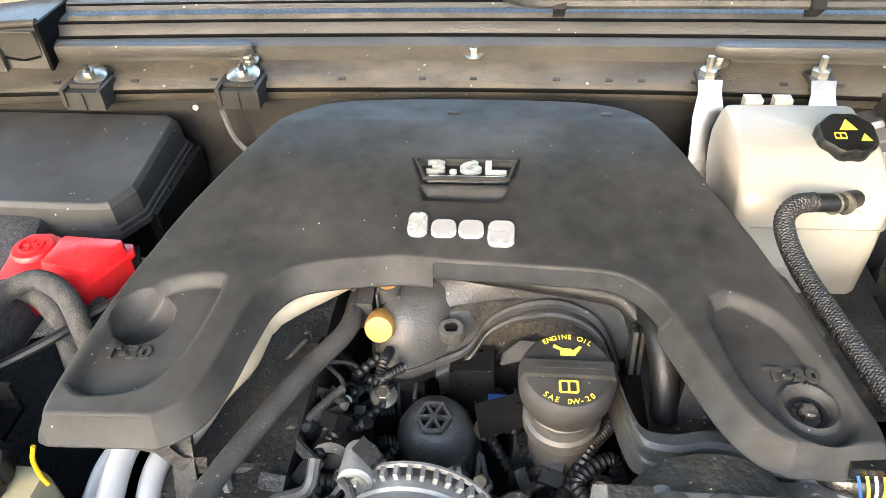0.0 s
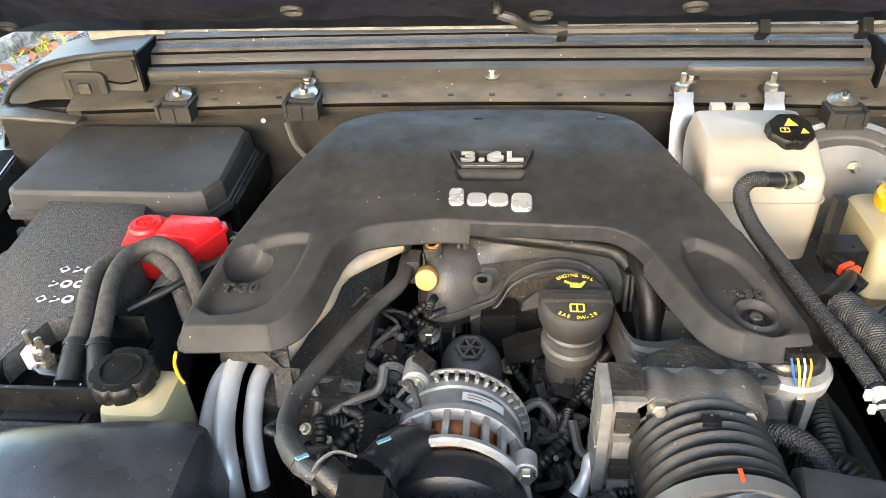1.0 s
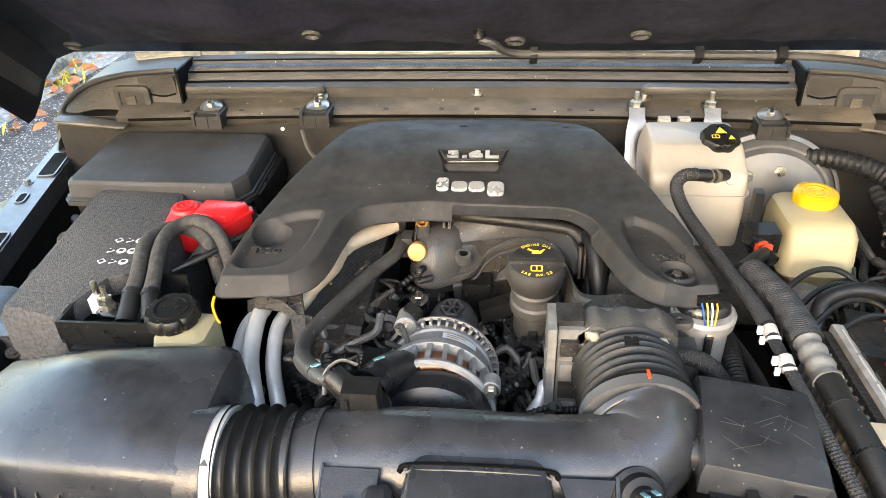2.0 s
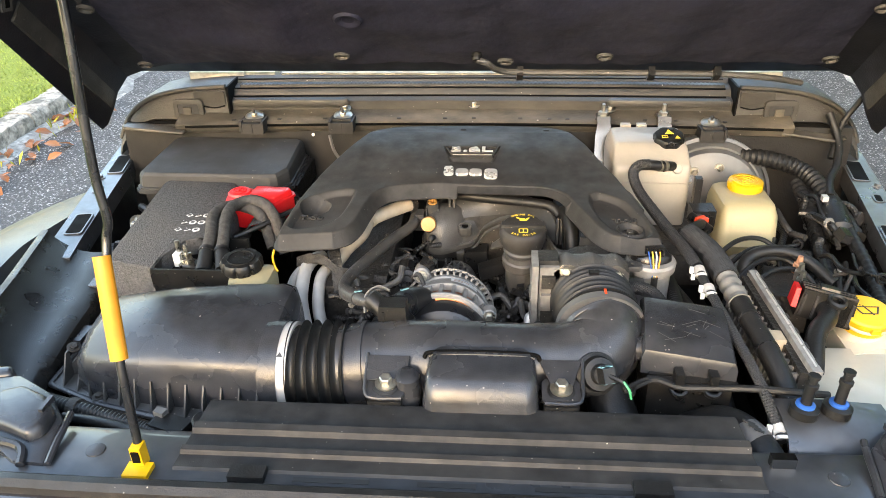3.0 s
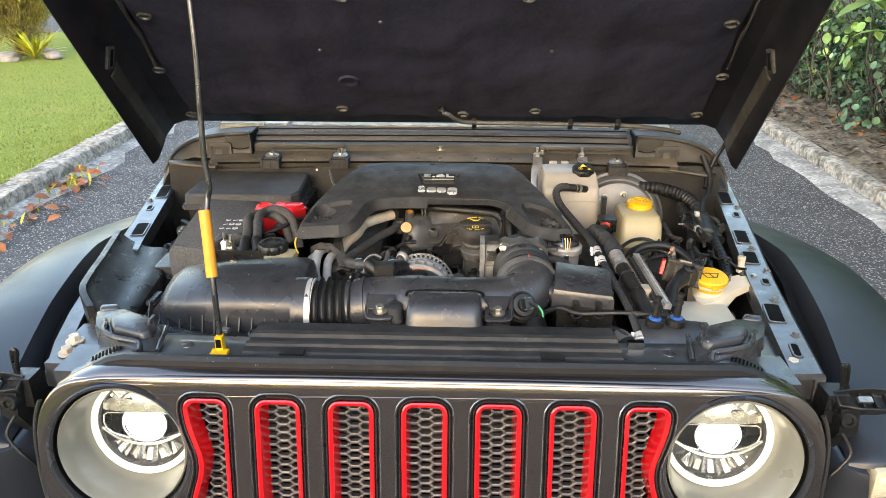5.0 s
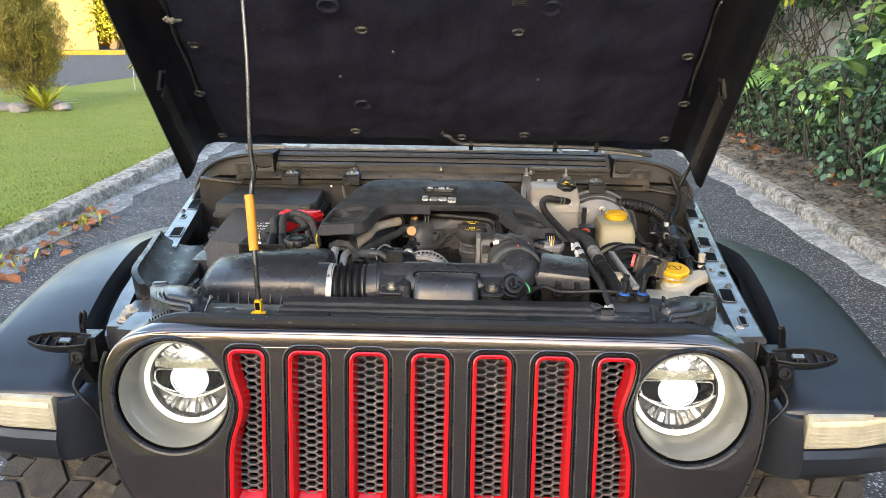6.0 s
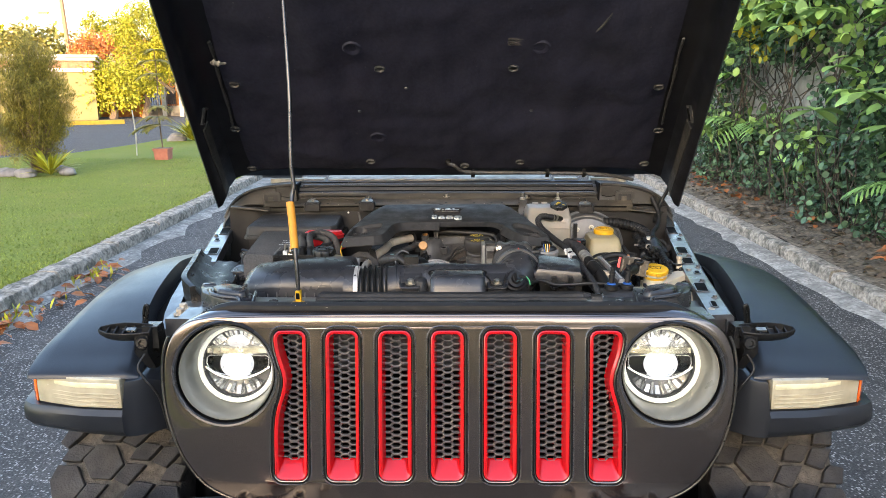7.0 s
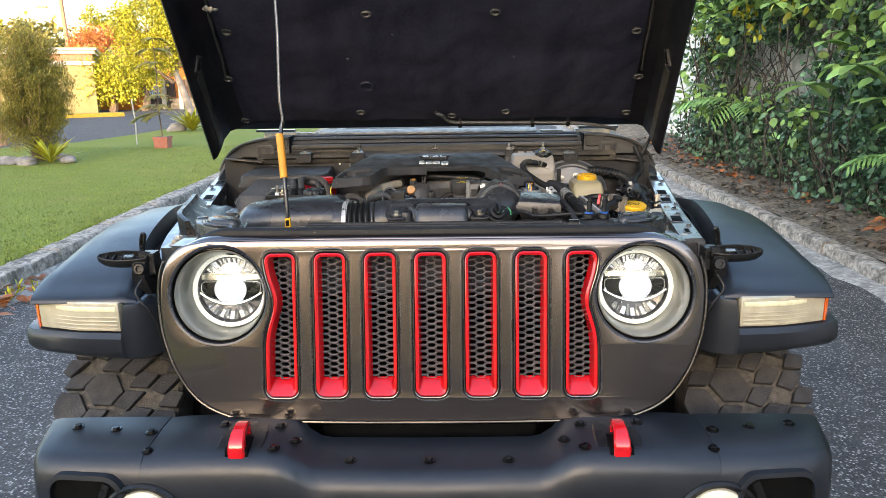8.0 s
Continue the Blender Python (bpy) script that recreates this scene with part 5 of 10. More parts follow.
    part("latch_buckle", box(0.022, 0.046, -0.005, 0.006, 0.004, 0.0085, 0.002, 2, 0.9, ml), M_ZINC, lt, "small bright metal tongue")
    part("latch_loop", tube([(s * 0.688, 0.098, 1.088), (s * 0.684, 0.092, 1.120), (s * 0.676, 0.085, 1.142), (s * 0.670, 0.085, 1.138), (s * 0.676, 0.088, 1.118), (s * 0.682, 0.092, 1.09)], 0.0042, 8, 5), M_PLASTIC, lt, "black wire loop")
    part("latch_pivot", lathe([(0.015, -0.03), (0.015, 0.012), (0.012, 0.016), (0.007, 0.016), (0.006, 0.012), (0.001, 0.012)], 20, aim((s * 0.672, 0.052, 1.066), (0, -1, 0.2))), M_PLASTIC, lt)
    part("latch_bracket", loft([[(s * 0.645, 0.10, 1.09), (s * 0.660, 0.045, 1.085), (s * 0.690, 0.045, 1.085), (s * 0.690, 0.10, 1.09)], [(s * 0.648, 0.10, 1.05), (s * 0.662, 0.040, 1.045), (s * 0.692, 0.042, 1.045), (s * 0.690, 0.10, 1.05)], [(s * 0.650, 0.10, 1.0), (s * 0.655, 0.062, 1.0), (s * 0.672, 0.062, 1.0), (s * 0.68, 0.10, 1.0)]]), M_PLASTIC, lt)
    part("release_cable", tube([(s * 0.668, 0.045, 1.045), (s * 0.682, 0.030, 1.015), (s * 0.665, 0.022, 0.99), (s * 0.652, 0.02, 0.975), (s * 0.640, 0.03, 0.94), (s * 0.635, 0.05, 0.86)], 0.003, 8, 6), M_RUBBER, lt, "thin black cable running down")


for s in (-1, 1):
    fender(s)


def wheel(s):
    cx, cy, cz = s * 0.800, 0.435, 0.425
    m = Matrix.Translation((cx, cy, cz)) @ pose(0, 0, 0, 0, 90, 0)
    w = part("wheel", lathe([(0.20, -0.11), (0.215, -0.12), (0.20, -0.08), (0.19, 0.0), (0.19, 0.09), (0.215, 0.12), (0.20, 0.11)], 48, m), M_DARKM, car, "front wheel with a chunky off-road tyre")
    prof = [(0.215, -0.125), (0.27, -0.152), (0.33, -0.160), (0.38, -0.156), (0.402, -0.142), (0.409, -0.09), (0.4115, 0), (0.409, 0.09), (0.402, 0.142), (0.38, 0.156), (0.33, 0.160), (0.27, 0.152), (0.215, 0.125)]
    part("tyre", lathe(prof, 72, m), M_TYRE, w, "black rubber tyre carcass")
    part("tread_base", lathe([(0.395, -0.150), (0.4045, -0.141), (0.4105, -0.09), (0.4130, 0), (0.4105, 0.09), (0.4045, 0.141), (0.395, 0.150)], 72, m, None, False), M_TYRED, w, "tan dust in the tread grooves")
    tr = B()
    N_ = 28
    step = 2 * math.pi / N_
    for i in range(N_):
        for c_, x0 in enumerate((-0.1275, -0.0425, 0.0425, 0.1275)):
            a0 = step * (i + (0.5 if c_ % 2 else 0) + (0.04 if c_ in (0, 3) else 0))
            hw = 0.0425 * 1.333 - 0.0050
            hv = 0.5 - 0.0040 / (0.425 * step)
            hexa = [(hw, 0.06), (hw * 0.50, hv), (-hw * 0.42, hv * 0.94), (-hw, -0.05), (-hw * 0.50, -hv), (hw * 0.44, -hv * 0.94)]
            lim = 0.165
            halves = ([hexa[0], hexa[1], hexa[2], (-0.010, hv * 0.30), (0.006, -0.02)], [hexa[3], hexa[4], hexa[5], (0.003, -0.14), (-0.014, hv * 0.22)]) if (i + c_) % 3 else (hexa,)
            for pts in halves:
                ring = []
                for rr in (0.404, 0.4252 if c_ in (1, 2) else 0.4225):
                    ring.append([(rr * math.cos(a0 + step * v), rr * math.sin(a0 + step * v), max(-lim, min(lim, x0 + x))) for x, v in pts])
                add(tr, loft(ring))
    bevel(tr, 0.0018, 1, 50)
    tr.transform(m)
    part("tread", tr, M_TYRE, w, "dusty hexagonal tread blocks", smooth=0)
    part("hub", lathe([(0.19, 0.02), (0.17, 0.05), (0.08, 0.07), (0.05, 0.10), (0.001, 0.10)], 24, m if s > 0 else m @ pose(0, 0, 0, 180, 0, 0)), M_DARKM, w)


wheel(-1)
wheel(1)

M_BOLT = mat("black_bolt_steel", (0.018, 0.018, 0.019), 0.18, metal=0.8, var=0.2)


# front bumper: raised shoulders with hooks, a lower middle, bolt-on ends
def bumper_row(x, zt, yf=0.0):
    back = -0.065 if zt < 0.72 else -0.035
    return [(x, back, zt), (x, -0.10 + yf, zt + 0.002), (x, -0.198 + yf, zt - 0.004), (x, -0.222 + yf, zt - 0.016), (x, -0.236 + yf, zt - 0.044), (x, -0.240 + yf, zt - 0.085), (x, -0.232 + yf, 0.52), (x, back + 0.01, 0.51)]


bumper = part("front_bumper", loft([bumper_row(x, z, f) for x, z, f in ((-0.604, 0.729, 0.006), (-0.56, 0.733, 0.003), (-0.47, 0.738, 0), (-0.34, 0.738, 0), (-0.30, 0.733, 0), (-0.272, 0.716, 0.004), (-0.245, 0.697, 0.008), (-0.22, 0.692, 0.008), (0, 0.690, 0.006), (0.23, 0.692, 0.008), (0.255, 0.697, 0.008), (0.282, 0.716, 0.004), (0.31, 0.733, 0), (0.35, 0.738, 0), (0.48, 0.738, 0), (0.57, 0.733, 0.003), (0.614, 0.729, 0.006))]), M_FENDER, car, "matte black steel off-road bumper")
for s in (-1, 1):
    o_ = 0.005
    rows = []
    for k, yf, dz in ((0.606, 0.006, 0.0), (0.70, 0.010, 0.0), (0.80, 0.018, -0.001), (0.832, 0.024, -0.002), (0.846, 0.036, -0.006), (0.852, 0.056, -0.016)):
        r_ = bumper_row(0, 0.731 + dz, yf)
        rows.append([(s * k + o_ + s * 0.045 * max(0, (y + 0.2) / 0.2) * max(0, (k - 0.70) / 0.15), y, z) for _, y, z in r_])
    e = part("bumper_end", loft(rows), M_FENDER, bumper, "bolt-on steel bumper end")
    for x, y in ((0.800, -0.087), (0.708, -0.099), (0.622, -0.115), (0.600, -0.186)):
        part("bumper_bolt", bolt((s * x + o_, y, 0.731 - (0.006 if y < -0.15 else 0)), r=0.0085, h=0.0065), M_BOLT, e if x > 0.61 else bumper)
    mp_ = aim((s * 0.722 + o_, -0.226, 0.632), (s * 0.10, -1, 0.02))
    # near-black plate, the shade of the recess put into its colour
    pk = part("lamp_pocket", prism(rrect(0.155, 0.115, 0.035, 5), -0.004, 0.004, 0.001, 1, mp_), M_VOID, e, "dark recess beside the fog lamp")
    o1 = rrect(0.172, 0.132, 0.042, 5)
    o2 = rrect(0.152, 0.112, 0.034, 5)
    fr_ = loft([[(x, y, -0.004) for x, y in o1], [(x, y, 0.012) for x, y in o1], [(x, y, 0.014) for x, y in o2], [(x, y, 0.002) for x, y in o2]], cap=False)
    fr_.transform(mp_)
    part("pocket_rim", fr_, M_FENDER, pk)
    part("pocket_strut", box(-0.008, 0.008, -0.05, 0.05, 0.002, 0.010, 0.003, 1, 1, mp_ @ pose(-s * 0.03, 0, 0, 0, 0, 24 * s)), M_PLASTIC, pk)
    mf = aim((s * 0.600 + o_, -0.238, 0.612), (0, -1, 0.12))
    fog = part("fog_lamp", lathe([(0.066, -0.01), (0.067, 0.010), (0.062, 0.016), (0.055, 0.012), (0.052, -0.004), (0.001, -0.010)], 36, mf @ Matrix.Diagonal((1.25, 1, 1, 1))), M_PLASTIC, bumper, "round fog lamp in a black surround")
    part("fog_lens", lathe([(0.050, 0.0), (0.048, 0.008), (0.03, 0.014), (0.001, 0.017), (0.001, 0.01)], 32, mf @ Matrix.Diagonal((1.2, 1, 1, 1))), M_HALOD, fog, "pale clear fog lens")
    for x, y in ((0.461, -0.094), (0.334, -0.101), (0.290, -0.153), (0.329, -0.192)):
        part("bumper_bolt", bolt((s * x + o_, y, 0.740 - (0.006 if y < -0.17 else 0) - (0.010 if x < 0.3 else 0)), r=0.0085, h=0.0065), M_BOLT, bumper)
    hk = []
    for y, z, w, t, ny, nz in ((-0.206, 0.712, 0.036, 0.022, -1, 0), (-0.206, 0.738, 0.036, 0.022, -1, 0.1), (-0.201, 0.752, 0.034, 0.021, -0.9, 0.35), (-0.186, 0.765, 0.030, 0.018, -0.5, 0.8), (-0.160, 0.770, 0.027, 0.016, 0, 1), (-0.142, 0.765, 0.025, 0.016, 0.6, 0.8), (-0.136, 0.735, 0.025, 0.016, 1, 0.2)):
        n_ = V((0, ny, nz)).normalized() * t / 2
        hk.append([(s * 0.4035 + o_ + a * w / 2, y + b * n_.y, z + b * n_.z) for a, b in ((-1, 0.6), (-0.8, 1), (0.8, 1), (1, 0.6), (1, -0.6), (0.8, -1), (-0.8, -1), (-1, -0.6))])
    # solid near-black box stands for the shaded slot
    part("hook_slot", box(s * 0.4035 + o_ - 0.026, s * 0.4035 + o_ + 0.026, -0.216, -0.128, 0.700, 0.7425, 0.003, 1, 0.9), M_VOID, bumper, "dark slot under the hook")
    part("tow_hook", loft(hk), M_REDP, car, "red painted steel tow hook")
    rec = []
    for y, w, d in ((-0.085, 0.030, 0.003), (-0.10, 0.044, 0.003), (-0.15, 0.050, 0.003), (-0.19, 0.050, 0.001), (-0.215, 0.046, -0.010), (-0.228, 0.040, -0.028)):
        zt = 0.738 + (0.002 if y > -0.17 else -0.004)
        rec.append([(s * 0.4035 + o_ - w, y, zt + d - 0.004), (s * 0.4035 + o_ - w * 0.94, y, zt + d), (s * 0.4035 + o_ + w * 0.94, y, zt + d), (s * 0.4035 + o_ + w, y, zt + d - 0.004)])
    part("hook_pocket", loft(rec), M_PLASTIC, bumper, "shallow dark pocket round the hook")
for x in (-0.166, 0.004, 0.175):
    part("bumper_bolt", bolt((x, -0.168, 0.6905), r=0.0085, h=0.0065), M_BOLT, bumper)
# near-black plate stands for the shaded mounting slot
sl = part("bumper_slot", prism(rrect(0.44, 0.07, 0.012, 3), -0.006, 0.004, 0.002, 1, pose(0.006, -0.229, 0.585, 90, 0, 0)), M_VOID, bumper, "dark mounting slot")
so1, so2 = rrect(0.46, 0.09, 0.018, 3), rrect(0.436, 0.066, 0.011, 3)
sr_ = loft([[(x, y, -0.006) for x, y in so1], [(x, y, 0.007) for x, y in so1], [(x, y, 0.008) for x, y in so2], [(x, y, 0.0) for x, y in so2]], cap=False)
sr_.transform(pose(0.006, -0.229, 0.585, 90, 0, 0))
part("slot_surround", sr_, M_FENDER, sl)
# block and cross-member under the grille, painted near-black as shade
part("bumper_gap_shade", box(-0.25, 0.25, -0.02, 0.0, 0.66, 0.70, 0.004), M_VOID, car, "near-black block standing for the shaded gap between grille and bumper")
part("frame_member", box(-0.56, 0.56, 0.04, 0.10, 0.55, 0.72, 0.01), M_VOID, car, "front frame cross-member, near-black to stand for shade")

# hood, hinged at the cowl and propped at about forty degrees
HO, HD, HN = V((0, 0.950, 1.352)), V((0, -0.775, 0.632)), V((0, -0.632, -0.775))


def hp(x, s, n):
    return HO + V((x, 0, 0)) + HD * s + HN * n


def hood_half(s):
    return 0.769 - 0.118 * s


def hood_rear(x):
    a = abs(x)
    return -0.004 - 0.045 * max(0, (a - 0.50) / 0.26) ** 1.6


rows = []
for i in range(31):
    t = i / 30
    ring = []
    wd = hood_half(1.14 * t)
    inside_ = [(-1, 0.122), (-0.992, 0.128), (-0.975, 0.118), (-0.962, 0.085), (-0.955, 0.05), (-0.93, 0.018), (-0.86, 0.004)] + [(-0.8 + 1.6 * k / 16, 0.0) for k in range(17)] + [(0.86, 0.004), (0.93, 0.018), (0.955, 0.05), (0.962, 0.085), (0.975, 0.118), (0.992, 0.128), (1, 0.122)]
    outer = [(1.012, 0.09), (1.0, 0.0), (0.97, -0.03), (0.5, -0.045), (0, -0.05), (-0.5, -0.045), (-0.97, -0.03), (-1.0, 0.0), (-1.012, 0.09)]
    for u, n in inside_ + outer:
        x = u * wd
        s0 = hood_rear(x)
        fall = 1 - 0.38 * t
        ring.append(hp(x, s0 + (1.14 - s0) * t, n * (fall if n > 0.03 else 1)))
    rows.append(ring)
hood = part("hood_shell", loft(rows), M_LINER, car, "raised hood, black underside with deep side flanges")
hood.data.materials[0] = M_PAINTK = mat("black_hood_underside", (0.005, 0.0055, 0.008), 0.42, var=0.3, scale=40, bump=0.1, bscale=300, tint=(0.028, 0.028, 0.032), tscale=9, tlo=0.5, thi=0.8, tamt=0.5)
bm = B()
grid = []
for j in range(60):
    row = []
    for i in range(81):
        u, t = i / 80 * 2 - 1, j / 59
        x = u * 0.862 * hood_half(0.012 + 1.06 * t)
        s = hood_rear(x) * 0.6 + 0.012 + 1.06 * t
        dents = 0.010 * noise.noise((x * 2.2, s * 2.2, 3)) + 0.010 * noise.noise((x * 7, s * 7, 1)) + 0.005 * noise.noise((x * 22, s * 22, 5))
        e = min(1 - abs(u), t, 1 - t)
        row.append(bm.verts.new(hp(x, s, 0.010 + dents + 0.006 * min(1, e * 14) + 0.012 * math.exp(-((abs(x) - 0.34) / 0.05) ** 2) * min(1, e * 10))))
    grid.append(row)
for a, b in zip(grid, grid[1:]):
    for i in range(80):
        bm.faces.new((a[i], b[i], b[i + 1], a[i + 1]))
liner = part("hood_liner", bm, M_LINER, hood, "dark felt heat liner, creased and dusty")
RING_ = [(0.0150, 0.0), (0.0150, 0.003), (0.0128, 0.0052), (0.0105, 0.0036), (0.0090, 0.0008), (0.0070, 0.0016), (0.001, 0.0022)]
for x, s in ((-0.177, 0.522), (0.182, 0.522), (-0.640, 0.25), (0.640, 0.235), (-0.644, 0.03), (0.640, 0.05), (0.590, 0.44), (-0.585, 0.46), (-0.247, 0.069), (0.237, 0.063), (0.057, 0.043)):
    part("liner_clip", lathe(RING_, 20, aim(hp(x, s, 0.021), HN) @ Matrix.Diagonal((1.0, 0.8, 1, 1))), M_MANI, hood, "round liner clip with a dusty rim")
for x, s in ((-0.242, 0.60), (0.247, 0.60), (-0.21, 0.20), (0.206, 0.20)):
    part("liner_dimple", lathe([(0.026, 0.0), (0.022, 0.004), (0.016, 0.0035), (0.010, -0.001), (0.001, -0.002)], 22, aim(hp(x, s, 0.019), HN)), M_LINER, hood, "pressed dimple in the liner")
for x, s in ((-0.253, 0.335), (0.247, 0.335), (-0.11, 0.44), (0.02, 0.78)):
    part("liner_stud", lathe([(0.0048, 0.0), (0.0042, 0.003), (0.001, 0.004)], 10, aim(hp(x, s, 0.021), HN)), M_DRUM, hood, "small pale stud")
for k in range(4):
    part("liner_slat", box(-0.020, 0.020, -0.0016, 0.0016, 0.0, 0.003, 0.001, 1, 1, aim(hp(0.181, 0.612 + 0.007 * k, 0.020), HN)), M_MANI, hood)
part("liner_crease", tube([hp(0.376, 0.65, 0.020), hp(0.388, 0.672, 0.0225), hp(0.402, 0.70, 0.021), hp(0.409, 0.72, 0.019)], lambda t: 0.0035 * math.sin(math.pi * (0.1 + 0.8 * t)), 6, 5), M_MANI, hood, "dusty crease in the liner")
part("liner_fold", tube([hp(-0.585, 0.545, 0.020), hp(-0.600, 0.556, 0.030), hp(-0.612, 0.560, 0.030), hp(-0.622, 0.55, 0.026)], lambda t: 0.009 * math.sin(math.pi * (0.1 + 0.8 * t)) * (1 + 0.3 * math.sin(23 * t)), 8, 6, 0.6), M_DUSTYMETAL, hood, "tan dusty fold at the liner edge")
for s in (-1, 1):
    part("flange_groove", tube([hp(s * 0.875 * hood_half(q), q, 0.012 + 0.004 * math.sin(31 * q)) for q in (0.62, 0.56, 0.50, 0.43, 0.36, 0.26)], lambda t: 0.0050 * (1 + 0.25 * math.sin(19 * t)), 8, 6, 0.7), M_MANI, hood, "dusty sealing bead beside the liner")
    rows = []
    for q in (-0.03, 0.04, 0.12, 0.20, 0.28, 0.335):
        w = hood_half(q)
        rows.append([hp(s * w * a, q, n) for a, n in ((0.9555, 0.052), (0.9485, 0.056), (0.9515, 0.066), (0.9520, 0.078), (0.9560, 0.088), (0.9630, 0.088), (0.9600, 0.070))])
    part("flange_channel", loft(rows), M_COWL, hood, "pale dusty channel along the flange")
    part("flange_slot", box(-0.010, 0.010, -0.024, 0.024, -0.002, 0.005, 0.002, 1, 1, aim(hp(s * 0.952 * hood_half(0.375), 0.375, 0.066), V((-s, 0, 0)) * 0.9 + HN * 0.3)), M_MANI, hood, "dusty slotted plate on the flange")
    part("slot_mouth", box(-0.004, 0.004, -0.018, 0.018, 0.004, 0.0065, 0.001, 1, 1, aim(hp(s * 0.952 * hood_half(0.375), 0.375, 0.066), V((-s, 0, 0)) * 0.9 + HN * 0.3)), M_VOID, hood)
part("washer_hose", tube([hp(0.004, 0.066, 0.03), hp(0.024, 0.060, 0.034), hp(0.040, 0.036, 0.035), hp(0.075, 0.020, 0.034), hp(0.2, 0.013, 0.032), hp(0.36, 0.010, 0.032), hp(0.48, 0.004, 0.032), hp(0.56, -0.012, 0.032), hp(0.62, -0.03, 0.034)], 0.0062, 8, 6), M_MANI, hood, "thin dusty washer hose along the hood edge")
part("hose_elbow", lathe([(0.009, -0.006), (0.010, 0.004), (0.008, 0.012), (0.001, 0.013)], 12, aim(hp(0.004, 0.066, 0.02), HN)), M_PLASTIC, hood, "black hose elbow")
for x in (0.085, 0.33, 0.45):
    part("hose_clip", box(-0.006, 0.006, -0.012, 0.012, -0.008, 0.01, 0.002, 1, 1, aim(hp(x, 0.012, 0.032), HN)), M_PLASTIC, hood)

# prop rod standing on the radiator panel
rod = thing("prop_rod", (-0.326, 0.075, 1.1485), "steel prop rod with orange foam grip and yellow foot", "prop rod")
part("rod", tube([(-0.326, 0.082, 1.160), (-0.334, 0.106, 1.268), (-0.346, 0.148, 1.35), (-0.347, 0.162, 1.380), (-0.343, 0.166, 1.40), (-0.348, 0.173, 1.445), (-0.349, 0.185, 1.52), (-0.350, 0.202, 1.625), (-0.361, 0.235, 1.82), (-0.366, 0.250, 1.905)], 0.0048, 10, 8), M_STEEL, rod, "bent steel rod")
part("sleeve", tube([(-0.336, 0.109, 1.268), (-0.342, 0.128, 1.318), (-0.350, 0.150, 1.366)], 0.0090, 14, 6), M_SLEEVE, rod, "orange foam grip")
part("lower_sleeve", tube([(-0.327, 0.085, 1.178), (-0.330, 0.095, 1.222), (-0.334, 0.106, 1.268)], 0.0045, 10, 4), M_RUBBER, rod, "black rod sleeve")
part("foot", box(-0.339, -0.312, 0.060, 0.080, 1.1485, 1.1545, 0.003, 2), M_YELLOW, rod, "yellow plastic foot clip")
part("foot_socket", box(-0.3320, -0.3205, 0.074, 0.088, 1.150, 1.178, 0.003, 2), M_YELLOW, rod, "yellow plastic socket")
part("socket_notch", box(-0.3305, -0.3225, 0.0725, 0.0745, 1.160, 1.174, 0.001, 1), M_VOID, rod)


# ---------- cowl, firewall and radiator panel ----------
rows = []
for i in range(41):
    x = -0.62 + 1.24 * i / 40
    f = 0.028 * (1 - (x / 0.62) ** 2)
    rows.append([(x, 0.935 + f, 1.212), (x, 0.932 + f, 1.222), (x, 0.936 + f, 1.226), (x, 0.960 + f, 1.233), (x, 0.985 + f * 0.6, 1.240), (x, 1.02, 1.246), (x, 1.02, 1.20), (x, 0.945 + f, 1.20)])
cowl = part("cowl_flange", loft(rows), M_COWLM, car, "dusty metal cowl flange behind the engine")
rows = []
for i in range(41):
    x = -0.53 + 1.05 * i / 40
    f = 0.012 * (1 - (x / 0.53) ** 2)
    rows.append([(x, 0.985 + f, 1.236), (x, 0.984 + f, 1.256), (x, 0.990 + f, 1.260), (x, 1.004 + f, 1.263), (x, 1.010 + f, 1.275), (x, 1.018 + f, 1.279), (x, 1.034 + f, 1.281), (x, 1.040 + f, 1.290), (x, 1.052 + f, 1.293), (x, 1.056 + f, 1.286), (x, 1.060, 1.24)])
part("cowl_panel", loft(rows), M_COWL, car, "stepped dusty black plastic cowl panel")
rows = []
for i in range(241):
    x = -0.50 + 1.0 * i / 240
    f = 0.012 * (1 - (x / 0.53) ** 2)
    k = 0.0012 if i % 2 else 0
    rows.append([(x, 1.012 + f, 1.2745 + k), (x, 1.016 + f, 1.282 + k), (x, 1.024 + f, 1.284 + k), (x, 1.030 + f, 1.2815 + k), (x, 1.030 + f, 1.27), (x, 1.012 + f, 1.27)])
part("cowl_seal", loft(rows), M_RUBBER, cowl, "finely ribbed black rubber seal")
part("sill_strip", loft([[(x, 1.060, 1.278), (x, 1.058, 1.296), (x, 1.070, 1.302), (x, 1.100, 1.306), (x, 1.11, 1.27)] for x in (-0.42, -0.2, 0.0, 0.2, 0.36)]), M_DUSTYMETAL, cowl, "pale dusty metal strip under the hood edge")
for x0, x1 in ((-0.50, -0.435), (0.375, 0.455)):
    part("sill_step", box(x0, x1, 1.06, 1.10, 1.27, 1.298, 0.004), M_DUSTYMETAL, cowl)
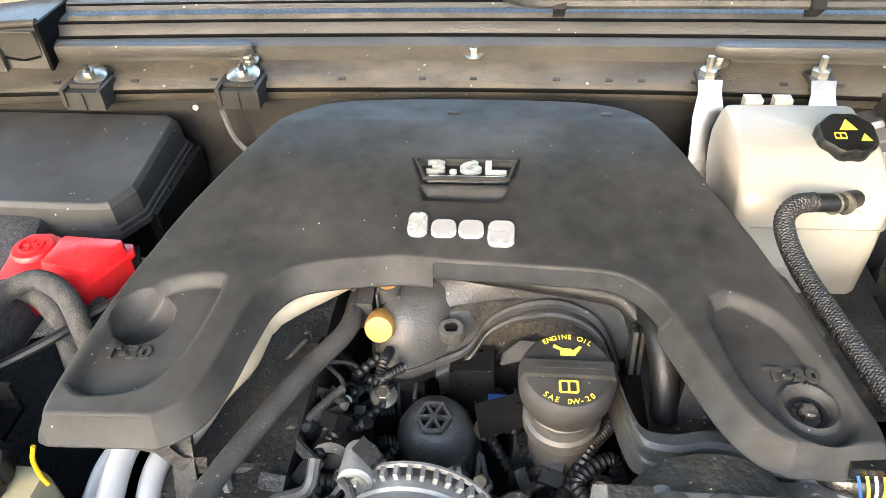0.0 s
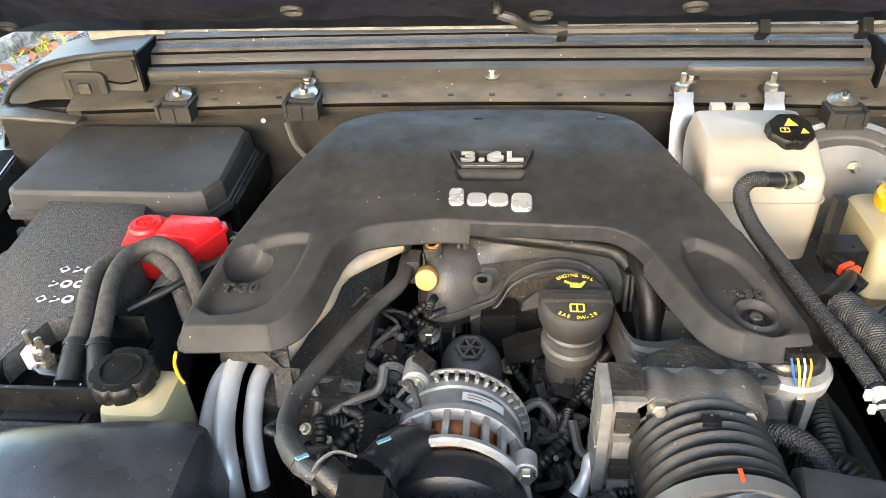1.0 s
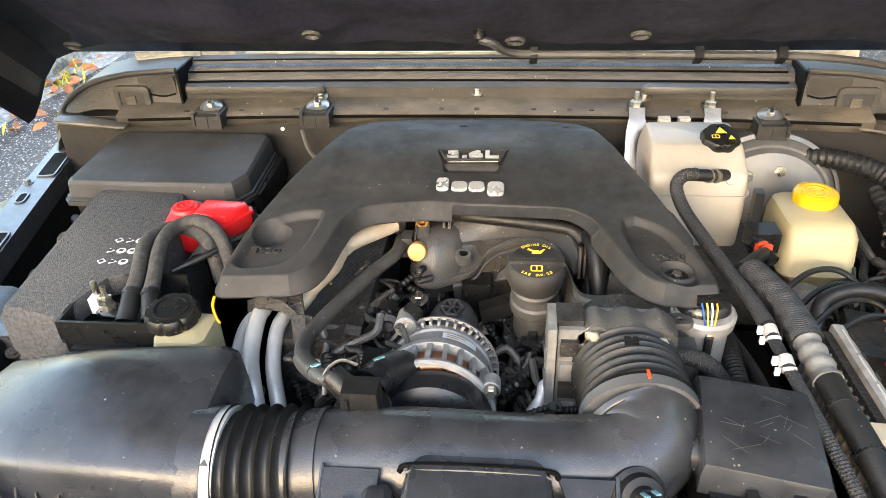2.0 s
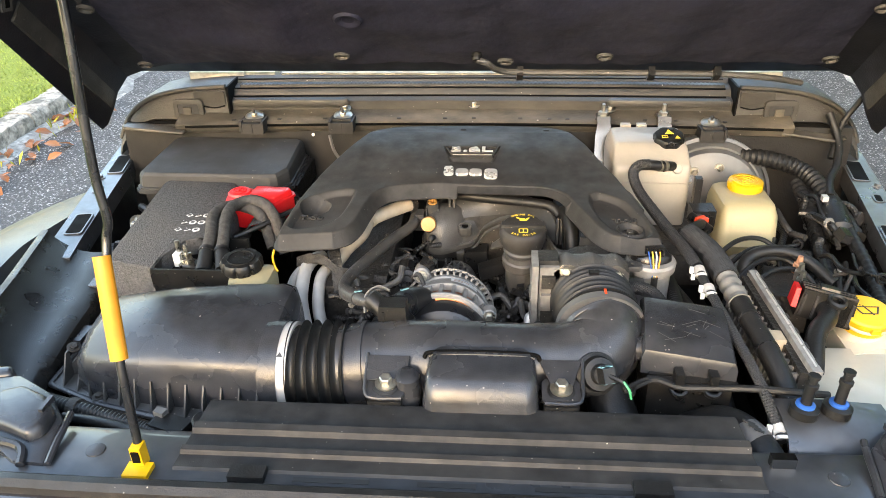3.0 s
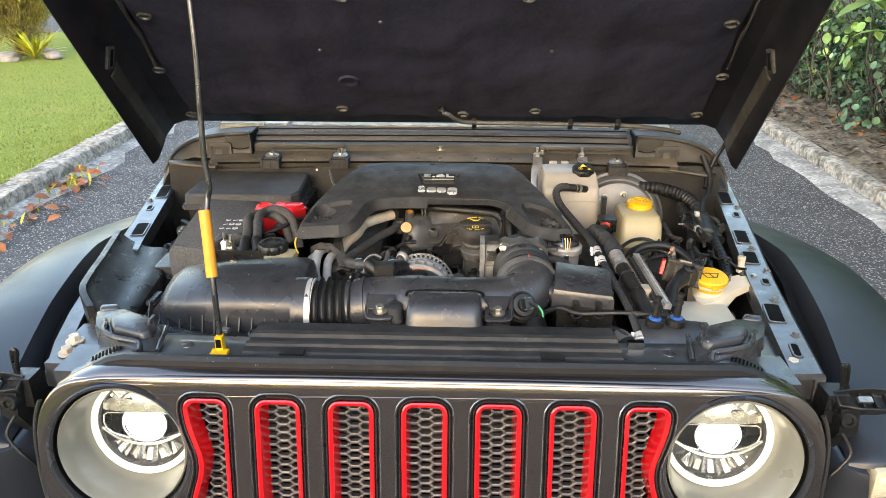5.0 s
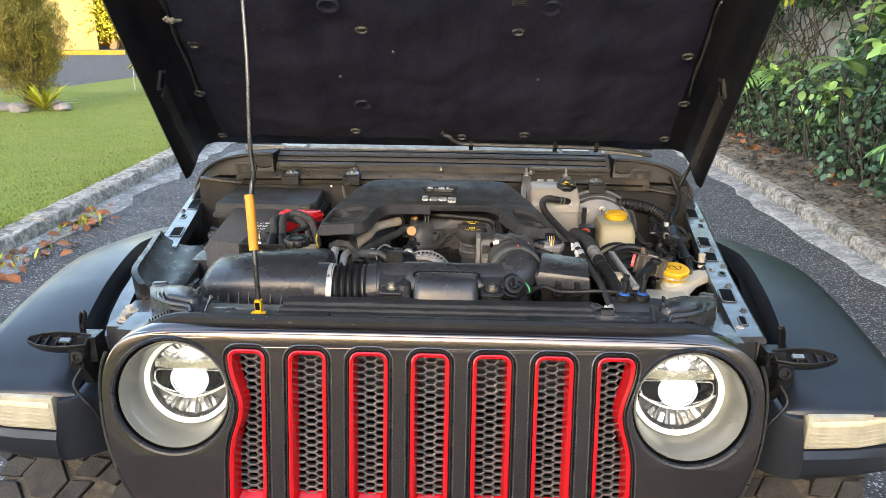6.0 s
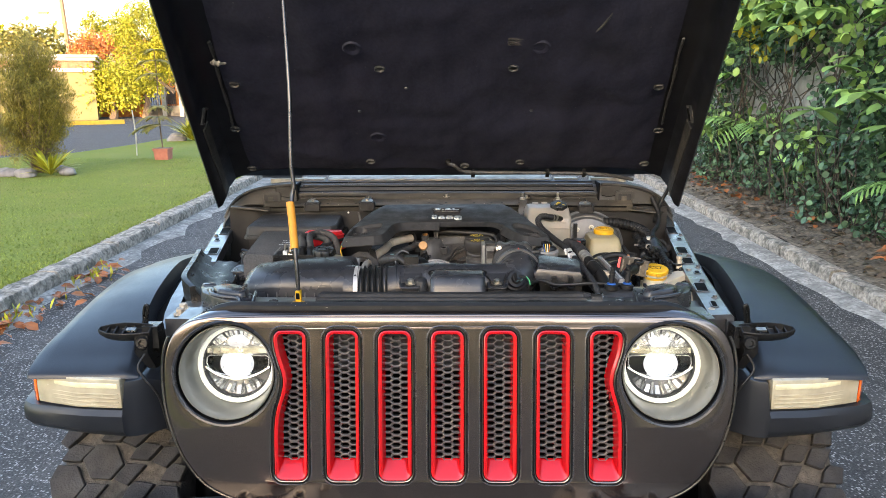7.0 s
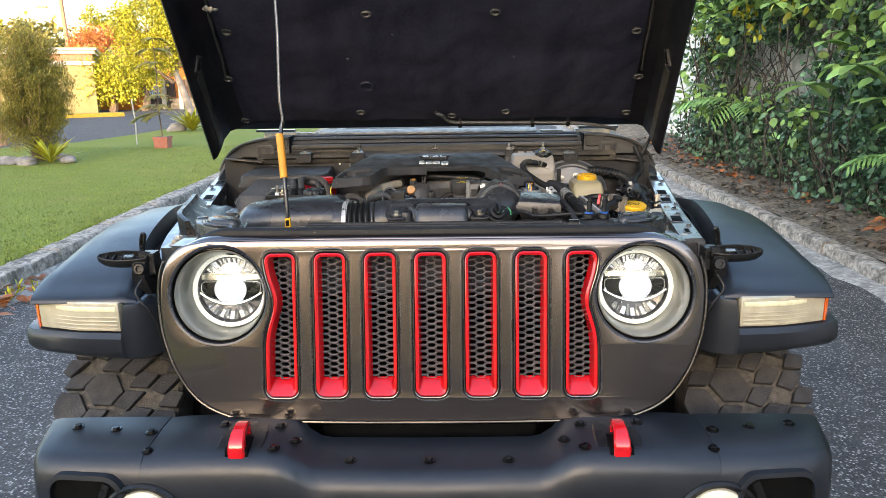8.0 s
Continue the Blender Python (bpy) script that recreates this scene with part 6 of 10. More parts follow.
for s in (-1, 1):
    part("hood_hinge", box(min(s * 0.50, s * 0.62), max(s * 0.50, s * 0.62), 1.05, 1.10, 1.283, 1.300, 0.006), M_DUSTYMETAL, car, "pale dusty hood hinge plate")
    part("hinge_edge", box(min(s * 0.515, s * 0.655), max(s * 0.515, s * 0.655), 1.075, 1.105, 1.301, 1.309, 0.003), M_BAYPAINT, car, "bluish painted hinge edge")
    rows = []
    for x, z, y0 in ((0.515, 1.290, 0.985), (0.56, 1.288, 0.985), (0.62, 1.282, 0.985), (0.68, 1.268, 0.985), (0.73, 1.240, 0.985), (0.765, 1.19, 0.985), (0.78, 1.15, 0.985)):
        rows.append([(s * x, y0 - 0.012, min(z - 0.03, 1.222)), (s * x, y0 - 0.010, z - 0.02), (s * x, y0, z - 0.006), (s * x, y0 + 0.03, z), (s * x, y0 + 0.09, z + 0.004), (s * x, y0 + 0.09, min(z - 0.03, 1.20)), (s * x, y0, min(z - 0.03, 1.215))])
    ce = part("cowl_end", loft(rows), M_COWL, car, "dusty moulded plastic cowl end cap")
    part("cap_window", box(-0.022, 0.022, -0.004, 0.006, -0.014, 0.014, 0.004, 2, 1, pose(s * 0.60, 0.972, 1.243)), M_BLACKINK, ce, "rectangular opening in the end cap")
    part("cap_frame", flat_curve("f", [rrect(0.062, 0.044, 0.008, 3), rrect(0.046, 0.028, 0.004, 3)], 0.003, 0.001), M_COWL, ce).matrix_parent_inverse = Matrix.Translation((s * 0.60, 0.970, 1.243)) @ pose(0, 0, 0, 90, 0, 0)
    part("cap_seam", box(min(s * 0.511, s * 0.5155), max(s * 0.511, s * 0.5155), 0.971, 1.06, 1.215, 1.2915, 0.001), M_VOID, ce)
    part("cap_rim", tube([(s * xx, yy, zz) for xx, yy, zz in ((0.520, 0.984, 1.288), (0.56, 0.984, 1.286), (0.62, 0.984, 1.280), (0.675, 0.984, 1.267), (0.72, 0.984, 1.243), (0.75, 0.984, 1.210), (0.768, 0.984, 1.175))], 0.0055, 10, 6), M_COWL, ce, "rolled rim of the end cap")
    part("cap_pad", prism(rrect(0.066, 0.034, 0.004, 3), -0.002, 0.0025, 0.001, 1, pose(s * 0.553, 0.9745, 1.266, 97, 0, 0)), M_COWL, ce, "creased pad")
    part("cap_crease", tube([(s * 0.523, 0.973, 1.251), (s * 0.545, 0.9715, 1.247), (s * 0.57, 0.973, 1.250), (s * 0.583, 0.973, 1.247)], 0.0016, 6, 5), M_VOID, ce)
    part("cap_inlay", box(-0.011, 0.006, -0.007, 0.0, -0.009, 0.006, 0.002, 2, 1, pose(s * 0.60, 0.972, 1.243)), M_COWLM, ce)
    part("hinge_bracket", prism([(0, 0), (0.10, -0.012), (0.13, 0.01), (0.12, 0.03), (0.0, 0.024)], 0, 0.006, 0.002, 1, pose(s * 0.60, 0.938, 1.206, 4, s * 6, 0 if s > 0 else 180)), M_COWLM, car, "dusty metal hinge bracket")
part("firewall", loft([[(x, 0.955 + 0.022 * (1 - (x / 0.74) ** 2), 1.215), (x, 0.948 + 0.022 * (1 - (x / 0.74) ** 2), 1.19), (x, 0.946 + 0.02 * (1 - (x / 0.74) ** 2), 1.15), (x, 0.93, 1.05), (x, 0.90, 0.80), (x, 0.99, 0.80), (x, 0.99, 1.215)] for x in [-0.74 + 1.48 * i / 24 for i in range(25)]]), M_FIREW, car, "black firewall behind the engine")


for yg, zg in ((0.9985, 1.2628), (1.0115, 1.2758), (1.0395, 1.2868)):
    part("cowl_joint", tube([(x, yg + 0.012 * (1 - (x / 0.53) ** 2), zg) for x in (-0.51, -0.4, -0.25, 0.0, 0.25, 0.4, 0.50)], 0.0022, 6, 4), M_VOID, cowl, "dark joint line")
part("flange_seal", tube([(x, 0.936 + 0.028 * (1 - (x / 0.62) ** 2), 1.2185) for x in (-0.6, -0.45, -0.25, 0.0, 0.25, 0.45, 0.6)], 0.0045, 8, 5), M_VOID, cowl, "black edge seal")
for s_ in (-1, 1):
    part("cowl_shelf", prism([(s_ * 0.505, 0.975), (s_ * 0.505, 0.992), (s_ * 0.275, 0.998), (s_ * 0.262, 0.985), (s_ * 0.275, 0.978)], 1.248, 1.2635, 0.004, 2) if s_ > 0 else prism([(-0.505, 0.992), (-0.505, 0.975), (-0.275, 0.978), (-0.262, 0.985), (-0.275, 0.998)], 1.248, 1.2635, 0.004, 2), M_COWL, cowl, "raised pad on the cowl panel")


def cowl_clip(x, y, label, z0=1.231):
    c = part("cowl_clip", box(x - 0.0235, x + 0.0235, y - 0.034, y - 0.006, z0 - 0.023, z0 - 0.001, 0.004, 3, 0.94), M_COVER, car, label)
    part("clip_ridge", box(x - 0.0015, x + 0.0015, y - 0.0355, y - 0.030, z0 - 0.022, z0 - 0.002, 0.0008, 1), M_COVER, c)
    for q in (-0.0225, 0.0225):
        part("clip_wing", box(x + q - 0.0025, x + q + 0.0025, y - 0.036, y + 0.004, z0 - 0.018, z0 + 0.003, 0.0015, 2), M_COVER, c)
    part("clip_tongue", box(x - 0.019, x + 0.019, y - 0.022, y + 0.014, z0 - 0.002, z0 + 0.004, 0.002, 2), M_COVER, c)
    up_ = aim((x, y - 0.003, z0 + 0.005), (0, -0.28, 1))
    part("clip_washer", lathe([(0.0195, 0), (0.0195, 0.0012), (0.0170, 0.003), (0.009, 0.0045), (0.001, 0.0045)], 28, up_), M_ZINC, c, "domed zinc washer")
    part("clip_nut", lathe([(0.0068, 0.003), (0.0068, 0.0085), (0.0058, 0.0095), (0.001, 0.0095)], 6, up_), M_ZINC, c)
    part("clip_stud", lathe([(0.0030, 0.009), (0.0030, 0.017), (0.0024, 0.018), (0.001, 0.018)], 10, up_), M_DARKM, c)


for x, y in ((-0.455, 0.955), (-0.272, 0.962), (0.463, 0.950)):
    cowl_clip(x, y, "black plastic cowl clip with zinc stud", 1.231 if x < 0 else 1.222)
for x, y, z in ((-0.272, 0.986, 1.242), (-0.005, 1.0, 1.246), (0.270, 0.988, 1.242)):
    part("cowl_bolt", bolt((x, y, z), (0, -0.4, 1), 0.0058, 0.008, 2.1), M_ZINC, cowl, "zinc bolt")
for i in range(15):
    x = -0.5 + 1.05 * ((i * 0.618) % 1)
    part("flange_hole", box(x - 0.004, x + 0.004, -0.002, 0.002, -0.001, 0.0012, 0, 1, 1, pose(0, 0.941 + 0.028 * (1 - (x / 0.62) ** 2), 1.228, 15, 0, 0)), M_BLACKINK, cowl)
part("firewall_hole", lathe([(0.0032, 0), (0.0032, 0.002), (0.001, 0.002)], 14, aim((-0.336, 0.9495, 1.198), (0, -1, 0.1))), M_WHITEINK, car, "small pale hole in the firewall")
part("firewall_rib", tube([(-0.30, 0.94, 1.20), (-0.29, 0.938, 1.16), (-0.255, 0.93, 1.125)], 0.0036, 6, 4), M_DRUM, car, "thin grey line on the firewall")
for x, y1, tilt in ((0.254, 0.89, 0.02), (0.372, 0.90, 0.0)):
    st = part("tank_bracket", loft([[(x - w, y, z + 0.003), (x + w, y, z + 0.003), (x + w, y + 0.004, z - 0.003), (x - w, y + 0.004, z - 0.003)] for w, y, z in ((0.012, 0.972, 1.236), (0.013, 0.944, 1.238), (0.0125, 0.936, 1.226), (0.017, 0.922, 1.205), (0.019, y1, 1.15), (0.018, y1 - 0.03, 1.10))]), M_GALV, car, "bare galvanised steel bracket")
    part("bracket_stud", lathe([(0.010, 0), (0.010, 0.007), (0.004, 0.008), (0.004, 0.022), (0.001, 0.023)], 6, aim((x, 0.958, 1.240), (0, 0, 1))), M_ZINC, st)

M_PANELP = mat("dusty_panel_paint", (0.050, 0.052, 0.056), 0.36, metal=0.4, var=0.2, scale=40, coat=0.3, tint=(0.13, 0.115, 0.095), tscale=9, tlo=0.5, thi=0.8, tamt=0.45)
rad = part("radiator_panel", loft([[(x, 0.054 + b, 1.125 - d), (x, 0.055 + b, 1.147 - d), (x, 0.060 + b, 1.149 - d), (x, 0.10 + b, 1.148 - d), (x, 0.135 + b, 1.146 - d), (x, 0.140 + b, 1.142 - d), (x, 0.140 + b, 1.0 if abs(x) < 0.35 else 1.118), (x, 0.054 + b, 1.0 if abs(x) < 0.35 else 1.118)] for x, b, d in [(-0.60 + 1.2 * i / 30, 0.10 * max(0, abs(-0.60 + 1.2 * i / 30) - 0.30) ** 2, 0.06 * (max(0, abs(-0.60 + 1.2 * i / 30) - 0.48) / 0.12) ** 1.6) for i in range(31)]]), M_PANELP, car, "dark grey painted radiator support panel")
for x in (-0.388, 0.399):
    part("panel_plug", lathe([(0.011, 0), (0.010, 0.002), (0.001, 0.0028)], 18, aim((x, 0.100, 1.1475), (0, 0, 1))), M_AIRBOX, rad, "round panel plug")
sh = part("radiator_shroud", loft([[(x, y, z) for y, z in ((0.076, 1.1485), (0.079, 1.1510), (0.098, 1.1495), (0.101, 1.1535), (0.108, 1.1540), (0.112, 1.1490), (0.132, 1.1470), (0.136, 1.1525), (0.146, 1.1530), (0.151, 1.1470), (0.188, 1.1440), (0.196, 1.141), (0.196, 1.09), (0.076, 1.09))] for x in (-0.292, -0.285, -0.1, 0.1, 0.315, 0.322)]), M_COVER, car, "ridged black plastic radiator shroud, scuffed")
for x in (-0.208, 0.207):
    part("shroud_tab", box(x - 0.019, x + 0.019, 0.062, 0.080, 1.149, 1.157, 0.003), M_RUBBER, sh)
for x0, x1 in ((-0.16, -0.08), (0.09, 0.19), (-0.03, 0.03)):
    part("shroud_slot", box(x0, x1, 0.066, 0.072, 1.1475, 1.1498, 0.001, 1), M_BLACKINK, sh)
for s in (-1, 1):
    def cpts(L):
        L = [(s * x, y) for x, y in L]
        return L if s < 0 else L[::-1]
    cc = part("corner_cover", prism(cpts([(0.593, 0.207), (0.544, 0.218), (0.487, 0.187), (0.444, 0.140), (0.430, 0.072), (0.469, 0.074), (0.526, 0.112), (0.570, 0.154)]), 1.09, 1.1535, 0.004, 2, None, 0.98), M_AIRBOX, car, "moulded black headlamp access cover")
    part("cover_plateau", prism(cpts([(0.548, 0.160), (0.540, 0.178), (0.517, 0.188), (0.478, 0.170), (0.454, 0.146), (0.450, 0.113), (0.462, 0.100), (0.487, 0.110), (0.526, 0.124)]), 1.150, 1.1675, 0.006, 3, None, 0.88), M_AIRBOX, cc, "raised plateau")
    part("cover_ridge", tube([(s * x, y, z) for x, y, z in ((0.560, 0.172, 1.152), (0.548, 0.150, 1.157), (0.536, 0.122, 1.158), (0.508, 0.103, 1.158), (0.474, 0.095, 1.157), (0.462, 0.086, 1.156), (0.456, 0.070, 1.153))], 0.0048, 8, 5), M_AIRBOX, cc)
    part("cover_channel", tube([(s * x, y, z) for x, y, z in ((0.442, 0.150, 1.154), (0.436, 0.125, 1.155), (0.432, 0.098, 1.154), (0.428, 0.074, 1.151))], 0.004, 8, 5), M_AIRBOX, cc)
    part("cover_rib", box(min(s * 0.463, s * 0.468), max(s * 0.463, s * 0.468), 0.135, 0.160, 1.165, 1.172, 0.001), M_AIRBOX, cc)
    part("cover_wall", prism(cpts([(0.600, 0.230), (0.560, 0.236), (0.548, 0.214), (0.590, 0.204)]), 1.10, 1.156, 0.006, 3, None, 0.8), M_AIRBOX, cc)
    for i in range(9):
        x = 0.497 + i * 0.0058
        part("vent_slot", box(-0.0015, 0.0015, -0.011, 0.011, 0, 0.0012, 0.0004, 1, 1, pose(s * x, 0.088 + 0.1 * (x - 0.30) ** 2 - 0.0012 * i, 1.1488 - 0.06 * (max(0, x - 0.48) / 0.12) ** 1.6, -8, s * 10, s * -26)), M_VOID, rad, "dark vent slot")
    for x, y in ((0.628, 0.183), (0.620, 0.142)):
        cb_ = part("corner_bolt", bolt((s * x, y, 1.103), r=0.010, h=0.012, flange=1.6), M_DUSTYMETAL, car, "dusty zinc corner bolt")
    part("corner_plate", box(min(s * 0.560, s * 0.645), max(s * 0.560, s * 0.645), 0.11, 0.25, 1.06, 1.102, 0.008), M_PANELP, car, "grey painted corner plate")

# ---------- engine ----------
block = thing("engine_block", (0, 0.55, 0.7), "dark grimy engine block with grey castings", "engine")
# core, bulkhead, side walls and floor are painted near-black as the bay's deep shade
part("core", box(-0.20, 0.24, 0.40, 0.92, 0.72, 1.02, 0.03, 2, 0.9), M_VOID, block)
part("lower_bulkhead", box(-0.74, 0.74, 0.90, 1.0, 0.50, 0.86, 0.01), M_VOID, block, "lower bulkhead, near-black to stand for shade")
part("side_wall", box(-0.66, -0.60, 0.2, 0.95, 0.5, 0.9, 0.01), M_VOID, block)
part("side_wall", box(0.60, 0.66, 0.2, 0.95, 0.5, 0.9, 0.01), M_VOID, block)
part("bay_floor", box(-0.62, 0.62, 0.2, 0.93, 0.66, 0.70, 0.01), M_VOID, block, "floor of the bay, near-black to stand for shade")
part("cylinder_head", box(-0.245, -0.12, 0.47, 0.85, 0.94, 1.12, 0.02, 2, 0.9), M_DARKM, block)
part("cylinder_head", box(0.15, 0.26, 0.50, 0.85, 0.94, 1.13, 0.02, 2, 0.9), M_DARKM, block)
part("front_cover", box(-0.17, 0.20, 0.36, 0.44, 0.74, 1.03, 0.02, 2, 0.95), M_DARKM, block)
rc = random.Random(31)
for i in range(26):
    x, y = rc.uniform(-0.19, 0.24), rc.uniform(0.40, 0.62)
    part("casting_lug", lathe([(0.010, 0), (0.010, 0.02), (0.006, 0.022), (0.006, 0.03), (0.001, 0.03)], 12, aim((x, y, rc.uniform(1.0, 1.06)), (rc.uniform(-0.4, 0.4), -0.4, 1))), M_DARKM if i % 3 else M_ZINC, block)
# intake manifold: a broad arched duct that ends in a lipped foot, ridged along its inner rim
mani = thing("intake_manifold", (0.05, 0.68, 1.05), "dusty black plastic intake manifold arching behind the oil filler", "intake manifold")
arch_o = spline([(-0.062, 0.672, 1.125), (-0.050, 0.694, 1.158), (-0.004, 0.714, 1.176), (0.055, 0.712, 1.180), (0.112, 0.697, 1.177), (0.148, 0.678, 1.160), (0.166, 0.648, 1.120)], 8)
arch_i = spline([(-0.022, 0.645, 1.112), (0.006, 0.664, 1.112), (0.026, 0.682, 1.132), (0.058, 0.689, 1.146), (0.094, 0.686, 1.151), (0.124, 0.673, 1.141), (0.142, 0.650, 1.112)], 8)
rows = []
for a, b in zip(arch_o, arch_i):
    out_ = V((0, -0.45, 0.9))
    rows.append([a + V((0, 0.03, -0.03)), a, a.lerp(b, 0.22) + out_ * 0.011, a.lerp(b, 0.5) + out_ * 0.017, a.lerp(b, 0.78) + out_ * 0.012, a.lerp(b, 0.93) + out_ * 0.003, b,
                 b + V((0, -0.006, 0.003)), b + V((0, -0.009, 0.001)), b + V((0, -0.009, -0.004)), b + V((0, -0.002, -0.007)), b + V((0, -0.001, -0.011)), b + V((0, -0.008, -0.011)), b + V((0, -0.0105, -0.013)), b + V((0, -0.0095, -0.018)), b + V((0, 0.004, -0.020)), b + V((0, 0.012, -0.07))])
part("plenum", loft(rows, cap=False, closed=False), M_MANI, mani, "broad arched plenum")
LIP = [(-0.084, 0.672), (-0.082, 0.655), (-0.078, 0.642), (-0.070, 0.632), (-0.058, 0.628), (-0.044, 0.629), (-0.030, 0.636), (-0.014, 0.648), (-0.002, 0.668), (0.002, 0.70), (-0.06, 0.71), (-0.082, 0.69)]
LIP = [(p.x, p.y) for p in spline([(x, y, 0) for x, y in LIP + LIP[:1]], 4)[:-1]]
def lip_ring(k, z, dy=0.0):
    return [(-0.044 + (x + 0.044) * k, 0.668 + (y - 0.668) * k + dy, z) for x, y in LIP]
part("foot_lip", loft([lip_ring(0.98, 1.100), lip_ring(1.02, 1.103), lip_ring(1.03, 1.109), lip_ring(1.0, 1.113), lip_ring(0.95, 1.112), lip_ring(0.93, 1.114), lip_ring(0.90, 1.128, 0.002), lip_ring(0.80, 1.148, 0.006), lip_ring(0.62, 1.162, 0.011), lip_ring(0.3, 1.168, 0.014)]), M_MANI, mani, "lipped foot of the plenum")
part("foot_gasket", loft([lip_ring(0.93, 1.088), lip_ring(0.955, 1.090), lip_ring(0.955, 1.099), lip_ring(0.90, 1.101)]), M_RUBBER, mani)
part("foot_bracket", box(-0.082, -0.030, 0.622, 0.66, 1.04, 1.090, 0.005, 2, 0.9), M_PLASTIC, mani)
for x in (-0.080, -0.056, -0.040):
    part("bracket_web", prism([(0, 0), (0.020, 0), (0.026, 0.040), (0.0, 0.040)], -0.0015, 0.0015, 0.0005, 1, pose(x, 0.640, 1.052, 90, 0, -90)), M_MANI, mani)
part("inner_wall", loft([[(x, 0.690 - 0.5 * abs(x - 0.08) ** 1.4, 1.15), (x, 0.684 - 0.5 * abs(x - 0.08) ** 1.4, 1.11), (x, 0.676, 1.06), (x, 0.676, 1.0)] for x in (-0.03, 0.0, 0.03, 0.06, 0.09, 0.12, 0.15)], cap=False, closed=False), M_DARKM, mani, "grimy speckled wall inside the arch")
part("wall_step", box(-0.012, 0.032, 0.640, 0.675, 1.035, 1.100, 0.006, 2, 0.92), M_PLASTIC, mani)
part("wall_plate", prism([(0, 0), (0.036, 0.010), (0.040, 0.024), (0.018, 0.026), (0.002, 0.012)], 0, 0.006, 0.002, 1, pose(0.036, 0.650, 1.098, 28, 0, 0)), M_MANI, mani)
part("mount_ear", lathe([(0.0125, -0.01), (0.0120, 0.006), (0.0105, 0.0075), (0.0065, 0.0075), (0.006, 0.002), (0.001, 0.002)], 20, aim((-0.008, 0.655, 1.138), (0, -0.35, 1)) @ Matrix.Diagonal((1, 0.8, 1, 1))), M_MANI, mani)
part("ear_slot", box(-0.005, 0.005, -0.0016, 0.0016, 0.0, 0.0082, 0, 1, 1, aim((-0.008, 0.655, 1.138), (0, -0.35, 1))), M_VOID, mani)
for x, y, z in ((-0.067, 0.614, 1.092), (0.025, 0.622, 1.040)):
    part("manifold_bolt", bolt((x, y, z), (0, -0.3, 1), 0.0075, 0.011), M_ZINC, mani, "zinc bolt")
part("filler_post", lathe([(0.0115, -0.035), (0.0105, 0.0), (0.0100, 0.002), (0.0075, 0.002), (0.0070, -0.006), (0.001, -0.006)], 20, aim((-0.065, 0.672, 1.178), (0, -0.25, 1))), M_MANI, mani)
part("post_bush", lathe([(0.0085, 0.001), (0.0085, 0.0035), (0.0058, 0.0035), (0.0055, -0.004)], 20, aim((-0.065, 0.672, 1.178), (0, -0.25, 1)), None, False), M_PORT, mani, "brass bush")
for q in (-0.010, 0.010):
    part("post_web", box(-0.001, 0.001, -0.004, 0.012, -0.030, 0.0, 0.0005, 1, 1, pose(-0.065 + q, 0.668, 1.170)), M_MANI, mani)
part("side_block", box(-0.096, -0.080, 0.664, 0.690, 1.128, 1.158, 0.003, 2, 0.92), M_MANI, mani)
for x, w in ((-0.036, 0.0022), (-0.0285, 0.0022), (0.147, 0.0022), (0.153, 0.0018), (0.181, 0.0022)):
    y0 = 0.676 if x < 0 else 0.618
    part("fin", prism([(0, 0), (0.022, 0), (0.016, 0.042), (0.006, 0.046)], -w, w, 0.0006, 1, pose(x, y0, 1.142 if x < 0 else 1.130, 90, 0, 90)), M_MANI, mani)
part("rear_box", box(-0.016, 0.018, -0.010, 0.028, -0.07, 0.0, 0.004, 2, 0.94, pose(0.198, 0.590, 1.160, -10, 4, -8)), M_MANI, mani, "ribbed dusty box behind the bracket")
part("rear_box_rib", box(-0.0165, -0.0135, -0.012, -0.008, -0.06, 0.002, 0.001, 1, 1, pose(0.198, 0.590, 1.160, -10, 4, -8)), M_MANI, mani)
WAVY = spline([(0.128, 0.590, 1.156), (0.131, 0.564, 1.163), (0.135, 0.541, 1.165), (0.143, 0.523, 1.165), (0.164, 0.519, 1.165), (0.187, 0.523, 1.166), (0.207, 0.519, 1.166), (0.221, 0.507, 1.164), (0.243, 0.503, 1.162)], 6)
part("wavy_flange", loft([[p + V((0, 0.016, -0.004)), p + V((0, 0.012, 0.003)), p + V((0, 0.002, 0.004)), p + V((0, -0.002, 0.001)), p + V((0, -0.002, -0.003)), p + V((0, 0.004, -0.005)), p + V((0, 0.004, -0.010)), p + V((0, -0.004, -0.011)), p + V((0, -0.006, -0.013)), p + V((0, -0.005, -0.018)), p + V((0, 0.006, -0.020)), p + V((0, 0.010, -0.05))] for p in WAVY], cap=False, closed=False), M_MANI, mani, "wavy double flange, dusty along its edges")

# ---------- the engine cover ----------
CO = [(-0.282, 0.492), (-0.285, 0.504), (-0.284, 0.541), (-0.276, 0.617), (-0.256, 0.700), (-0.226, 0.776), (-0.197, 0.854), (-0.166, 0.893), (-0.12, 0.909), (-0.019, 0.916), (0.09, 0.912), (0.140, 0.900), (0.170, 0.876), (0.192, 0.826), (0.219, 0.749), (0.246, 0.684), (0.267, 0.614), (0.280, 0.548), (0.287, 0.516), (0.286, 0.500)]
CI = [(-0.200, 0.490), (-0.188, 0.497), (-0.179, 0.508), (-0.171, 0.532), (-0.164, 0.578), (-0.156, 0.612), (-0.137, 0.636), (-0.101, 0.649), (-0.060, 0.656), (-0.040, 0.657), (-0.020, 0.656), (0.03, 0.653), (0.08, 0.649), (0.118, 0.645), (0.140, 0.635), (0.160, 0.612), (0.180, 0.562), (0.197, 0.522), (0.212, 0.502), (0.228, 0.495)]
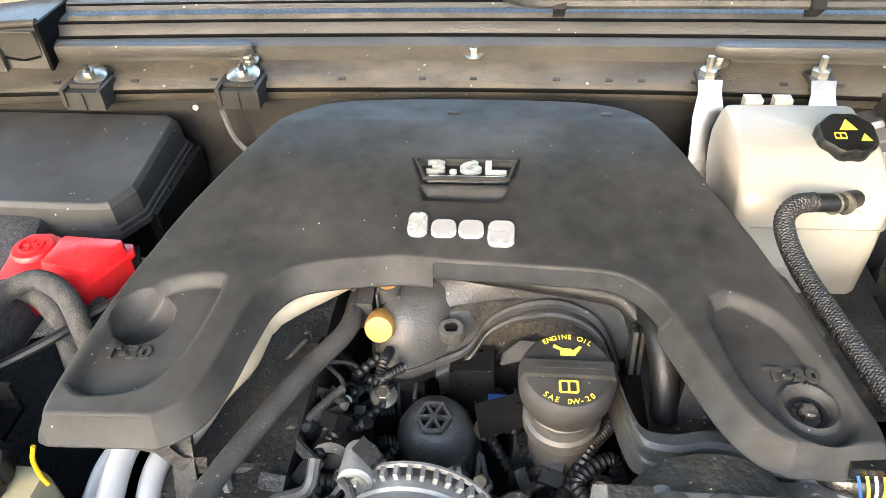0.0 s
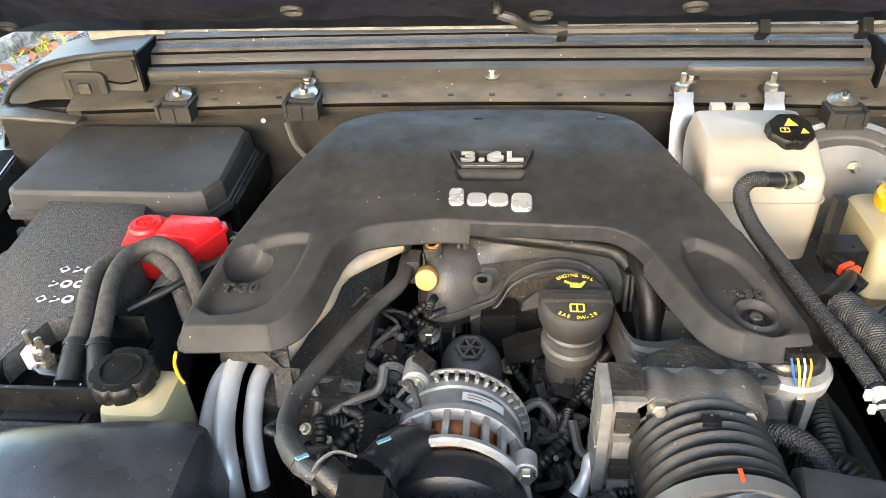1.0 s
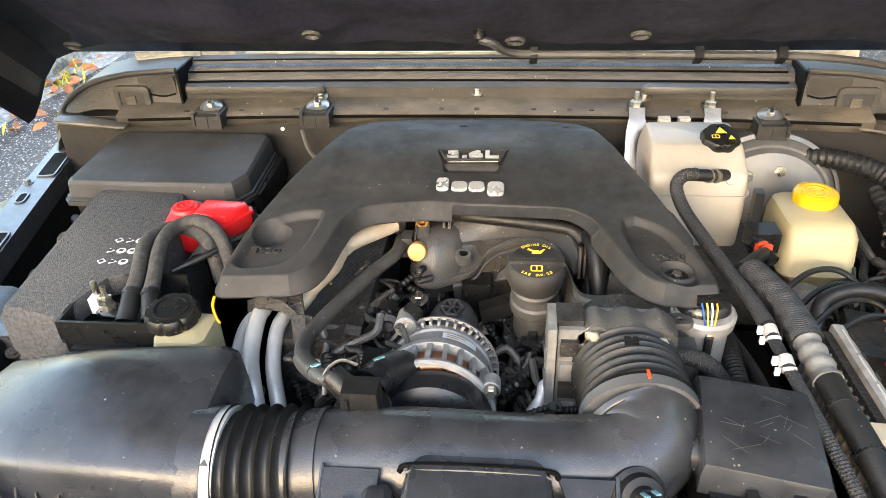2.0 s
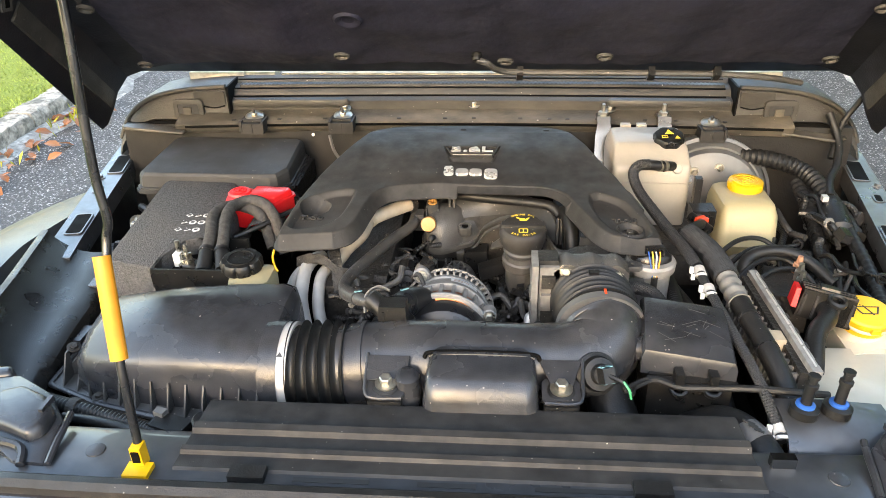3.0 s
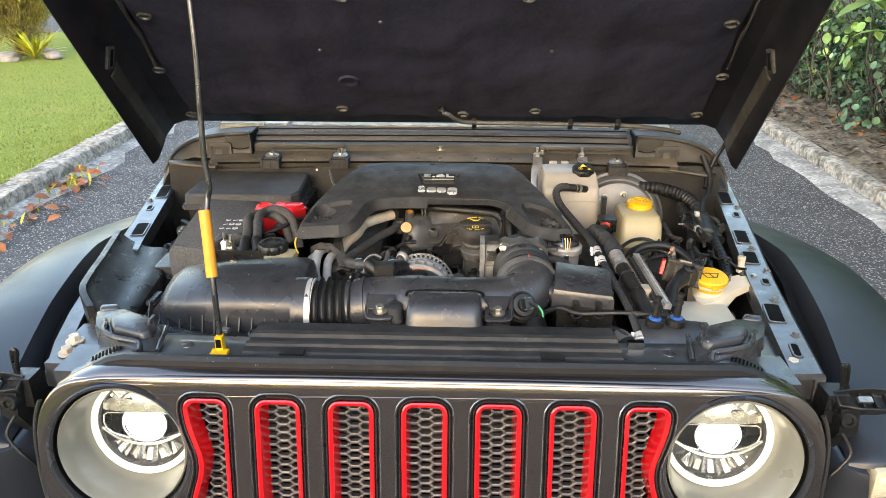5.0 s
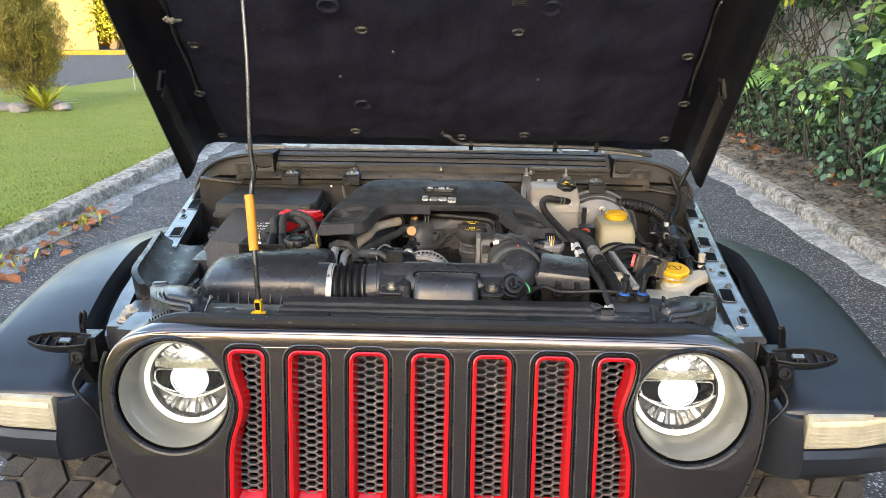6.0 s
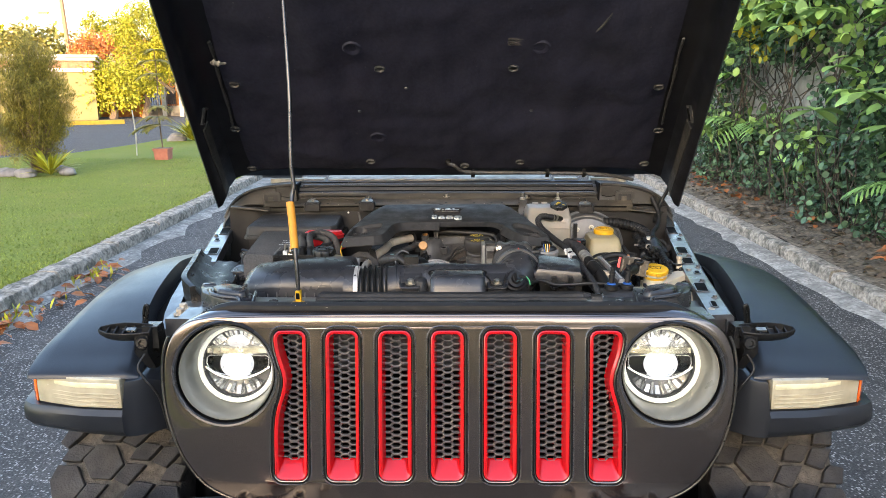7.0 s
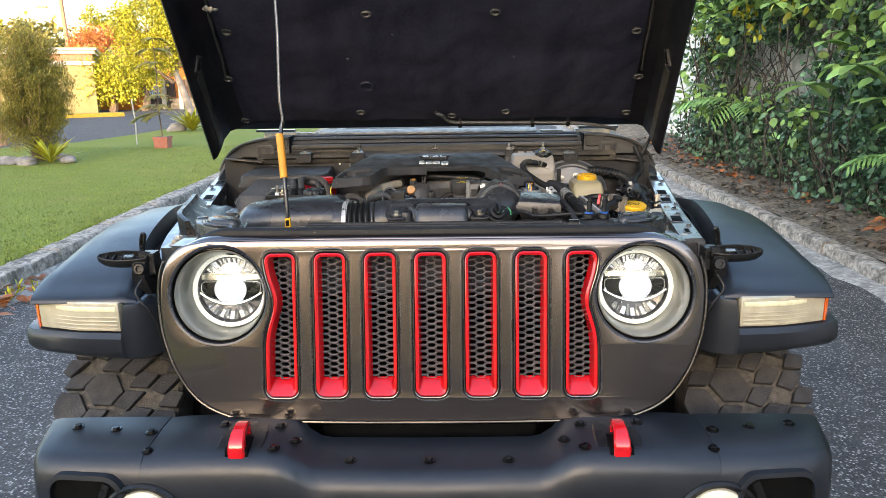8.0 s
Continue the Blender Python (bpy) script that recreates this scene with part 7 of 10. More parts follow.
co = np.array([(p.x, p.y) for p in spline([(x, y, 0) for x, y in CO], 32)])
ci = np.array([(p.x, p.y) for p in spline([(x, y, 0) for x, y in CI], 32)])
poly = np.vstack([co[::4], co[-1:], ci[::-1][::2], ci[:1]])


def edge_distance(P, poly):
    """How far each point lies from the outline."""
    A, C = poly, np.roll(poly, -1, axis=0)
    d = C - A
    t = np.clip(((P[:, None, :] - A) * d).sum(2) / ((d * d).sum(1) + 1e-12), 0, 1)
    q = A + t[..., None] * d
    return np.sqrt(((P[:, None, :] - q) ** 2).sum(2)).min(1)


def inside_soft(P, poly, soft):
    """1 inside the outline, 0 outside, over a soft edge."""
    x, y = P[:, 0], P[:, 1]
    c = np.zeros(len(P), bool)
    for (x1, y1), (x2, y2) in zip(poly, np.roll(poly, -1, axis=0)):
        if y1 != y2:
            c ^= ((y1 > y) != (y2 > y)) & (x < (x2 - x1) * (y - y1) / (y2 - y1) + x1)
    d = edge_distance(P, poly) * np.where(c, 1, -1)
    k = np.clip(d / soft * 0.5 + 0.5, 0, 1)
    return k * k * (3 - 2 * k)


def rounded(pts, n=5):
    return np.array([(p.x, p.y) for p in spline([(x, y, 0) for x, y in pts + pts[:1]], n)])


DISH_L = rounded([(-0.276, 0.520), (-0.274, 0.551), (-0.263, 0.590), (-0.237, 0.620), (-0.198, 0.627), (-0.188, 0.615), (-0.195, 0.556), (-0.207, 0.527), (-0.225, 0.513), (-0.260, 0.510)])
DISH_R = rounded([(0.196, 0.618), (0.214, 0.625), (0.245, 0.604), (0.262, 0.565), (0.274, 0.522), (0.268, 0.504), (0.250, 0.498), (0.228, 0.507), (0.206, 0.540), (0.194, 0.590)])
PLATE = np.array([(-0.049, 0.779), (0.048, 0.779), (0.040, 0.746), (-0.038, 0.746)])
GROOVE = np.array([(-0.038, 0.739), (0.038, 0.739), (0.034, 0.726), (-0.034, 0.726)])
nu, nv = len(co), 128
u = (np.arange(nv) / (nv - 1))
u = u * u * (3 - 2 * u) * 0.5 + u * 0.5
P = (co[:, None, :] * (1 - u[None, :, None]) + ci[:, None, :] * u[None, :, None]).reshape(-1, 2)
x, y = P[:, 0], P[:, 1]
ed = edge_distance(P, poly)
sl = np.clip((0.80 - y) / 0.15, 0, 1)
z = 1.241 - 0.0145 * sl * sl * (3 - 2 * sl) - 0.06 * np.clip(0.685 - y, 0, 1) - 0.15 * np.clip(y - 0.85, 0, 1) - 0.08 * np.clip(np.abs(x) - 0.20, 0, 1)
z -= 0.004 * np.exp(-((y - 0.655) / 0.014) ** 2) * np.clip(1 - np.abs(x) / 0.17, 0, 1)
k = np.clip(ed / 0.004, 0, 1)
z -= 0.003 * (1 - np.sqrt(np.clip(1 - (1 - k) ** 2, 0, 1)))
dl, dr = inside_soft(P, DISH_L, 0.0055), inside_soft(P, DISH_R, 0.0055)
z -= 0.010 * (dl + dr) - 0.009 * (dl * (1 - dl) + dr * (1 - dr))
z -= 0.017 * np.clip(1 - ((x + 0.247) ** 2 + (y - 0.588) ** 2) / 0.0250 ** 2, 0, 1) ** 0.75
z -= 0.006 * inside_soft(P, PLATE, 0.004) + 0.008 * inside_soft(P, GROOVE, 0.005)
z -= 0.008 * np.clip((0.0155 - np.sqrt((x - 0.248) ** 2 + (y - 0.532) ** 2)) / 0.003, 0, 1)
z += 0.0035 * np.clip(1 - np.abs(np.sqrt((x - 0.248) ** 2 + (y - 0.532) ** 2) - 0.0185) / 0.003, 0, 1)
z += 0.0012 * np.exp(-(((x - 0.201) / 0.014) ** 2 + ((y - 0.675) / 0.014) ** 2))
bm = B()
Z = z.reshape(nu, nv)
vs = [[bm.verts.new((P[i * nv + j][0], P[i * nv + j][1], Z[i, j])) for j in range(nv)] for i in range(nu)]
for i in range(nu - 1):
    for j in range(nv - 1):
        bm.faces.new((vs[i][j], vs[i][j + 1], vs[i + 1][j + 1], vs[i + 1][j]))
loop_ = [vs[i][0] for i in range(nu)] + [vs[-1][j] for j in range(1, nv)] + [vs[i][-1] for i in range(nu - 2, -1, -1)] + [vs[0][j] for j in range(nv - 2, 0, -1)]
cx, cy = 0.0, 0.66
prev = loop_
for dz, out in ((0.0015, 0.0012), (0.0175, 0.0085), (0.0195, 0.0105), (0.0215, 0.0100), (0.0205, -0.002)):
    cur = []
    for i, v in enumerate(loop_):
        a, b = loop_[i - 1].co, loop_[(i + 1) % len(loop_)].co
        tn = V((b.x - a.x, b.y - a.y, 0))
        nn = V((-tn.y, tn.x, 0)).normalized() if tn.length > 1e-6 else V((0, 0, 0))
        front = 1.0 if v.co.y < 0.60 or v.co.x < -0.02 else 0.45 if v.co.y < 0.66 else 0.8
        cur.append(bm.verts.new((v.co.x + nn.x * out, v.co.y + nn.y * out, v.co.z - dz * front)))
    for i in range(len(loop_)):
        j = (i + 1) % len(loop_)
        bm.faces.new((prev[i], prev[j], cur[j], cur[i]))
    prev = cur
bmesh.ops.recalc_face_normals(bm, faces=bm.faces)
cover = thing("engine_cover", (0, 0.66, 1.19), "dusty black arched plastic engine cover with silver badge", "engine cover")
part("shell", bm, M_COVER, cover, smooth=32)


def cover_z(px, py):
    i = int(np.argmin((P[:, 0] - px) ** 2 + (P[:, 1] - py) ** 2))
    return float(z[i])


bp = part("badge_plate", prism([(-0.045, 0.7755), (0.044, 0.7755), (0.0375, 0.7495), (-0.0355, 0.7495)], 1.2315, 1.2352, 0.001, 1), M_GLOSSP, cover, "recessed black plate")
part("plate_rim", flat_curve("p", [[(-0.049, 0.779), (0.048, 0.779), (0.040, 0.746), (-0.038, 0.746)], [(-0.0465, 0.777), (0.0455, 0.777), (0.0383, 0.748), (-0.0363, 0.748)]], 0.0012, 0.0004), M_COVER, bp).matrix_parent_inverse = Matrix.Translation((0, 0, 1.2405))
part("plate_letters", lettering("3.6L", 0.0225, 0.0022, pose(-0.001, 0.7655, 1.2395, 6, 0, 0), 0.0004, 0.074), M_SILVER, bp, "raised silver characters reading 3.6L")
part("plate_step", box(-0.034, 0.036, 0.7515, 0.7545, 1.2345, 1.2385, 0.001, 1), M_SILVER, bp)
part("groove_lip", box(-0.036, 0.037, 0.7375, 0.7400, 1.2355, 1.2385, 0.001, 1), M_COVER, cover)
# the maker's badge as plain rounded silver blocks of its size
for bx, bw, bz0, bz1 in ((-0.037, 0.017, -0.009, 0.016), (-0.0145, 0.022, -0.009, 0.008), (0.009, 0.022, -0.009, 0.008), (0.0345, 0.023, -0.017, 0.008)):
    bd = rrect(bw, bz1 - bz0, 0.0065, 5, bx, 0.686 + (bz0 + bz1) / 2)
    part("badge", loft([[(px, py, 1.2275 + (py - 0.686) * 0.17 + dz_) for px, py in (bd if k_ == 1 else [(bx + (px - bx) * k_, py) for px, py in bd])] for dz_, k_ in ((-0.002, 1), (0.004, 1), (0.0052, 0.93))]), M_SILVER, cover, "raised silver badge piece")
for tx, ty in ((-0.246, 0.553), (0.243, 0.557)):
    part("torx_mark", lettering("T-30", 0.0150, 0.0014, pose(tx, ty, cover_z(tx, ty) + 0.0018, 3, 0, 0), 0.0006, 0.038), M_COVER, cover, "raised moulded marking T-30")
part("cover_screw", bolt((0.248, 0.532, cover_z(0.248, 0.532) - 0.001), (0, -0.15, 1), 0.006, 0.009, 1.6), M_DARKM, cover, "dark cover screw")
part("screw_rim", lathe([(0.0135, -0.001), (0.0135, 0.0015), (0.0110, 0.0015), (0.0105, -0.003)], 28, aim((0.248, 0.532, cover_z(0.248, 0.532) + 0.001), (0, -0.08, 1)), None, False), M_GLOSSP, cover)
for tx in (-0.020, 0.137):
    part("cover_tab", prism([(-0.006, 0), (0.006, 0), (0.004, 0.006), (-0.004, 0.006)], 0, 0.003, 0.001, 1, pose(tx, 0.868, cover_z(tx, 0.868) - 0.001)), M_RUBBER, cover)

# ---------- oil filler, filter, dipstick, hoses round the engine ----------
OC = (0.088, 0.570, 1.182)
oil = thing("oil_filler", (0.088, 0.590, 1.0), "black oil filler cap with yellow lettering on a ribbed neck", "oil cap")
part("neck", lathe([(0.0285, -0.175), (0.0285, -0.078), (0.0335, -0.074), (0.0345, -0.070), (0.0345, -0.058), (0.0315, -0.055), (0.0310, -0.045), (0.0325, -0.043), (0.0325, -0.037), (0.030, -0.034), (0.030, -0.024)], 40, aim(OC, (0, -0.12, 1)) @ Matrix.Scale(0.92, 4)), M_MANI, oil, "ribbed black neck")
part("neck_boss", box(0.045, 0.118, 0.575, 0.65, 0.99, 1.075, 0.014, 3, 0.86), M_DARKM, oil)
CM = aim(OC, (0, -0.12, 1)) @ Matrix.Scale(0.92, 4)
cap = part("cap", lathe([(0.0300, -0.030), (0.0365, -0.027), (0.0395, -0.018), (0.0405, -0.008), (0.0405, 0.0), (0.0385, 0.006), (0.0350, 0.0090), (0.001, 0.010)], 64, CM), M_COVER, oil, "smooth black domed cap")
part("grip_bar", box(-0.0395, 0.0395, -0.0085, 0.0065, 0.006, 0.0140, 0.004, 3, 0.92, CM), M_COVER, cap)
for i in range(26):
    part("grip_tooth", box(-0.0009, 0.0009, -0.0015, 0.0015, 0.0128, 0.0146, 0.0003, 1, 1, CM @ pose(-0.026 + 0.0021 * i, -0.0005, 0)), M_COVER, cap)
# frame at the cap has x to the left; turn it to face the walker
face = CM @ pose(0, 0, 0.0108, 0, 0, 180)
sgn = 1 if (face.to_3x3() @ V((1, 0, 0))).x > 0 else -1
if sgn < 0:
    face = face @ pose(0, 0, 0, 0, 0, 180)
for i, ch in enumerate("ENGINE OIL"):
    a = radians(36 - 72 * i / 9)
    part("cap_letter", lettering(ch, 0.0066, 0.0002, face @ pose(0.0315 * math.sin(-a), 0.0315 * math.cos(a), 0, 0, 0, math.degrees(a))), M_YELINK, cap, smooth=0)
for i, ch in enumerate("SAE 0W-20"):
    a = radians(-36 + 72 * i / 8)
    part("cap_letter", lettering(ch, 0.0066, 0.0002, face @ pose(0.0315 * math.sin(a), -0.0315 * math.cos(a), 0, 0, 0, math.degrees(a))), M_YELINK, cap, smooth=0)
part("oil_can_symbol", prism([(-0.012, 0.003), (-0.006, 0), (-0.006, -0.005), (0.006, -0.005), (0.012, 0.004), (0.010, 0.005), (0.004, 0.0), (0.003, 0.002), (-0.004, 0.002), (-0.011, 0.006)], 0, 0.0003, 0, 1, face @ pose(0, 0.0175, 0)), M_YELINK, cap, "yellow oil can symbol", smooth=0)
part("book_symbol", flat_curve("b", [rrect(0.016, 0.012, 0.002, 2), rrect(0.0052, 0.009, 0.001, 2, -0.0035), rrect(0.0052, 0.009, 0.001, 2, 0.0035)], 0.0002), M_YELINK, cap, "yellow handbook symbol", smooth=0).matrix_parent_inverse = face @ pose(0, -0.0175, 0)

filt = thing("oil_filter_housing", (-0.018, 0.55, 1.0), "black dome oil filter housing with hexagon top", "oil filter")
FM = aim((-0.0195, 0.592, 1.080), (0, -0.22, 1))
part("dome", lathe([(0.033, -0.10), (0.0335, -0.025), (0.0345, -0.022), (0.0345, -0.010), (0.0325, -0.004), (0.0275, 0.008), (0.020, 0.0145), (0.0165, 0.016)], 40, FM), M_MANI, filt, "black dome")
hexa = part("hex_top", lathe([(0.0165, 0.013), (0.0165, 0.0225), (0.0155, 0.0235), (0.0130, 0.0235), (0.0120, 0.016), (0.001, 0.016)], 6, FM), M_MANI, filt)
part("hex_well", lathe([(0.0118, 0.0164), (0.001, 0.0166)], 6, FM, None, False), M_VOID, filt)
for i in range(3):
    part("spoke", box(-0.0128, 0.0128, -0.0013, 0.0013, 0.0155, 0.0232, 0.0004, 1, 1, FM @ pose(0, 0, 0, 0, 0, 60 * i)), M_MANI, filt)
part("hex_hub", lathe([(0.0032, 0.015), (0.0032, 0.0235), (0.001, 0.0235)], 12, FM), M_MANI, filt)
for i in range(9):
    a = 2 * math.pi * i / 9
    part("flute", box(-0.0012, 0.0012, -0.0015, 0.0015, -0.055, -0.012, 0.0006, 1, 1, FM @ pose(0.0345 * math.cos(a), 0.0345 * math.sin(a), 0, 0, 0, math.degrees(a))), M_MANI, filt)
part("collar", lathe([(0.040, -0.10), (0.041, -0.05), (0.038, -0.044), (0.034, -0.042)], 36, FM), M_DARKM, filt)

dip = thing("yellow_port_cap", (-0.07, 0.635, 1.13), "round amber-yellow plastic cap on a port", "cap")
part("cap", lathe([(0.0128, 0), (0.0134, 0.003), (0.0134, 0.017), (0.0120, 0.0205), (0.001, 0.0215)], 24, aim((-0.070, 0.655, 1.147), (0, -1, 0.42))), M_PORT, dip)
part("port_neck", lathe([(0.011, -0.03), (0.011, 0.002), (0.001, 0.002)], 16, aim((-0.070, 0.655, 1.147), (0, -1, 0.42))), M_RUBBER, dip)


M_CYAN = mat("pale_blue_paint_mark", (0.14, 0.27, 0.29), 0.6)


def hose(name, pts, r, material, label, cat="hose", seg=10, rib=0.0):
    bm = ribs(pts, r, rib, r * 0.13, seg) if rib else tube(pts, r, seg, 8)
    return solo(name, bm, material, label, cat)


hose("vent_hose", [(-0.038, 0.700, 1.180), (-0.020, 0.690, 1.186), (0.000, 0.681, 1.187), (0.054, 0.672, 1.186), (0.109, 0.664, 1.184), (0.137, 0.658, 1.181), (0.152, 0.645, 1.172)], 0.0088, M_RUBBER, "thin black vent hose lying across the manifold")
hose("bent_hose", [(0.154, 0.655, 1.170), (0.160, 0.640, 1.180), (0.163, 0.620, 1.180), (0.166, 0.602, 1.168), (0.168, 0.586, 1.148), (0.169, 0.574, 1.120), (0.169, 0.572, 1.09)], 0.0115, M_RUBBER, "bent black hose dropping beside the oil filler")
ch = thing("coolant_hose", (-0.13, 0.45, 1.1), "angled black coolant hose across the engine front", "hose")
part("hose", tube([(-0.092, 0.715, 1.130), (-0.098, 0.690, 1.142), (-0.099, 0.640, 1.150), (-0.123, 0.592, 1.151), (-0.145, 0.541, 1.152), (-0.165, 0.490, 1.153), (-0.174, 0.452, 1.156), (-0.172, 0.420, 1.162), (-0.156, 0.382, 1.174), (-0.134, 0.357, 1.183), (-0.114, 0.348, 1.184)], 0.0090, 16, 8), M_MANI, ch)
part("elbow_sleeve", tube([(-0.166, 0.400, 1.168), (-0.154, 0.380, 1.175), (-0.141, 0.364, 1.181)], 0.0104, 16, 5), M_MANI, ch, "taped sleeve at the bend")
part("paint_mark", box(-0.005, 0.005, -0.0022, 0.0022, 0, 0.0014, 0.0005, 1, 1, pose(-0.139, 0.361, 1.1935, -18, 10, 40)), M_CYAN, ch, "pale blue paint mark")
xp = thing("crossover_pipe", (-0.16, 0.6, 1.1), "pale tan dusty heat-stained pipe under the cover", "pipe")
part("pipe", tube([(-0.212, 0.530, 1.136), (-0.203, 0.548, 1.142), (-0.196, 0.566, 1.147), (-0.179, 0.594, 1.154), (-0.175, 0.618, 1.157), (-0.170, 0.638, 1.160), (-0.151, 0.656, 1.163), (-0.126, 0.676, 1.165), (-0.100, 0.700, 1.165)], 0.0118, 16, 8), M_TANPIPE, xp)
part("joint_ring", tube([(-0.1715, 0.634, 1.1595), (-0.1675, 0.641, 1.1608)], 0.0127, 18, 2), M_TANPIPE, xp)
part("end_flange", tube([(-0.108, 0.692, 1.165), (-0.102, 0.698, 1.165)], 0.0150, 16, 2), M_DARKM, xp)
ac = thing("aircon_pipes", (-0.22, 0.45, 1.0), "three dull bare aluminium pipes bending over the engine", "pipe")
for a, rr in ((((-0.238, 0.560, 1.132), (-0.246, 0.540, 1.139), (-0.252, 0.515, 1.139), (-0.252, 0.488, 1.134), (-0.247, 0.447, 1.120), (-0.234, 0.410, 1.096), (-0.226, 0.392, 1.05), (-0.224, 0.388, 0.95)), 0.0102),
              (((-0.256, 0.540, 1.125), (-0.266, 0.520, 1.125), (-0.271, 0.495, 1.120), (-0.267, 0.450, 1.108), (-0.252, 0.412, 1.086), (-0.244, 0.396, 1.04), (-0.243, 0.392, 0.95)), 0.0092),
              (((-0.214, 0.545, 1.126), (-0.224, 0.530, 1.127), (-0.229, 0.512, 1.125), (-0.229, 0.490, 1.120), (-0.224, 0.454, 1.105), (-0.212, 0.420, 1.083), (-0.205, 0.404, 1.05), (-0.203, 0.400, 0.98)), 0.0094)):
    part("pipe", tube(a, rr, 16, 8), M_PIPE, ac)
part("pipe_bracket", loft([[(x, y, zz), (x, y + 0.005, zz + 0.012), (x, y + 0.004, zz + 0.016), (x, y - 0.002, zz + 0.003)] for x, y, zz in ((-0.27, 0.52, 1.135), (-0.245, 0.508, 1.150), (-0.22, 0.505, 1.148), (-0.20, 0.50, 1.130), (-0.185, 0.505, 1.125))]), M_DARKM, ac)
part("hose_collar", tube([(-0.210, 0.416, 1.078), (-0.205, 0.404, 1.05)], 0.0118, 14, 2), M_RUBBER, ac, "black hose collar")
part("union_plate", prism([(-0.212, 0.512), (-0.178, 0.535), (-0.168, 0.520), (-0.205, 0.492)], 1.118, 1.123, 0.001, 1), M_GALV, ac, "bright union plate")
part("support_strap", loft([[(x - 0.009, y, zz), (x + 0.009, y, zz), (x + 0.009, y + 0.003, zz - 0.004), (x - 0.009, y + 0.003, zz - 0.004)] for x, y, zz in ((-0.214, 0.545, 1.165), (-0.207, 0.520, 1.158), (-0.200, 0.498, 1.135), (-0.195, 0.480, 1.115))]), M_DARKM, ac, "dark steel strap")
part("pipe_bolt", bolt((-0.207, 0.512, 1.108), (0, -0.4, 1), 0.0085, 0.011), M_ZINC, ac, "zinc bolt")

alt = thing("alternator", (-0.02, 0.44, 1.03), "silver cast alternator with slotted housing and copper windings", "alternator")
AM = aim((-0.028, 0.402, 1.090), (0, -1, 0.20)) @ Matrix.Diagonal((1, 1, 0.90, 1))
part("housing", lathe([(0.045, -0.125), (0.060, -0.118), (0.0655, -0.104), (0.0665, -0.100), (0.0665, -0.090), (0.0640, -0.088), (0.0655, -0.070), (0.0680, -0.054), (0.0712, -0.052), (0.0718, -0.042), (0.0700, -0.040), (0.058, -0.039)], 64, AM), M_ALU, alt, "smooth cast body")
part("winding", lathe([(0.0595, -0.040), (0.0620, -0.036), (0.0620, 0.000), (0.055, 0.003)], 40, AM, lambda a: 1 + 0.012 * math.cos(40 * a)), M_COPPER, alt, "copper windings inside the slots")
part("slot_backing", lathe([(0.056, -0.040), (0.056, 0.006), (0.001, 0.006)], 40, AM), M_VOID, alt)
part("front_ring", lathe([(0.0690, -0.002), (0.0722, -0.001), (0.0728, 0.005), (0.0705, 0.008), (0.0655, 0.0075), (0.0650, 0.000)], 64, AM), M_ALU, alt)
for i in range(24):
    a = radians(15 * i + 4)
    w_ = 0.0028 if 15 < math.degrees(a) < 165 else 0.0090
    part("slot_bar", box(-w_, w_, -0.004, 0.0025, -0.043, 0.003, 0.0012, 1, 1, AM @ pose(0.0685 * math.cos(a), 0.0685 * math.sin(a), 0.0, 0, 0, math.degrees(a) - 90)), M_ALU, alt)
for i in range(15):
    a = radians(8 + 8.2 * i)
    part("comb_tooth", box(-0.0017, 0.0017, -0.003, 0.0075, -0.108, -0.097, 0.0008, 1, 1, AM @ pose(0.0650 * math.cos(a), 0.0650 * math.sin(a), 0.0, 0, 0, math.degrees(a) - 90)), M_ALU, alt)
part("comb_rail", lathe([(0.0700, -0.1115), (0.0735, -0.1110), (0.0735, -0.1080), (0.0700, -0.1075)], 64, AM, None, False), M_ALU, alt)
for a, z0, z1, rr in ((122, -0.128, -0.092, 0.0135), (140, -0.016, 0.008, 0.0105), (30, -0.016, 0.008, 0.0105), (262, -0.016, 0.008, 0.0105)):
    q = AM @ pose(0.0760 * math.cos(radians(a)), 0.0760 * math.sin(radians(a)), 0)
    part("lug", lathe([(rr, z0), (rr, z1 - 0.002), (rr - 0.002, z1), (0.001, z1)], 18, q), M_ALU, alt)
    part("lug_web", box(-rr * 0.9, rr * 0.9, -0.016, 0.002, z0, z1 - 0.006, 0.002, 1, 1, q @ pose(0, 0, 0, 0, 0, a - 90)), M_ALU, alt)
    part("lug_bolt", bolt(q @ V((0, 0, z1)), (0, -1, 0.20), 0.0065, 0.007, 1.4), M_ZINC, alt)
part("pulley_cover", lathe([(0.0650, 0.004), (0.0690, 0.009), (0.0690, 0.024), (0.0640, 0.040), (0.0490, 0.050), (0.001, 0.055)], 48, AM @ pose(0.002, -0.006, 0)), M_GLOSSP, alt, "smooth black pulley cover")
lbl = part("label_strip", loft([[(0.0685 * math.cos(a), 0.0685 * math.sin(a), zz) for a in [radians(84 - 4 * k) for k in range(10)]] for zz in (-0.076, -0.062)], cap=False, closed=False), M_WHITEINK, alt, "white paper label with grey bars")
lbl.data.transform(AM @ pose(0, 0, 0))
for k in range(2):
    lb2 = part("label_bars", loft([[(0.0690 * math.cos(a), 0.0690 * math.sin(a), zz) for a in [radians(80 - 4 * j) for j in range(6 - 2 * k)]] for zz in (-0.072 + 0.005 * k, -0.070 + 0.005 * k)], cap=False, closed=False), M_BRICKC, lbl)
    lb2.data.transform(AM)

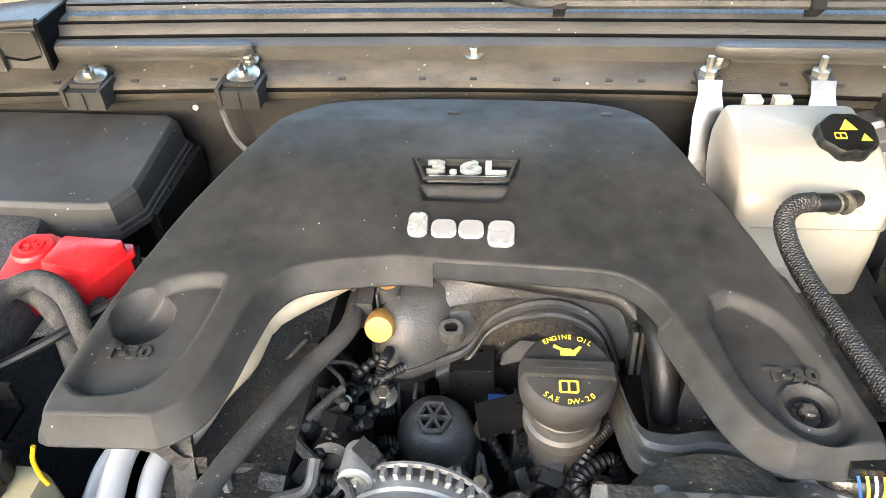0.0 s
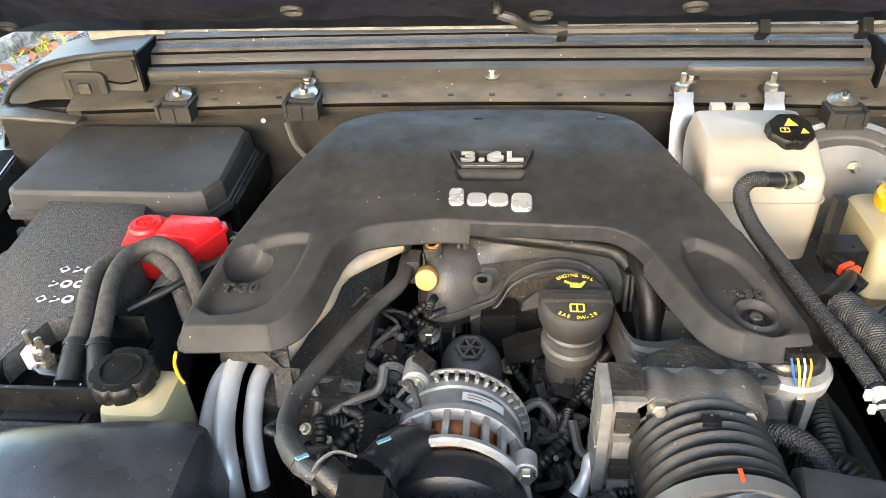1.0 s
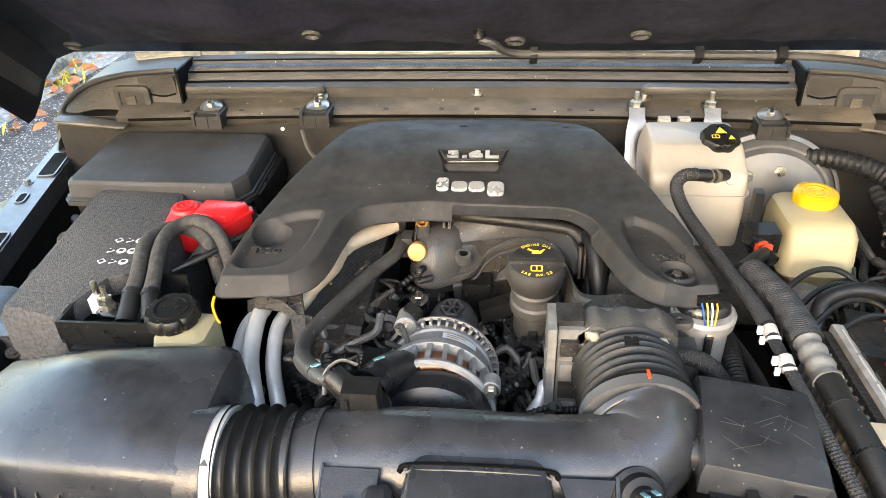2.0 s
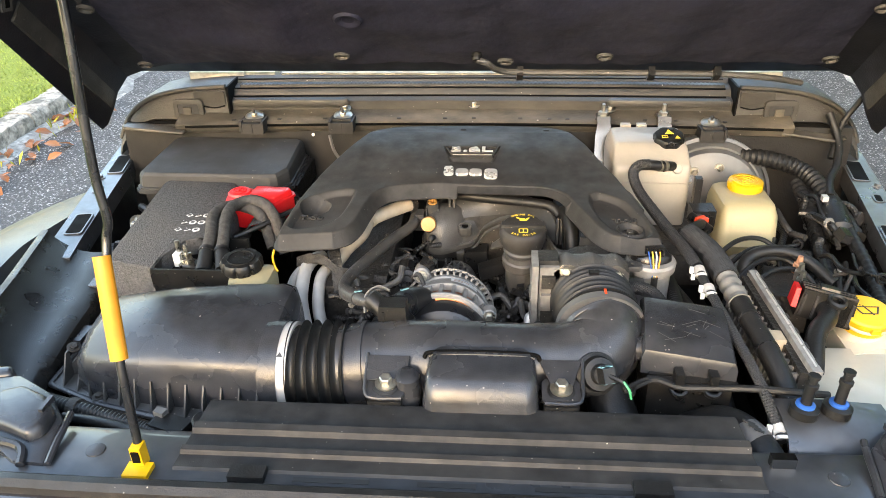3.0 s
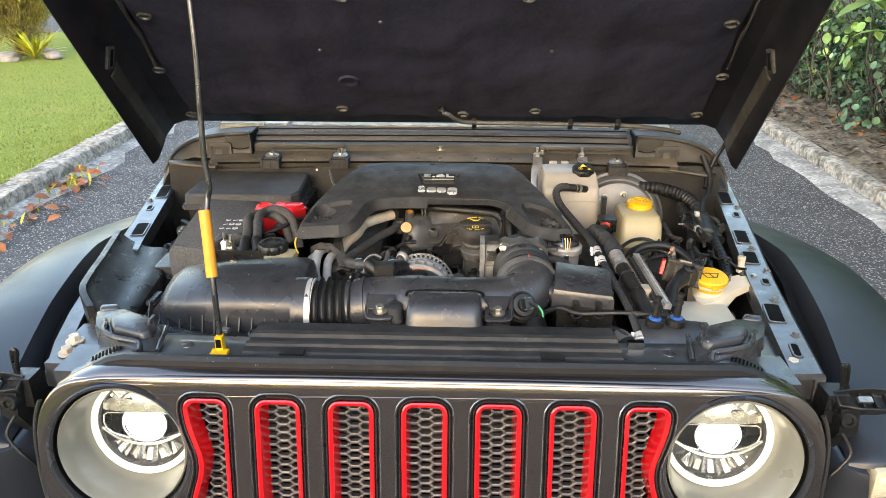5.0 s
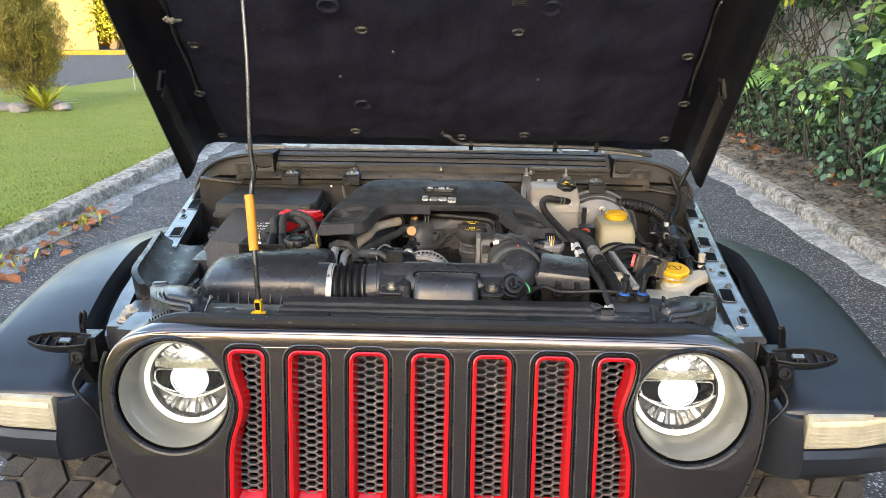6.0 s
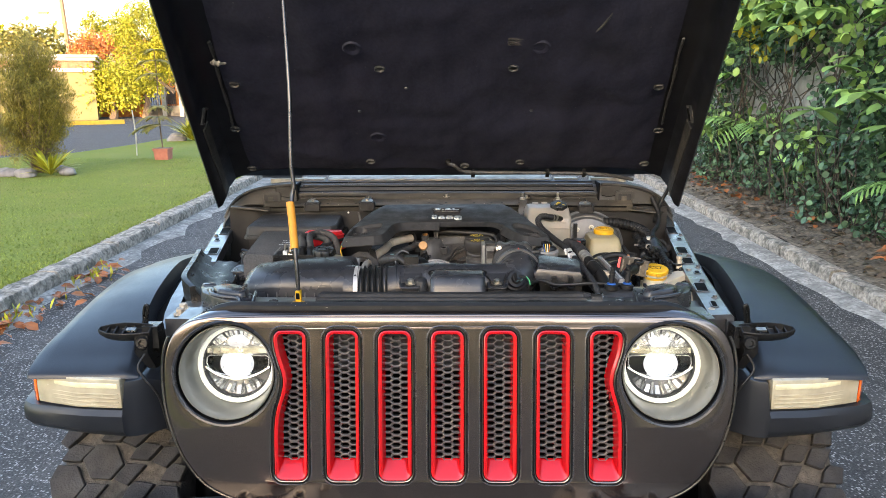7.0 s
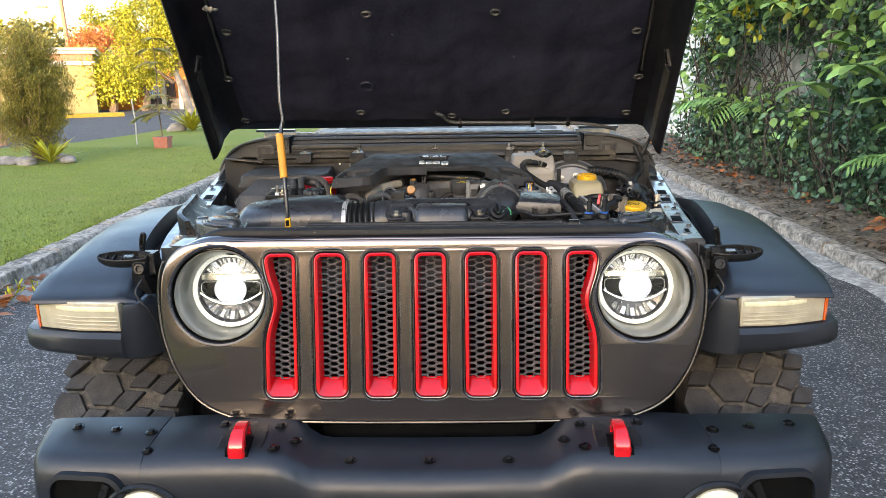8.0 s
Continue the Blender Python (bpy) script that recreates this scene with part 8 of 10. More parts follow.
pump = thing("coolant_outlet", (-0.10, 0.36, 1.05), "black moulded coolant outlet with square cap and clamp", "coolant outlet")
part("body", tube([(-0.045, 0.430, 1.120), (-0.062, 0.412, 1.150), (-0.078, 0.388, 1.160), (-0.088, 0.370, 1.160)], lambda t: 0.019 if t < 0.86 else 0.0212, 18, 6), M_GLOSSP, pump, "rounded black outlet")
part("outlet_seam", tube([(-0.074, 0.394, 1.157), (-0.077, 0.390, 1.1585)], 0.0205, 18, 2), M_GLOSSP, pump)
part("paint_mark", box(-0.006, 0.006, -0.002, 0.002, 0, 0.0015, 0.0006, 1, 1, pose(-0.080, 0.392, 1.1785, -20, 0, 30)), M_CYAN, pump, "pale blue paint mark")
part("square_cap", box(-0.107, -0.068, 0.318, 0.346, 1.160, 1.197, 0.004, 2, 0.90), M_PLASTIC, pump, "square black cap")
part("cap_flute", box(-0.101, -0.098, 0.3165, 0.319, 1.168, 1.190, 0.001, 1), M_PLASTIC, pump)
part("cap_base", lathe([(0.029, -0.012), (0.030, 0.0), (0.028, 0.003), (0.018, 0.004), (0.001, 0.004)], 32, aim((-0.088, 0.331, 1.164), (0, -0.15, 1))), M_PLASTIC, pump)
part("neck", tube([(-0.122, 0.356, 1.186), (-0.104, 0.345, 1.176), (-0.094, 0.340, 1.165)], 0.0135, 14, 4), M_PLASTIC, pump)
part("clamp", tube([(-0.128, 0.343, 1.172), (-0.127, 0.352, 1.193), (-0.112, 0.360, 1.203), (-0.096, 0.362, 1.196)], 0.0026, 8, 5, 0.4), M_DRUM, pump, "grey spring clamp")
part("arm", box(-0.112, -0.078, 0.395, 0.46, 1.08, 1.140, 0.010, 2, 0.85), M_PLASTIC, pump)

# throttle body and the bellows in front of it
thr = thing("throttle_body", (0.18, 0.46, 1.1), "dusty cast aluminium throttle body with flange bolts", "throttle body")
TM = aim((0.180, 0.445, 1.147), (0, -1, 0.10))
part("flange", prism(rrect(0.112, 0.112, 0.024, 5), -0.014, 0.0, 0.003, 2, TM), M_CAST, thr, "cast square flange")
part("bore", lathe([(0.055, -0.045), (0.056, 0.0), (0.054, 0.010), (0.001, 0.010)], 40, TM), M_DARKM, thr)
web = []
for u in (k / 10 for k in range(-10, 11)):
    top_ = 1.206 + 0.003 * math.cos(9 * u) - 0.020 * max(0, abs(u) - 0.6)
    web.append([(0.180 + u * 0.052, 0.424, top_ - 0.018), (0.180 + u * 0.052, 0.424, top_ - 0.003), (0.180 + u * 0.052, 0.430, top_), (0.180 + u * 0.052, 0.452, top_ + 0.001), (0.180 + u * 0.052, 0.462, top_ - 0.004), (0.180 + u * 0.052, 0.462, top_ - 0.020)])
part("top_web", loft(web), M_MANI, thr, "ribbed cast saddle")
part("pressed_panel", prism(rrect(0.060, 0.026, 0.008, 4), -0.002, 0.004, 0.002, 2, pose(0.192, 0.478, 1.176, -24, 0, -2)), M_MANI, thr, "dusty pressed panel")
part("panel_rim", flat_curve("r", [rrect(0.066, 0.032, 0.010, 4), rrect(0.056, 0.022, 0.006, 4)], 0.003, 0.001), M_MANI, thr).data.transform(pose(0.192, 0.478, 1.178, -24, 0, -2))
tab = part("bolt_tab", flat_curve("t", [[(-0.022, -0.012), (0.016, -0.012), (0.021, -0.006), (0.021, 0.006), (0.010, 0.012), (-0.022, 0.010)], circ(0.008, 0.0, 0.0042, 16)], 0.003, 0.001), M_MANI, thr, "drilled black tab")
tab.data.transform(pose(0.238, 0.480, 1.172, -8, 0, 0))
part("lower_tab", box(0.226, 0.262, 0.448, 0.470, 1.152, 1.158, 0.002), M_MANI, thr)
part("motor_case", box(0.108, 0.136, 0.424, 0.460, 1.075, 1.200, 0.004), M_CAST, thr, "flat cast motor case")
part("motor_plate", box(0.097, 0.106, 0.415, 0.462, 1.07, 1.206, 0.003), M_CAST, thr)
part("motor_step", box(0.106, 0.134, 0.430, 0.462, 1.198, 1.207, 0.002), M_DARKM, thr)
for q in range(4):
    part("plate_rib", box(0.0955, 0.0975, 0.420, 0.456, 1.085 + 0.03 * q, 1.089 + 0.03 * q, 0.0005, 1), M_CAST, thr)
for i in range(4):
    part("motor_clip", box(0.111, 0.130, 0.4175, 0.426, 1.078 + i * 0.030, 1.097 + i * 0.030, 0.002), M_DARKM if i % 2 else M_CAST, thr)
for bx, bz in ((0.144, 1.198), (0.215, 1.193)):
    part("bolt_boss", lathe([(0.0105, -0.045), (0.0105, 0.0), (0.009, 0.002), (0.001, 0.002)], 16, aim((bx, 0.428, bz - 0.004), (0, -1, 0.30))), M_ALU, thr)
    part("flange_bolt", bolt((bx, 0.425, bz - 0.003), (0, -1, 0.30), 0.0062, 0.010, 1.45), M_ZINC, thr, "zinc bolt")

M_SLEEVE2 = mat("orange_red_lock", (0.65, 0.06, 0.015), 0.4)
M_GREENW = mat("green_wire", (0.05, 0.30, 0.12), 0.5)
duct = thing("intake_duct", (0, 0.31, 1.05), "black moulded intake duct with ribbed rubber bellows", "intake duct")
BELL = [(0.181, 0.440, 1.146), (0.182, 0.415, 1.150), (0.184, 0.385, 1.152), (0.186, 0.352, 1.153)]
part("throttle_bellows", tube(BELL, lambda t: 0.0590 - 0.0050 * abs(math.sin(math.pi * t * 9)) ** 0.7 * (1 if 0.03 < t < 0.97 else 0), 48, 40), M_RUBBER, duct, "ribbed rubber bellows")
part("clamp_ring", tube([(0.186, 0.352, 1.153), (0.1862, 0.340, 1.152)], 0.0595, 48, 2), M_DRUM, duct, "steel clamp band")
part("orange_mark", box(-0.0015, 0.0015, -0.0055, 0.0055, 0, 0.0012, 0, 1, 1, pose(0.188, 0.346, 1.2118)), M_SLEEVE2, duct, "orange paint mark")
part("clamp_screw", box(0.172, 0.186, 0.395, 0.404, 1.203, 1.210, 0.002, 1), M_PLASTIC, duct)
part("elbow", tube([(0.186, 0.344, 1.152), (0.188, 0.334, 1.150), (0.183, 0.316, 1.144), (0.160, 0.302, 1.138), (0.11, 0.297, 1.133), (0.03, 0.297, 1.131), (-0.05, 0.296, 1.129), (-0.12, 0.294, 1.124), (-0.150, 0.293, 1.121)], lambda t: 0.0575 - 0.0065 * math.sin(math.pi * min(1, t * 1.35)) - 0.003 * t, 40, 8), M_AIRBOX, duct, "smooth black plastic duct")
part("duct_band", tube([(-0.120, 0.294, 1.124), (-0.144, 0.293, 1.121)], 0.0560, 44, 2), M_AIRBOX, duct)
part("band_lip", tube([(-0.116, 0.294, 1.1245), (-0.121, 0.294, 1.124)], 0.0575, 44, 2), M_AIRBOX, duct)
part("airbox_bellows", tube([(-0.142, 0.293, 1.121), (-0.18, 0.292, 1.119), (-0.216, 0.291, 1.118)], lambda t: 0.0625 - 0.0085 * abs(math.sin(math.pi * t * 5)) ** 0.7, 44, 30), M_RUBBER, duct, "ribbed rubber bellows")
part("clamp_band", tube([(-0.214, 0.291, 1.118), (-0.230, 0.291, 1.118)], 0.0605, 44, 2), M_PIPE, duct, "bright steel hose clamp")
part("clamp_arrow", prism([(-0.004, 0), (0.004, 0), (0, 0.006)], 0, 0.0006, 0, 1, aim((-0.222, 0.252, 1.1645), (0, -0.65, 0.76)) @ pose(0, 0, 0)), M_BLACKINK, duct, "small black arrow mark", smooth=0)
res_rows = []
for zz, k, dy in ((1.098, 0.80, 0.004), (1.102, 0.92, 0.0), (1.108, 0.98, -0.002), (1.122, 1.0, -0.003), (1.1235, 1.02, -0.003), (1.1265, 1.02, -0.003), (1.128, 1.0, -0.003), (1.155, 0.99, 0.004), (1.168, 0.97, 0.010), (1.176, 0.93, 0.016), (1.1795, 0.86, 0.021)):
    res_rows.append([(0.031 + px * k, 0.215 + py * k + dy, zz) for px, py in rrect(0.136, 0.066, 0.016, 5)])
res = part("resonator", loft(res_rows), M_AIRBOX, duct, "black resonator chamber")
part("resonator_seam", tube([(-0.033, 0.246, 1.1770), (-0.02, 0.2475, 1.1785), (0.03, 0.2485, 1.1790), (0.082, 0.2475, 1.1785), (0.095, 0.246, 1.1770)], 0.0013, 6, 6), M_COWLM, res, "pale worn upper seam")
# near-black tube added as the shade line behind the chamber
part("seam_shadow", tube([(-0.040, 0.252, 1.170), (-0.03, 0.254, 1.1775), (0.03, 0.2555, 1.1785), (0.092, 0.254, 1.1775), (0.102, 0.252, 1.170)], 0.0026, 6, 6), M_VOID, res, "near-black line painted as shade behind the chamber")
part("lower_seam", loft([[(0.031 + px * k, 0.212 + py * k, zz) for px, py in rrect(0.140, 0.068, 0.017, 5)] for zz, k in ((1.1205, 0.99), (1.1220, 1.03), (1.1245, 1.03), (1.1260, 0.99))]), M_AIRBOX, res, "moulded flange of the chamber")
part("foot_strip", box(-0.062, 0.122, 0.176, 0.192, 1.120, 1.1300, 0.003, 2), M_MANI, duct, "dusty strip below the chamber")
for q in (-0.024, 0.0, 0.024, 0.048, 0.072):
    part("foot_slot", box(q - 0.008, q + 0.008, 0.1900, 0.1935, 1.116, 1.1285, 0.001, 1), M_VOID, duct)
part("side_bulb", loft([[(-0.058 + px * k, 0.228 + py * k, zz) for px, py in rrect(0.032, 0.040, 0.014, 4)] for zz, k in ((1.10, 0.8), (1.115, 1.0), (1.150, 0.98), (1.162, 0.85), (1.167, 0.5))]), M_AIRBOX, duct, "rounded side bulb")
for bx, s in ((-0.083, -1), (0.126, 1)):
    br = part("duct_bracket", flat_curve("b", [[(-0.022, -0.014), (-0.016, -0.019), (0.016, -0.019), (0.022, -0.014), (0.022, 0.012), (0.018, 0.018), (-0.018, 0.018), (-0.022, 0.012)], circ(0, 0, 0.010, 24)], 0.0022, 0.001), M_AIRBOX, duct, "black plastic bracket seat")
    br.data.transform(pose(bx, 0.219, 1.150, 8, 0, 0))
    web_ = [(-0.026, 0.0), (0.026, 0.0), (0.014 if s > 0 else 0.024, -0.034), (-0.012 if s > 0 else -0.024, -0.034)]
    part("bracket_web", prism([(x_, y_) for x_, y_ in web_[::-1]], -0.0015, 0.0015, 0.0008, 1, pose(bx, 0.2535, 1.1705, 24, 0, 0)), M_AIRBOX, duct, "sloping bracket web")
    part("web_edge", tube([(bx + s * 0.027, 0.256, 1.172), (bx + s * 0.026, 0.236, 1.162), (bx + s * 0.024, 0.206, 1.152), (bx + s * 0.012, 0.199, 1.149), (bx - s * 0.020, 0.200, 1.149)], 0.0024, 8, 5), M_AIRBOX, duct, "rolled bracket edge")
    part("grommet", lathe([(0.0165, -0.010), (0.017, 0.0), (0.0165, 0.004), (0.013, 0.006), (0.001, 0.006)], 24, aim((bx, 0.219, 1.150), (0, -0.14, 1))), M_RUBBER, duct)
    part("bracket_bolt", bolt((bx, 0.2185, 1.156), (0, -0.14, 1), r=0.0078, h=0.010, flange=1.75), M_ZINC, duct, "zinc bolt")
    part("shroud_post", box(bx - 0.020, bx + 0.020, 0.196, 0.222, 1.08, 1.146, 0.004), M_PLASTIC, duct)
    for q in (-0.012, 0.0, 0.012):
        part("post_rib", box(bx + q - 0.0015, bx + q + 0.0015, 0.192, 0.198, 1.10, 1.142, 0.0005, 1), M_PLASTIC, duct)
SP = aim((0.168, 0.262, 1.146), (0.25, -0.78, 0.55))
part("sensor_port", lathe([(0.028, -0.04), (0.029, -0.002), (0.027, 0.0), (0.0245, 0.001), (0.0245, 0.008), (0.0265, 0.009), (0.0265, 0.014), (0.022, 0.016), (0.0200, 0.024), (0.013, 0.025), (0.012, 0.034), (0.001, 0.034)], 32, SP), M_RUBBER, duct, "black ribbed sensor plug")
part("sensor_body", box(-0.008, 0.008, -0.010, 0.010, 0.030, 0.052, 0.002, 2, 0.9, SP), M_PLASTIC, duct)
for q, mt_ in ((-0.004, M_CYAN), (0.006, M_CYAN)):
    part("sensor_tape", box(q - 0.002, q + 0.002, -0.0105, 0.0105, 0.034, 0.046, 0.0005, 1, 1, SP), mt_, duct, "pale blue tape mark")
part("sensor_wire", tube([SP @ V((0, 0, 0.05)), (0.196, 0.212, 1.172), (0.206, 0.208, 1.160), (0.212, 0.222, 1.158), (0.235, 0.240, 1.156)], 0.003, 6, 5), M_RUBBER, duct)
part("green_wire", tube([(0.196, 0.212, 1.174), (0.202, 0.204, 1.168), (0.205, 0.204, 1.156)], 0.0016, 6, 4), M_GREENW, duct, "thin green wire")
part("drain_arm", tube([(0.19, 0.29, 1.10), (0.205, 0.25, 1.07), (0.235, 0.21, 1.03)], 0.030, 14, 5), M_RUBBER, duct)
part("neck_arm", tube([(0.185, 0.31, 1.140), (0.210, 0.305, 1.152), (0.235, 0.305, 1.154)], 0.0175, 14, 5), M_AIRBOX, duct)

# ---------- air filter box ----------
ab = thing("air_filter_box", (-0.36, 0.3, 1.0), "large smooth black air filter box with ribbed tray", "air filter box")
rows = []
for x, yb, yf, zt in ((-0.520, 0.365, 0.292, 1.128), (-0.510, 0.385, 0.274, 1.150), (-0.486, 0.398, 0.259, 1.166), (-0.40, 0.407, 0.246, 1.176), (-0.31, 0.413, 0.239, 1.180), (-0.252, 0.414, 0.236, 1.181), (-0.238, 0.410, 0.238, 1.178), (-0.231, 0.400, 0.246, 1.165)):
    ym, zf = yf + 0.060, zt - 0.024
    rows.append([(x, yf - 0.004, 1.086), (x, yf - 0.001, zf - 0.020), (x, yf + 0.002, zf - 0.004), (x, yf + 0.011, zf + 0.008), (x, ym - 0.015, zt - 0.004), (x, (ym + yb) / 2, zt + 0.002), (x, yb - 0.02, zt), (x, yb - 0.004, zt - 0.008), (x, yb, zt - 0.025), (x, yb + 0.004, 1.086)])
part("lid", loft(rows), M_AIRBOX, ab, "smooth satin black lid, dusty on top")
part("outlet_collar", tube([(-0.226, 0.291, 1.118), (-0.25, 0.291, 1.118)], 0.0625, 36, 2), M_AIRBOX, ab)
TRAY = [(-0.557, 0.276), (-0.470, 0.240), (-0.357, 0.214), (-0.245, 0.200), (-0.232, 0.212), (-0.232, 0.440), (-0.557, 0.476)]
part("tray", prism([(x * 0.98 - 0.008, y + (0.02 if y < 0.3 else -0.02)) for x, y in TRAY], 0.96, 1.080, 0.004), M_PLASTIC, ab, "black lower half of the box")
part("tray_flange", prism(TRAY, 1.078, 1.088, 0.0025), M_MANI, ab, "flat flange round the box")
part("tray_edge", tube([(x, y, 1.087) for x, y in [(-0.557, 0.44)] + TRAY[:4]], 0.0045, 8, 1), M_AIRBOX, ab, "raised rim of the flange")
for i in range(13):
    x = -0.536 + i * 0.0238
    ye = 0.276 - 0.036 * (x + 0.557) / 0.087 if x < -0.47 else 0.240 - 0.026 * (x + 0.47) / 0.113 if x < -0.357 else 0.214 - 0.014 * (x + 0.357) / 0.112
    yl = 0.300 if x < -0.51 else 0.276 - 0.030 * min(1, (x + 0.51) / 0.11) - 0.010 * max(0, x + 0.40) / 0.15
    part("tray_rib", prism([(0.0, 0.0), (yl - ye, 0.0), (yl - ye, 0.040), (yl - ye - 0.006, 0.040)], -0.0011, 0.0011, 0, 1, pose(x, ye + 0.002, 1.086, 90, 0, 90)), M_MANI, ab)
for i in range(4):
    part("tray_rib", prism([(0.0, 0.0), (0.040, 0.0), (0.040, 0.034), (0.034, 0.034)], -0.0011, 0.0011, 0, 1, pose(-0.554, 0.30 + 0.036 * i, 1.086, 90, 0, 0)), M_MANI, ab)
for x, y in ((-0.474, 0.250), (-0.300, 0.214)):
    part("tray_boss", lathe([(0.011, -0.02), (0.011, 0.003), (0.009, 0.005), (0.001, 0.005)], 18, aim((x, y, 1.087), (0, 0, 1))), M_AIRBOX, ab)
    part("tray_screw", bolt((x, y, 1.092), (0, 0, 1), 0.0055, 0.004, 1.6), M_DARKM, ab)
fh = thing("front_loom", (-0.40, 0.18, 1.1), "ribbed black hose and plug lying before the air box", "hose")
part("hose", ribs([(-0.535, 0.226, 1.105), (-0.491, 0.205, 1.116), (-0.436, 0.189, 1.118), (-0.386, 0.172, 1.118), (-0.348, 0.160, 1.116), (-0.31, 0.150, 1.10)], 0.0105, 0.005, 0.0012, 12), M_RUBBER, fh)
part("second_hose", tube([(-0.48, 0.184, 1.116), (-0.43, 0.172, 1.122), (-0.38, 0.158, 1.124), (-0.335, 0.140, 1.128), (-0.29, 0.128, 1.13)], 0.0060, 10, 6), M_RUBBER, fh)
part("tape", tube([(-0.478, 0.2015, 1.117), (-0.466, 0.198, 1.1175)], 0.0122, 14, 2), M_TAPE, fh, "cloth tape wrap")
part("plug", box(-0.028, 0.024, -0.014, 0.014, -0.010, 0.012, 0.003, 2, 0.9, pose(-0.334, 0.166, 1.118, 0, 0, -18)), M_PLASTIC, fh, "black plug")
part("tag", box(-0.007, 0.007, -0.005, 0.005, 0.0, 0.010, 0.001, 1, 1, pose(-0.352, 0.180, 1.126, 0, 0, -18)), M_DRUM, fh, "pale grey lock tab")
part("round_cap", lathe([(0.013, -0.02), (0.013, 0.006), (0.010, 0.009), (0.001, 0.009)], 20, aim((-0.296, 0.170, 1.128), (0, -0.1, 1))), M_PLASTIC, fh)

# ---------- battery corner ----------
bat = thing("battery", (-0.5, 0.6, 0.9), "battery in a grey fuzzy insulating jacket with warning symbols", "battery")
rows = []
for zz, k in ((0.93, 0), (1.155, 0), (1.168, 0.006), (1.1725, 0.016)):
    rows.append([(-0.562 + k, 0.470 + k, zz), (-0.474, 0.450 + k, zz), (-0.452, 0.535, zz), (-0.405 - k, 0.548, zz), (-0.400 - k, 0.62, zz), (-0.42 - k, 0.70, zz), (-0.44 - k, 0.775 - k, zz), (-0.590 + k, 0.785 - k, zz)])
part("jacket", loft(rows), M_FELT, bat)
part("tray", box(-0.46, -0.375, 0.43, 0.545, 0.93, 1.135, 0.006), M_FELT, bat)
part("tray_floor", box(-0.458, -0.38, 0.435, 0.54, 1.134, 1.139, 0.002), M_RUBBER, bat)
for i in range(9):
    part("hazard_mark", (lathe([(0.0064, 0), (0.0064, 0.0006), (0.001, 0.0006)], 20 if i % 3 == 2 or i == 4 else 3 if i in (1, 3, 7) else 4, aim((-0.478 + 0.0150 * (i % 3), 0.622 - 0.026 * (i // 3), 1.1728), (0, 0, 1)))), M_WHITEINK, bat, "white printed warning symbol", smooth=0)
    part("hazard_core", box(-0.0028, 0.0028, -0.0024, 0.0024, 0, 0.0004, 0, 1, 1, pose(-0.478 + 0.0150 * (i % 3), 0.622 - 0.026 * (i // 3), 1.1735)), M_BLACKINK, bat, smooth=0)
pock = part("terminal_pocket", box(-0.472, -0.352, 0.446, 0.545, 1.140, 1.1445, 0.002), M_VOID, bat, "black open terminal tray")
for x0, x1, y0, y1 in ((-0.472, -0.468, 0.446, 0.545), (-0.472, -0.352, 0.443, 0.447), (-0.472, -0.352, 0.543, 0.547)):
    part("tray_wall", box(x0, x1, y0, y1, 1.140, 1.172, 0.001, 1), M_PLASTIC, pock)
for q in range(9):
    part("tray_tooth", box(-0.4735, -0.4715, 0.462 + 0.009 * q, 0.467 + 0.009 * q, 1.168, 1.1735, 0, 1), M_DRUM, pock, "pale printed scale mark")
term = part("terminal_clamp", prism([(-0.446, 0.482), (-0.432, 0.474), (-0.392, 0.470), (-0.385, 0.480), (-0.392, 0.492), (-0.420, 0.500), (-0.440, 0.505)], 1.152, 1.159, 0.002, 2), M_GALV, bat, "bright zinc battery clamp")
part("terminal_post", lathe([(0.011, 0), (0.010, 0.006), (0.0085, 0.007), (0.0085, 0.016), (0.004, 0.017), (0.0038, 0.030), (0.001, 0.031)], 6, aim((-0.434, 0.490, 1.158), (0, 0.1, 1))), M_ZINC, term)
part("terminal_nut", bolt((-0.402, 0.481, 1.158), r=0.0065, h=0.009), M_ZINC, term)
part("white_clip", box(-0.455, -0.444, 0.488, 0.502, 1.150, 1.172, 0.003), M_WHITEINK, term, "small white clip")
part("clip_stem", lathe([(0.004, 0), (0.004, 0.03), (0.001, 0.031)], 8, aim((-0.449, 0.500, 1.160), (0, 0, 1))), M_ZINC, term)
part("sensor_block", box(-0.412, -0.380, 0.462, 0.482, 1.144, 1.156, 0.003), M_PLASTIC, term)
part("sensor_bail", tube([(-0.415, 0.470, 1.156), (-0.410, 0.455, 1.146), (-0.392, 0.452, 1.146), (-0.386, 0.466, 1.156)], 0.0016, 6, 4), M_GALV, term)
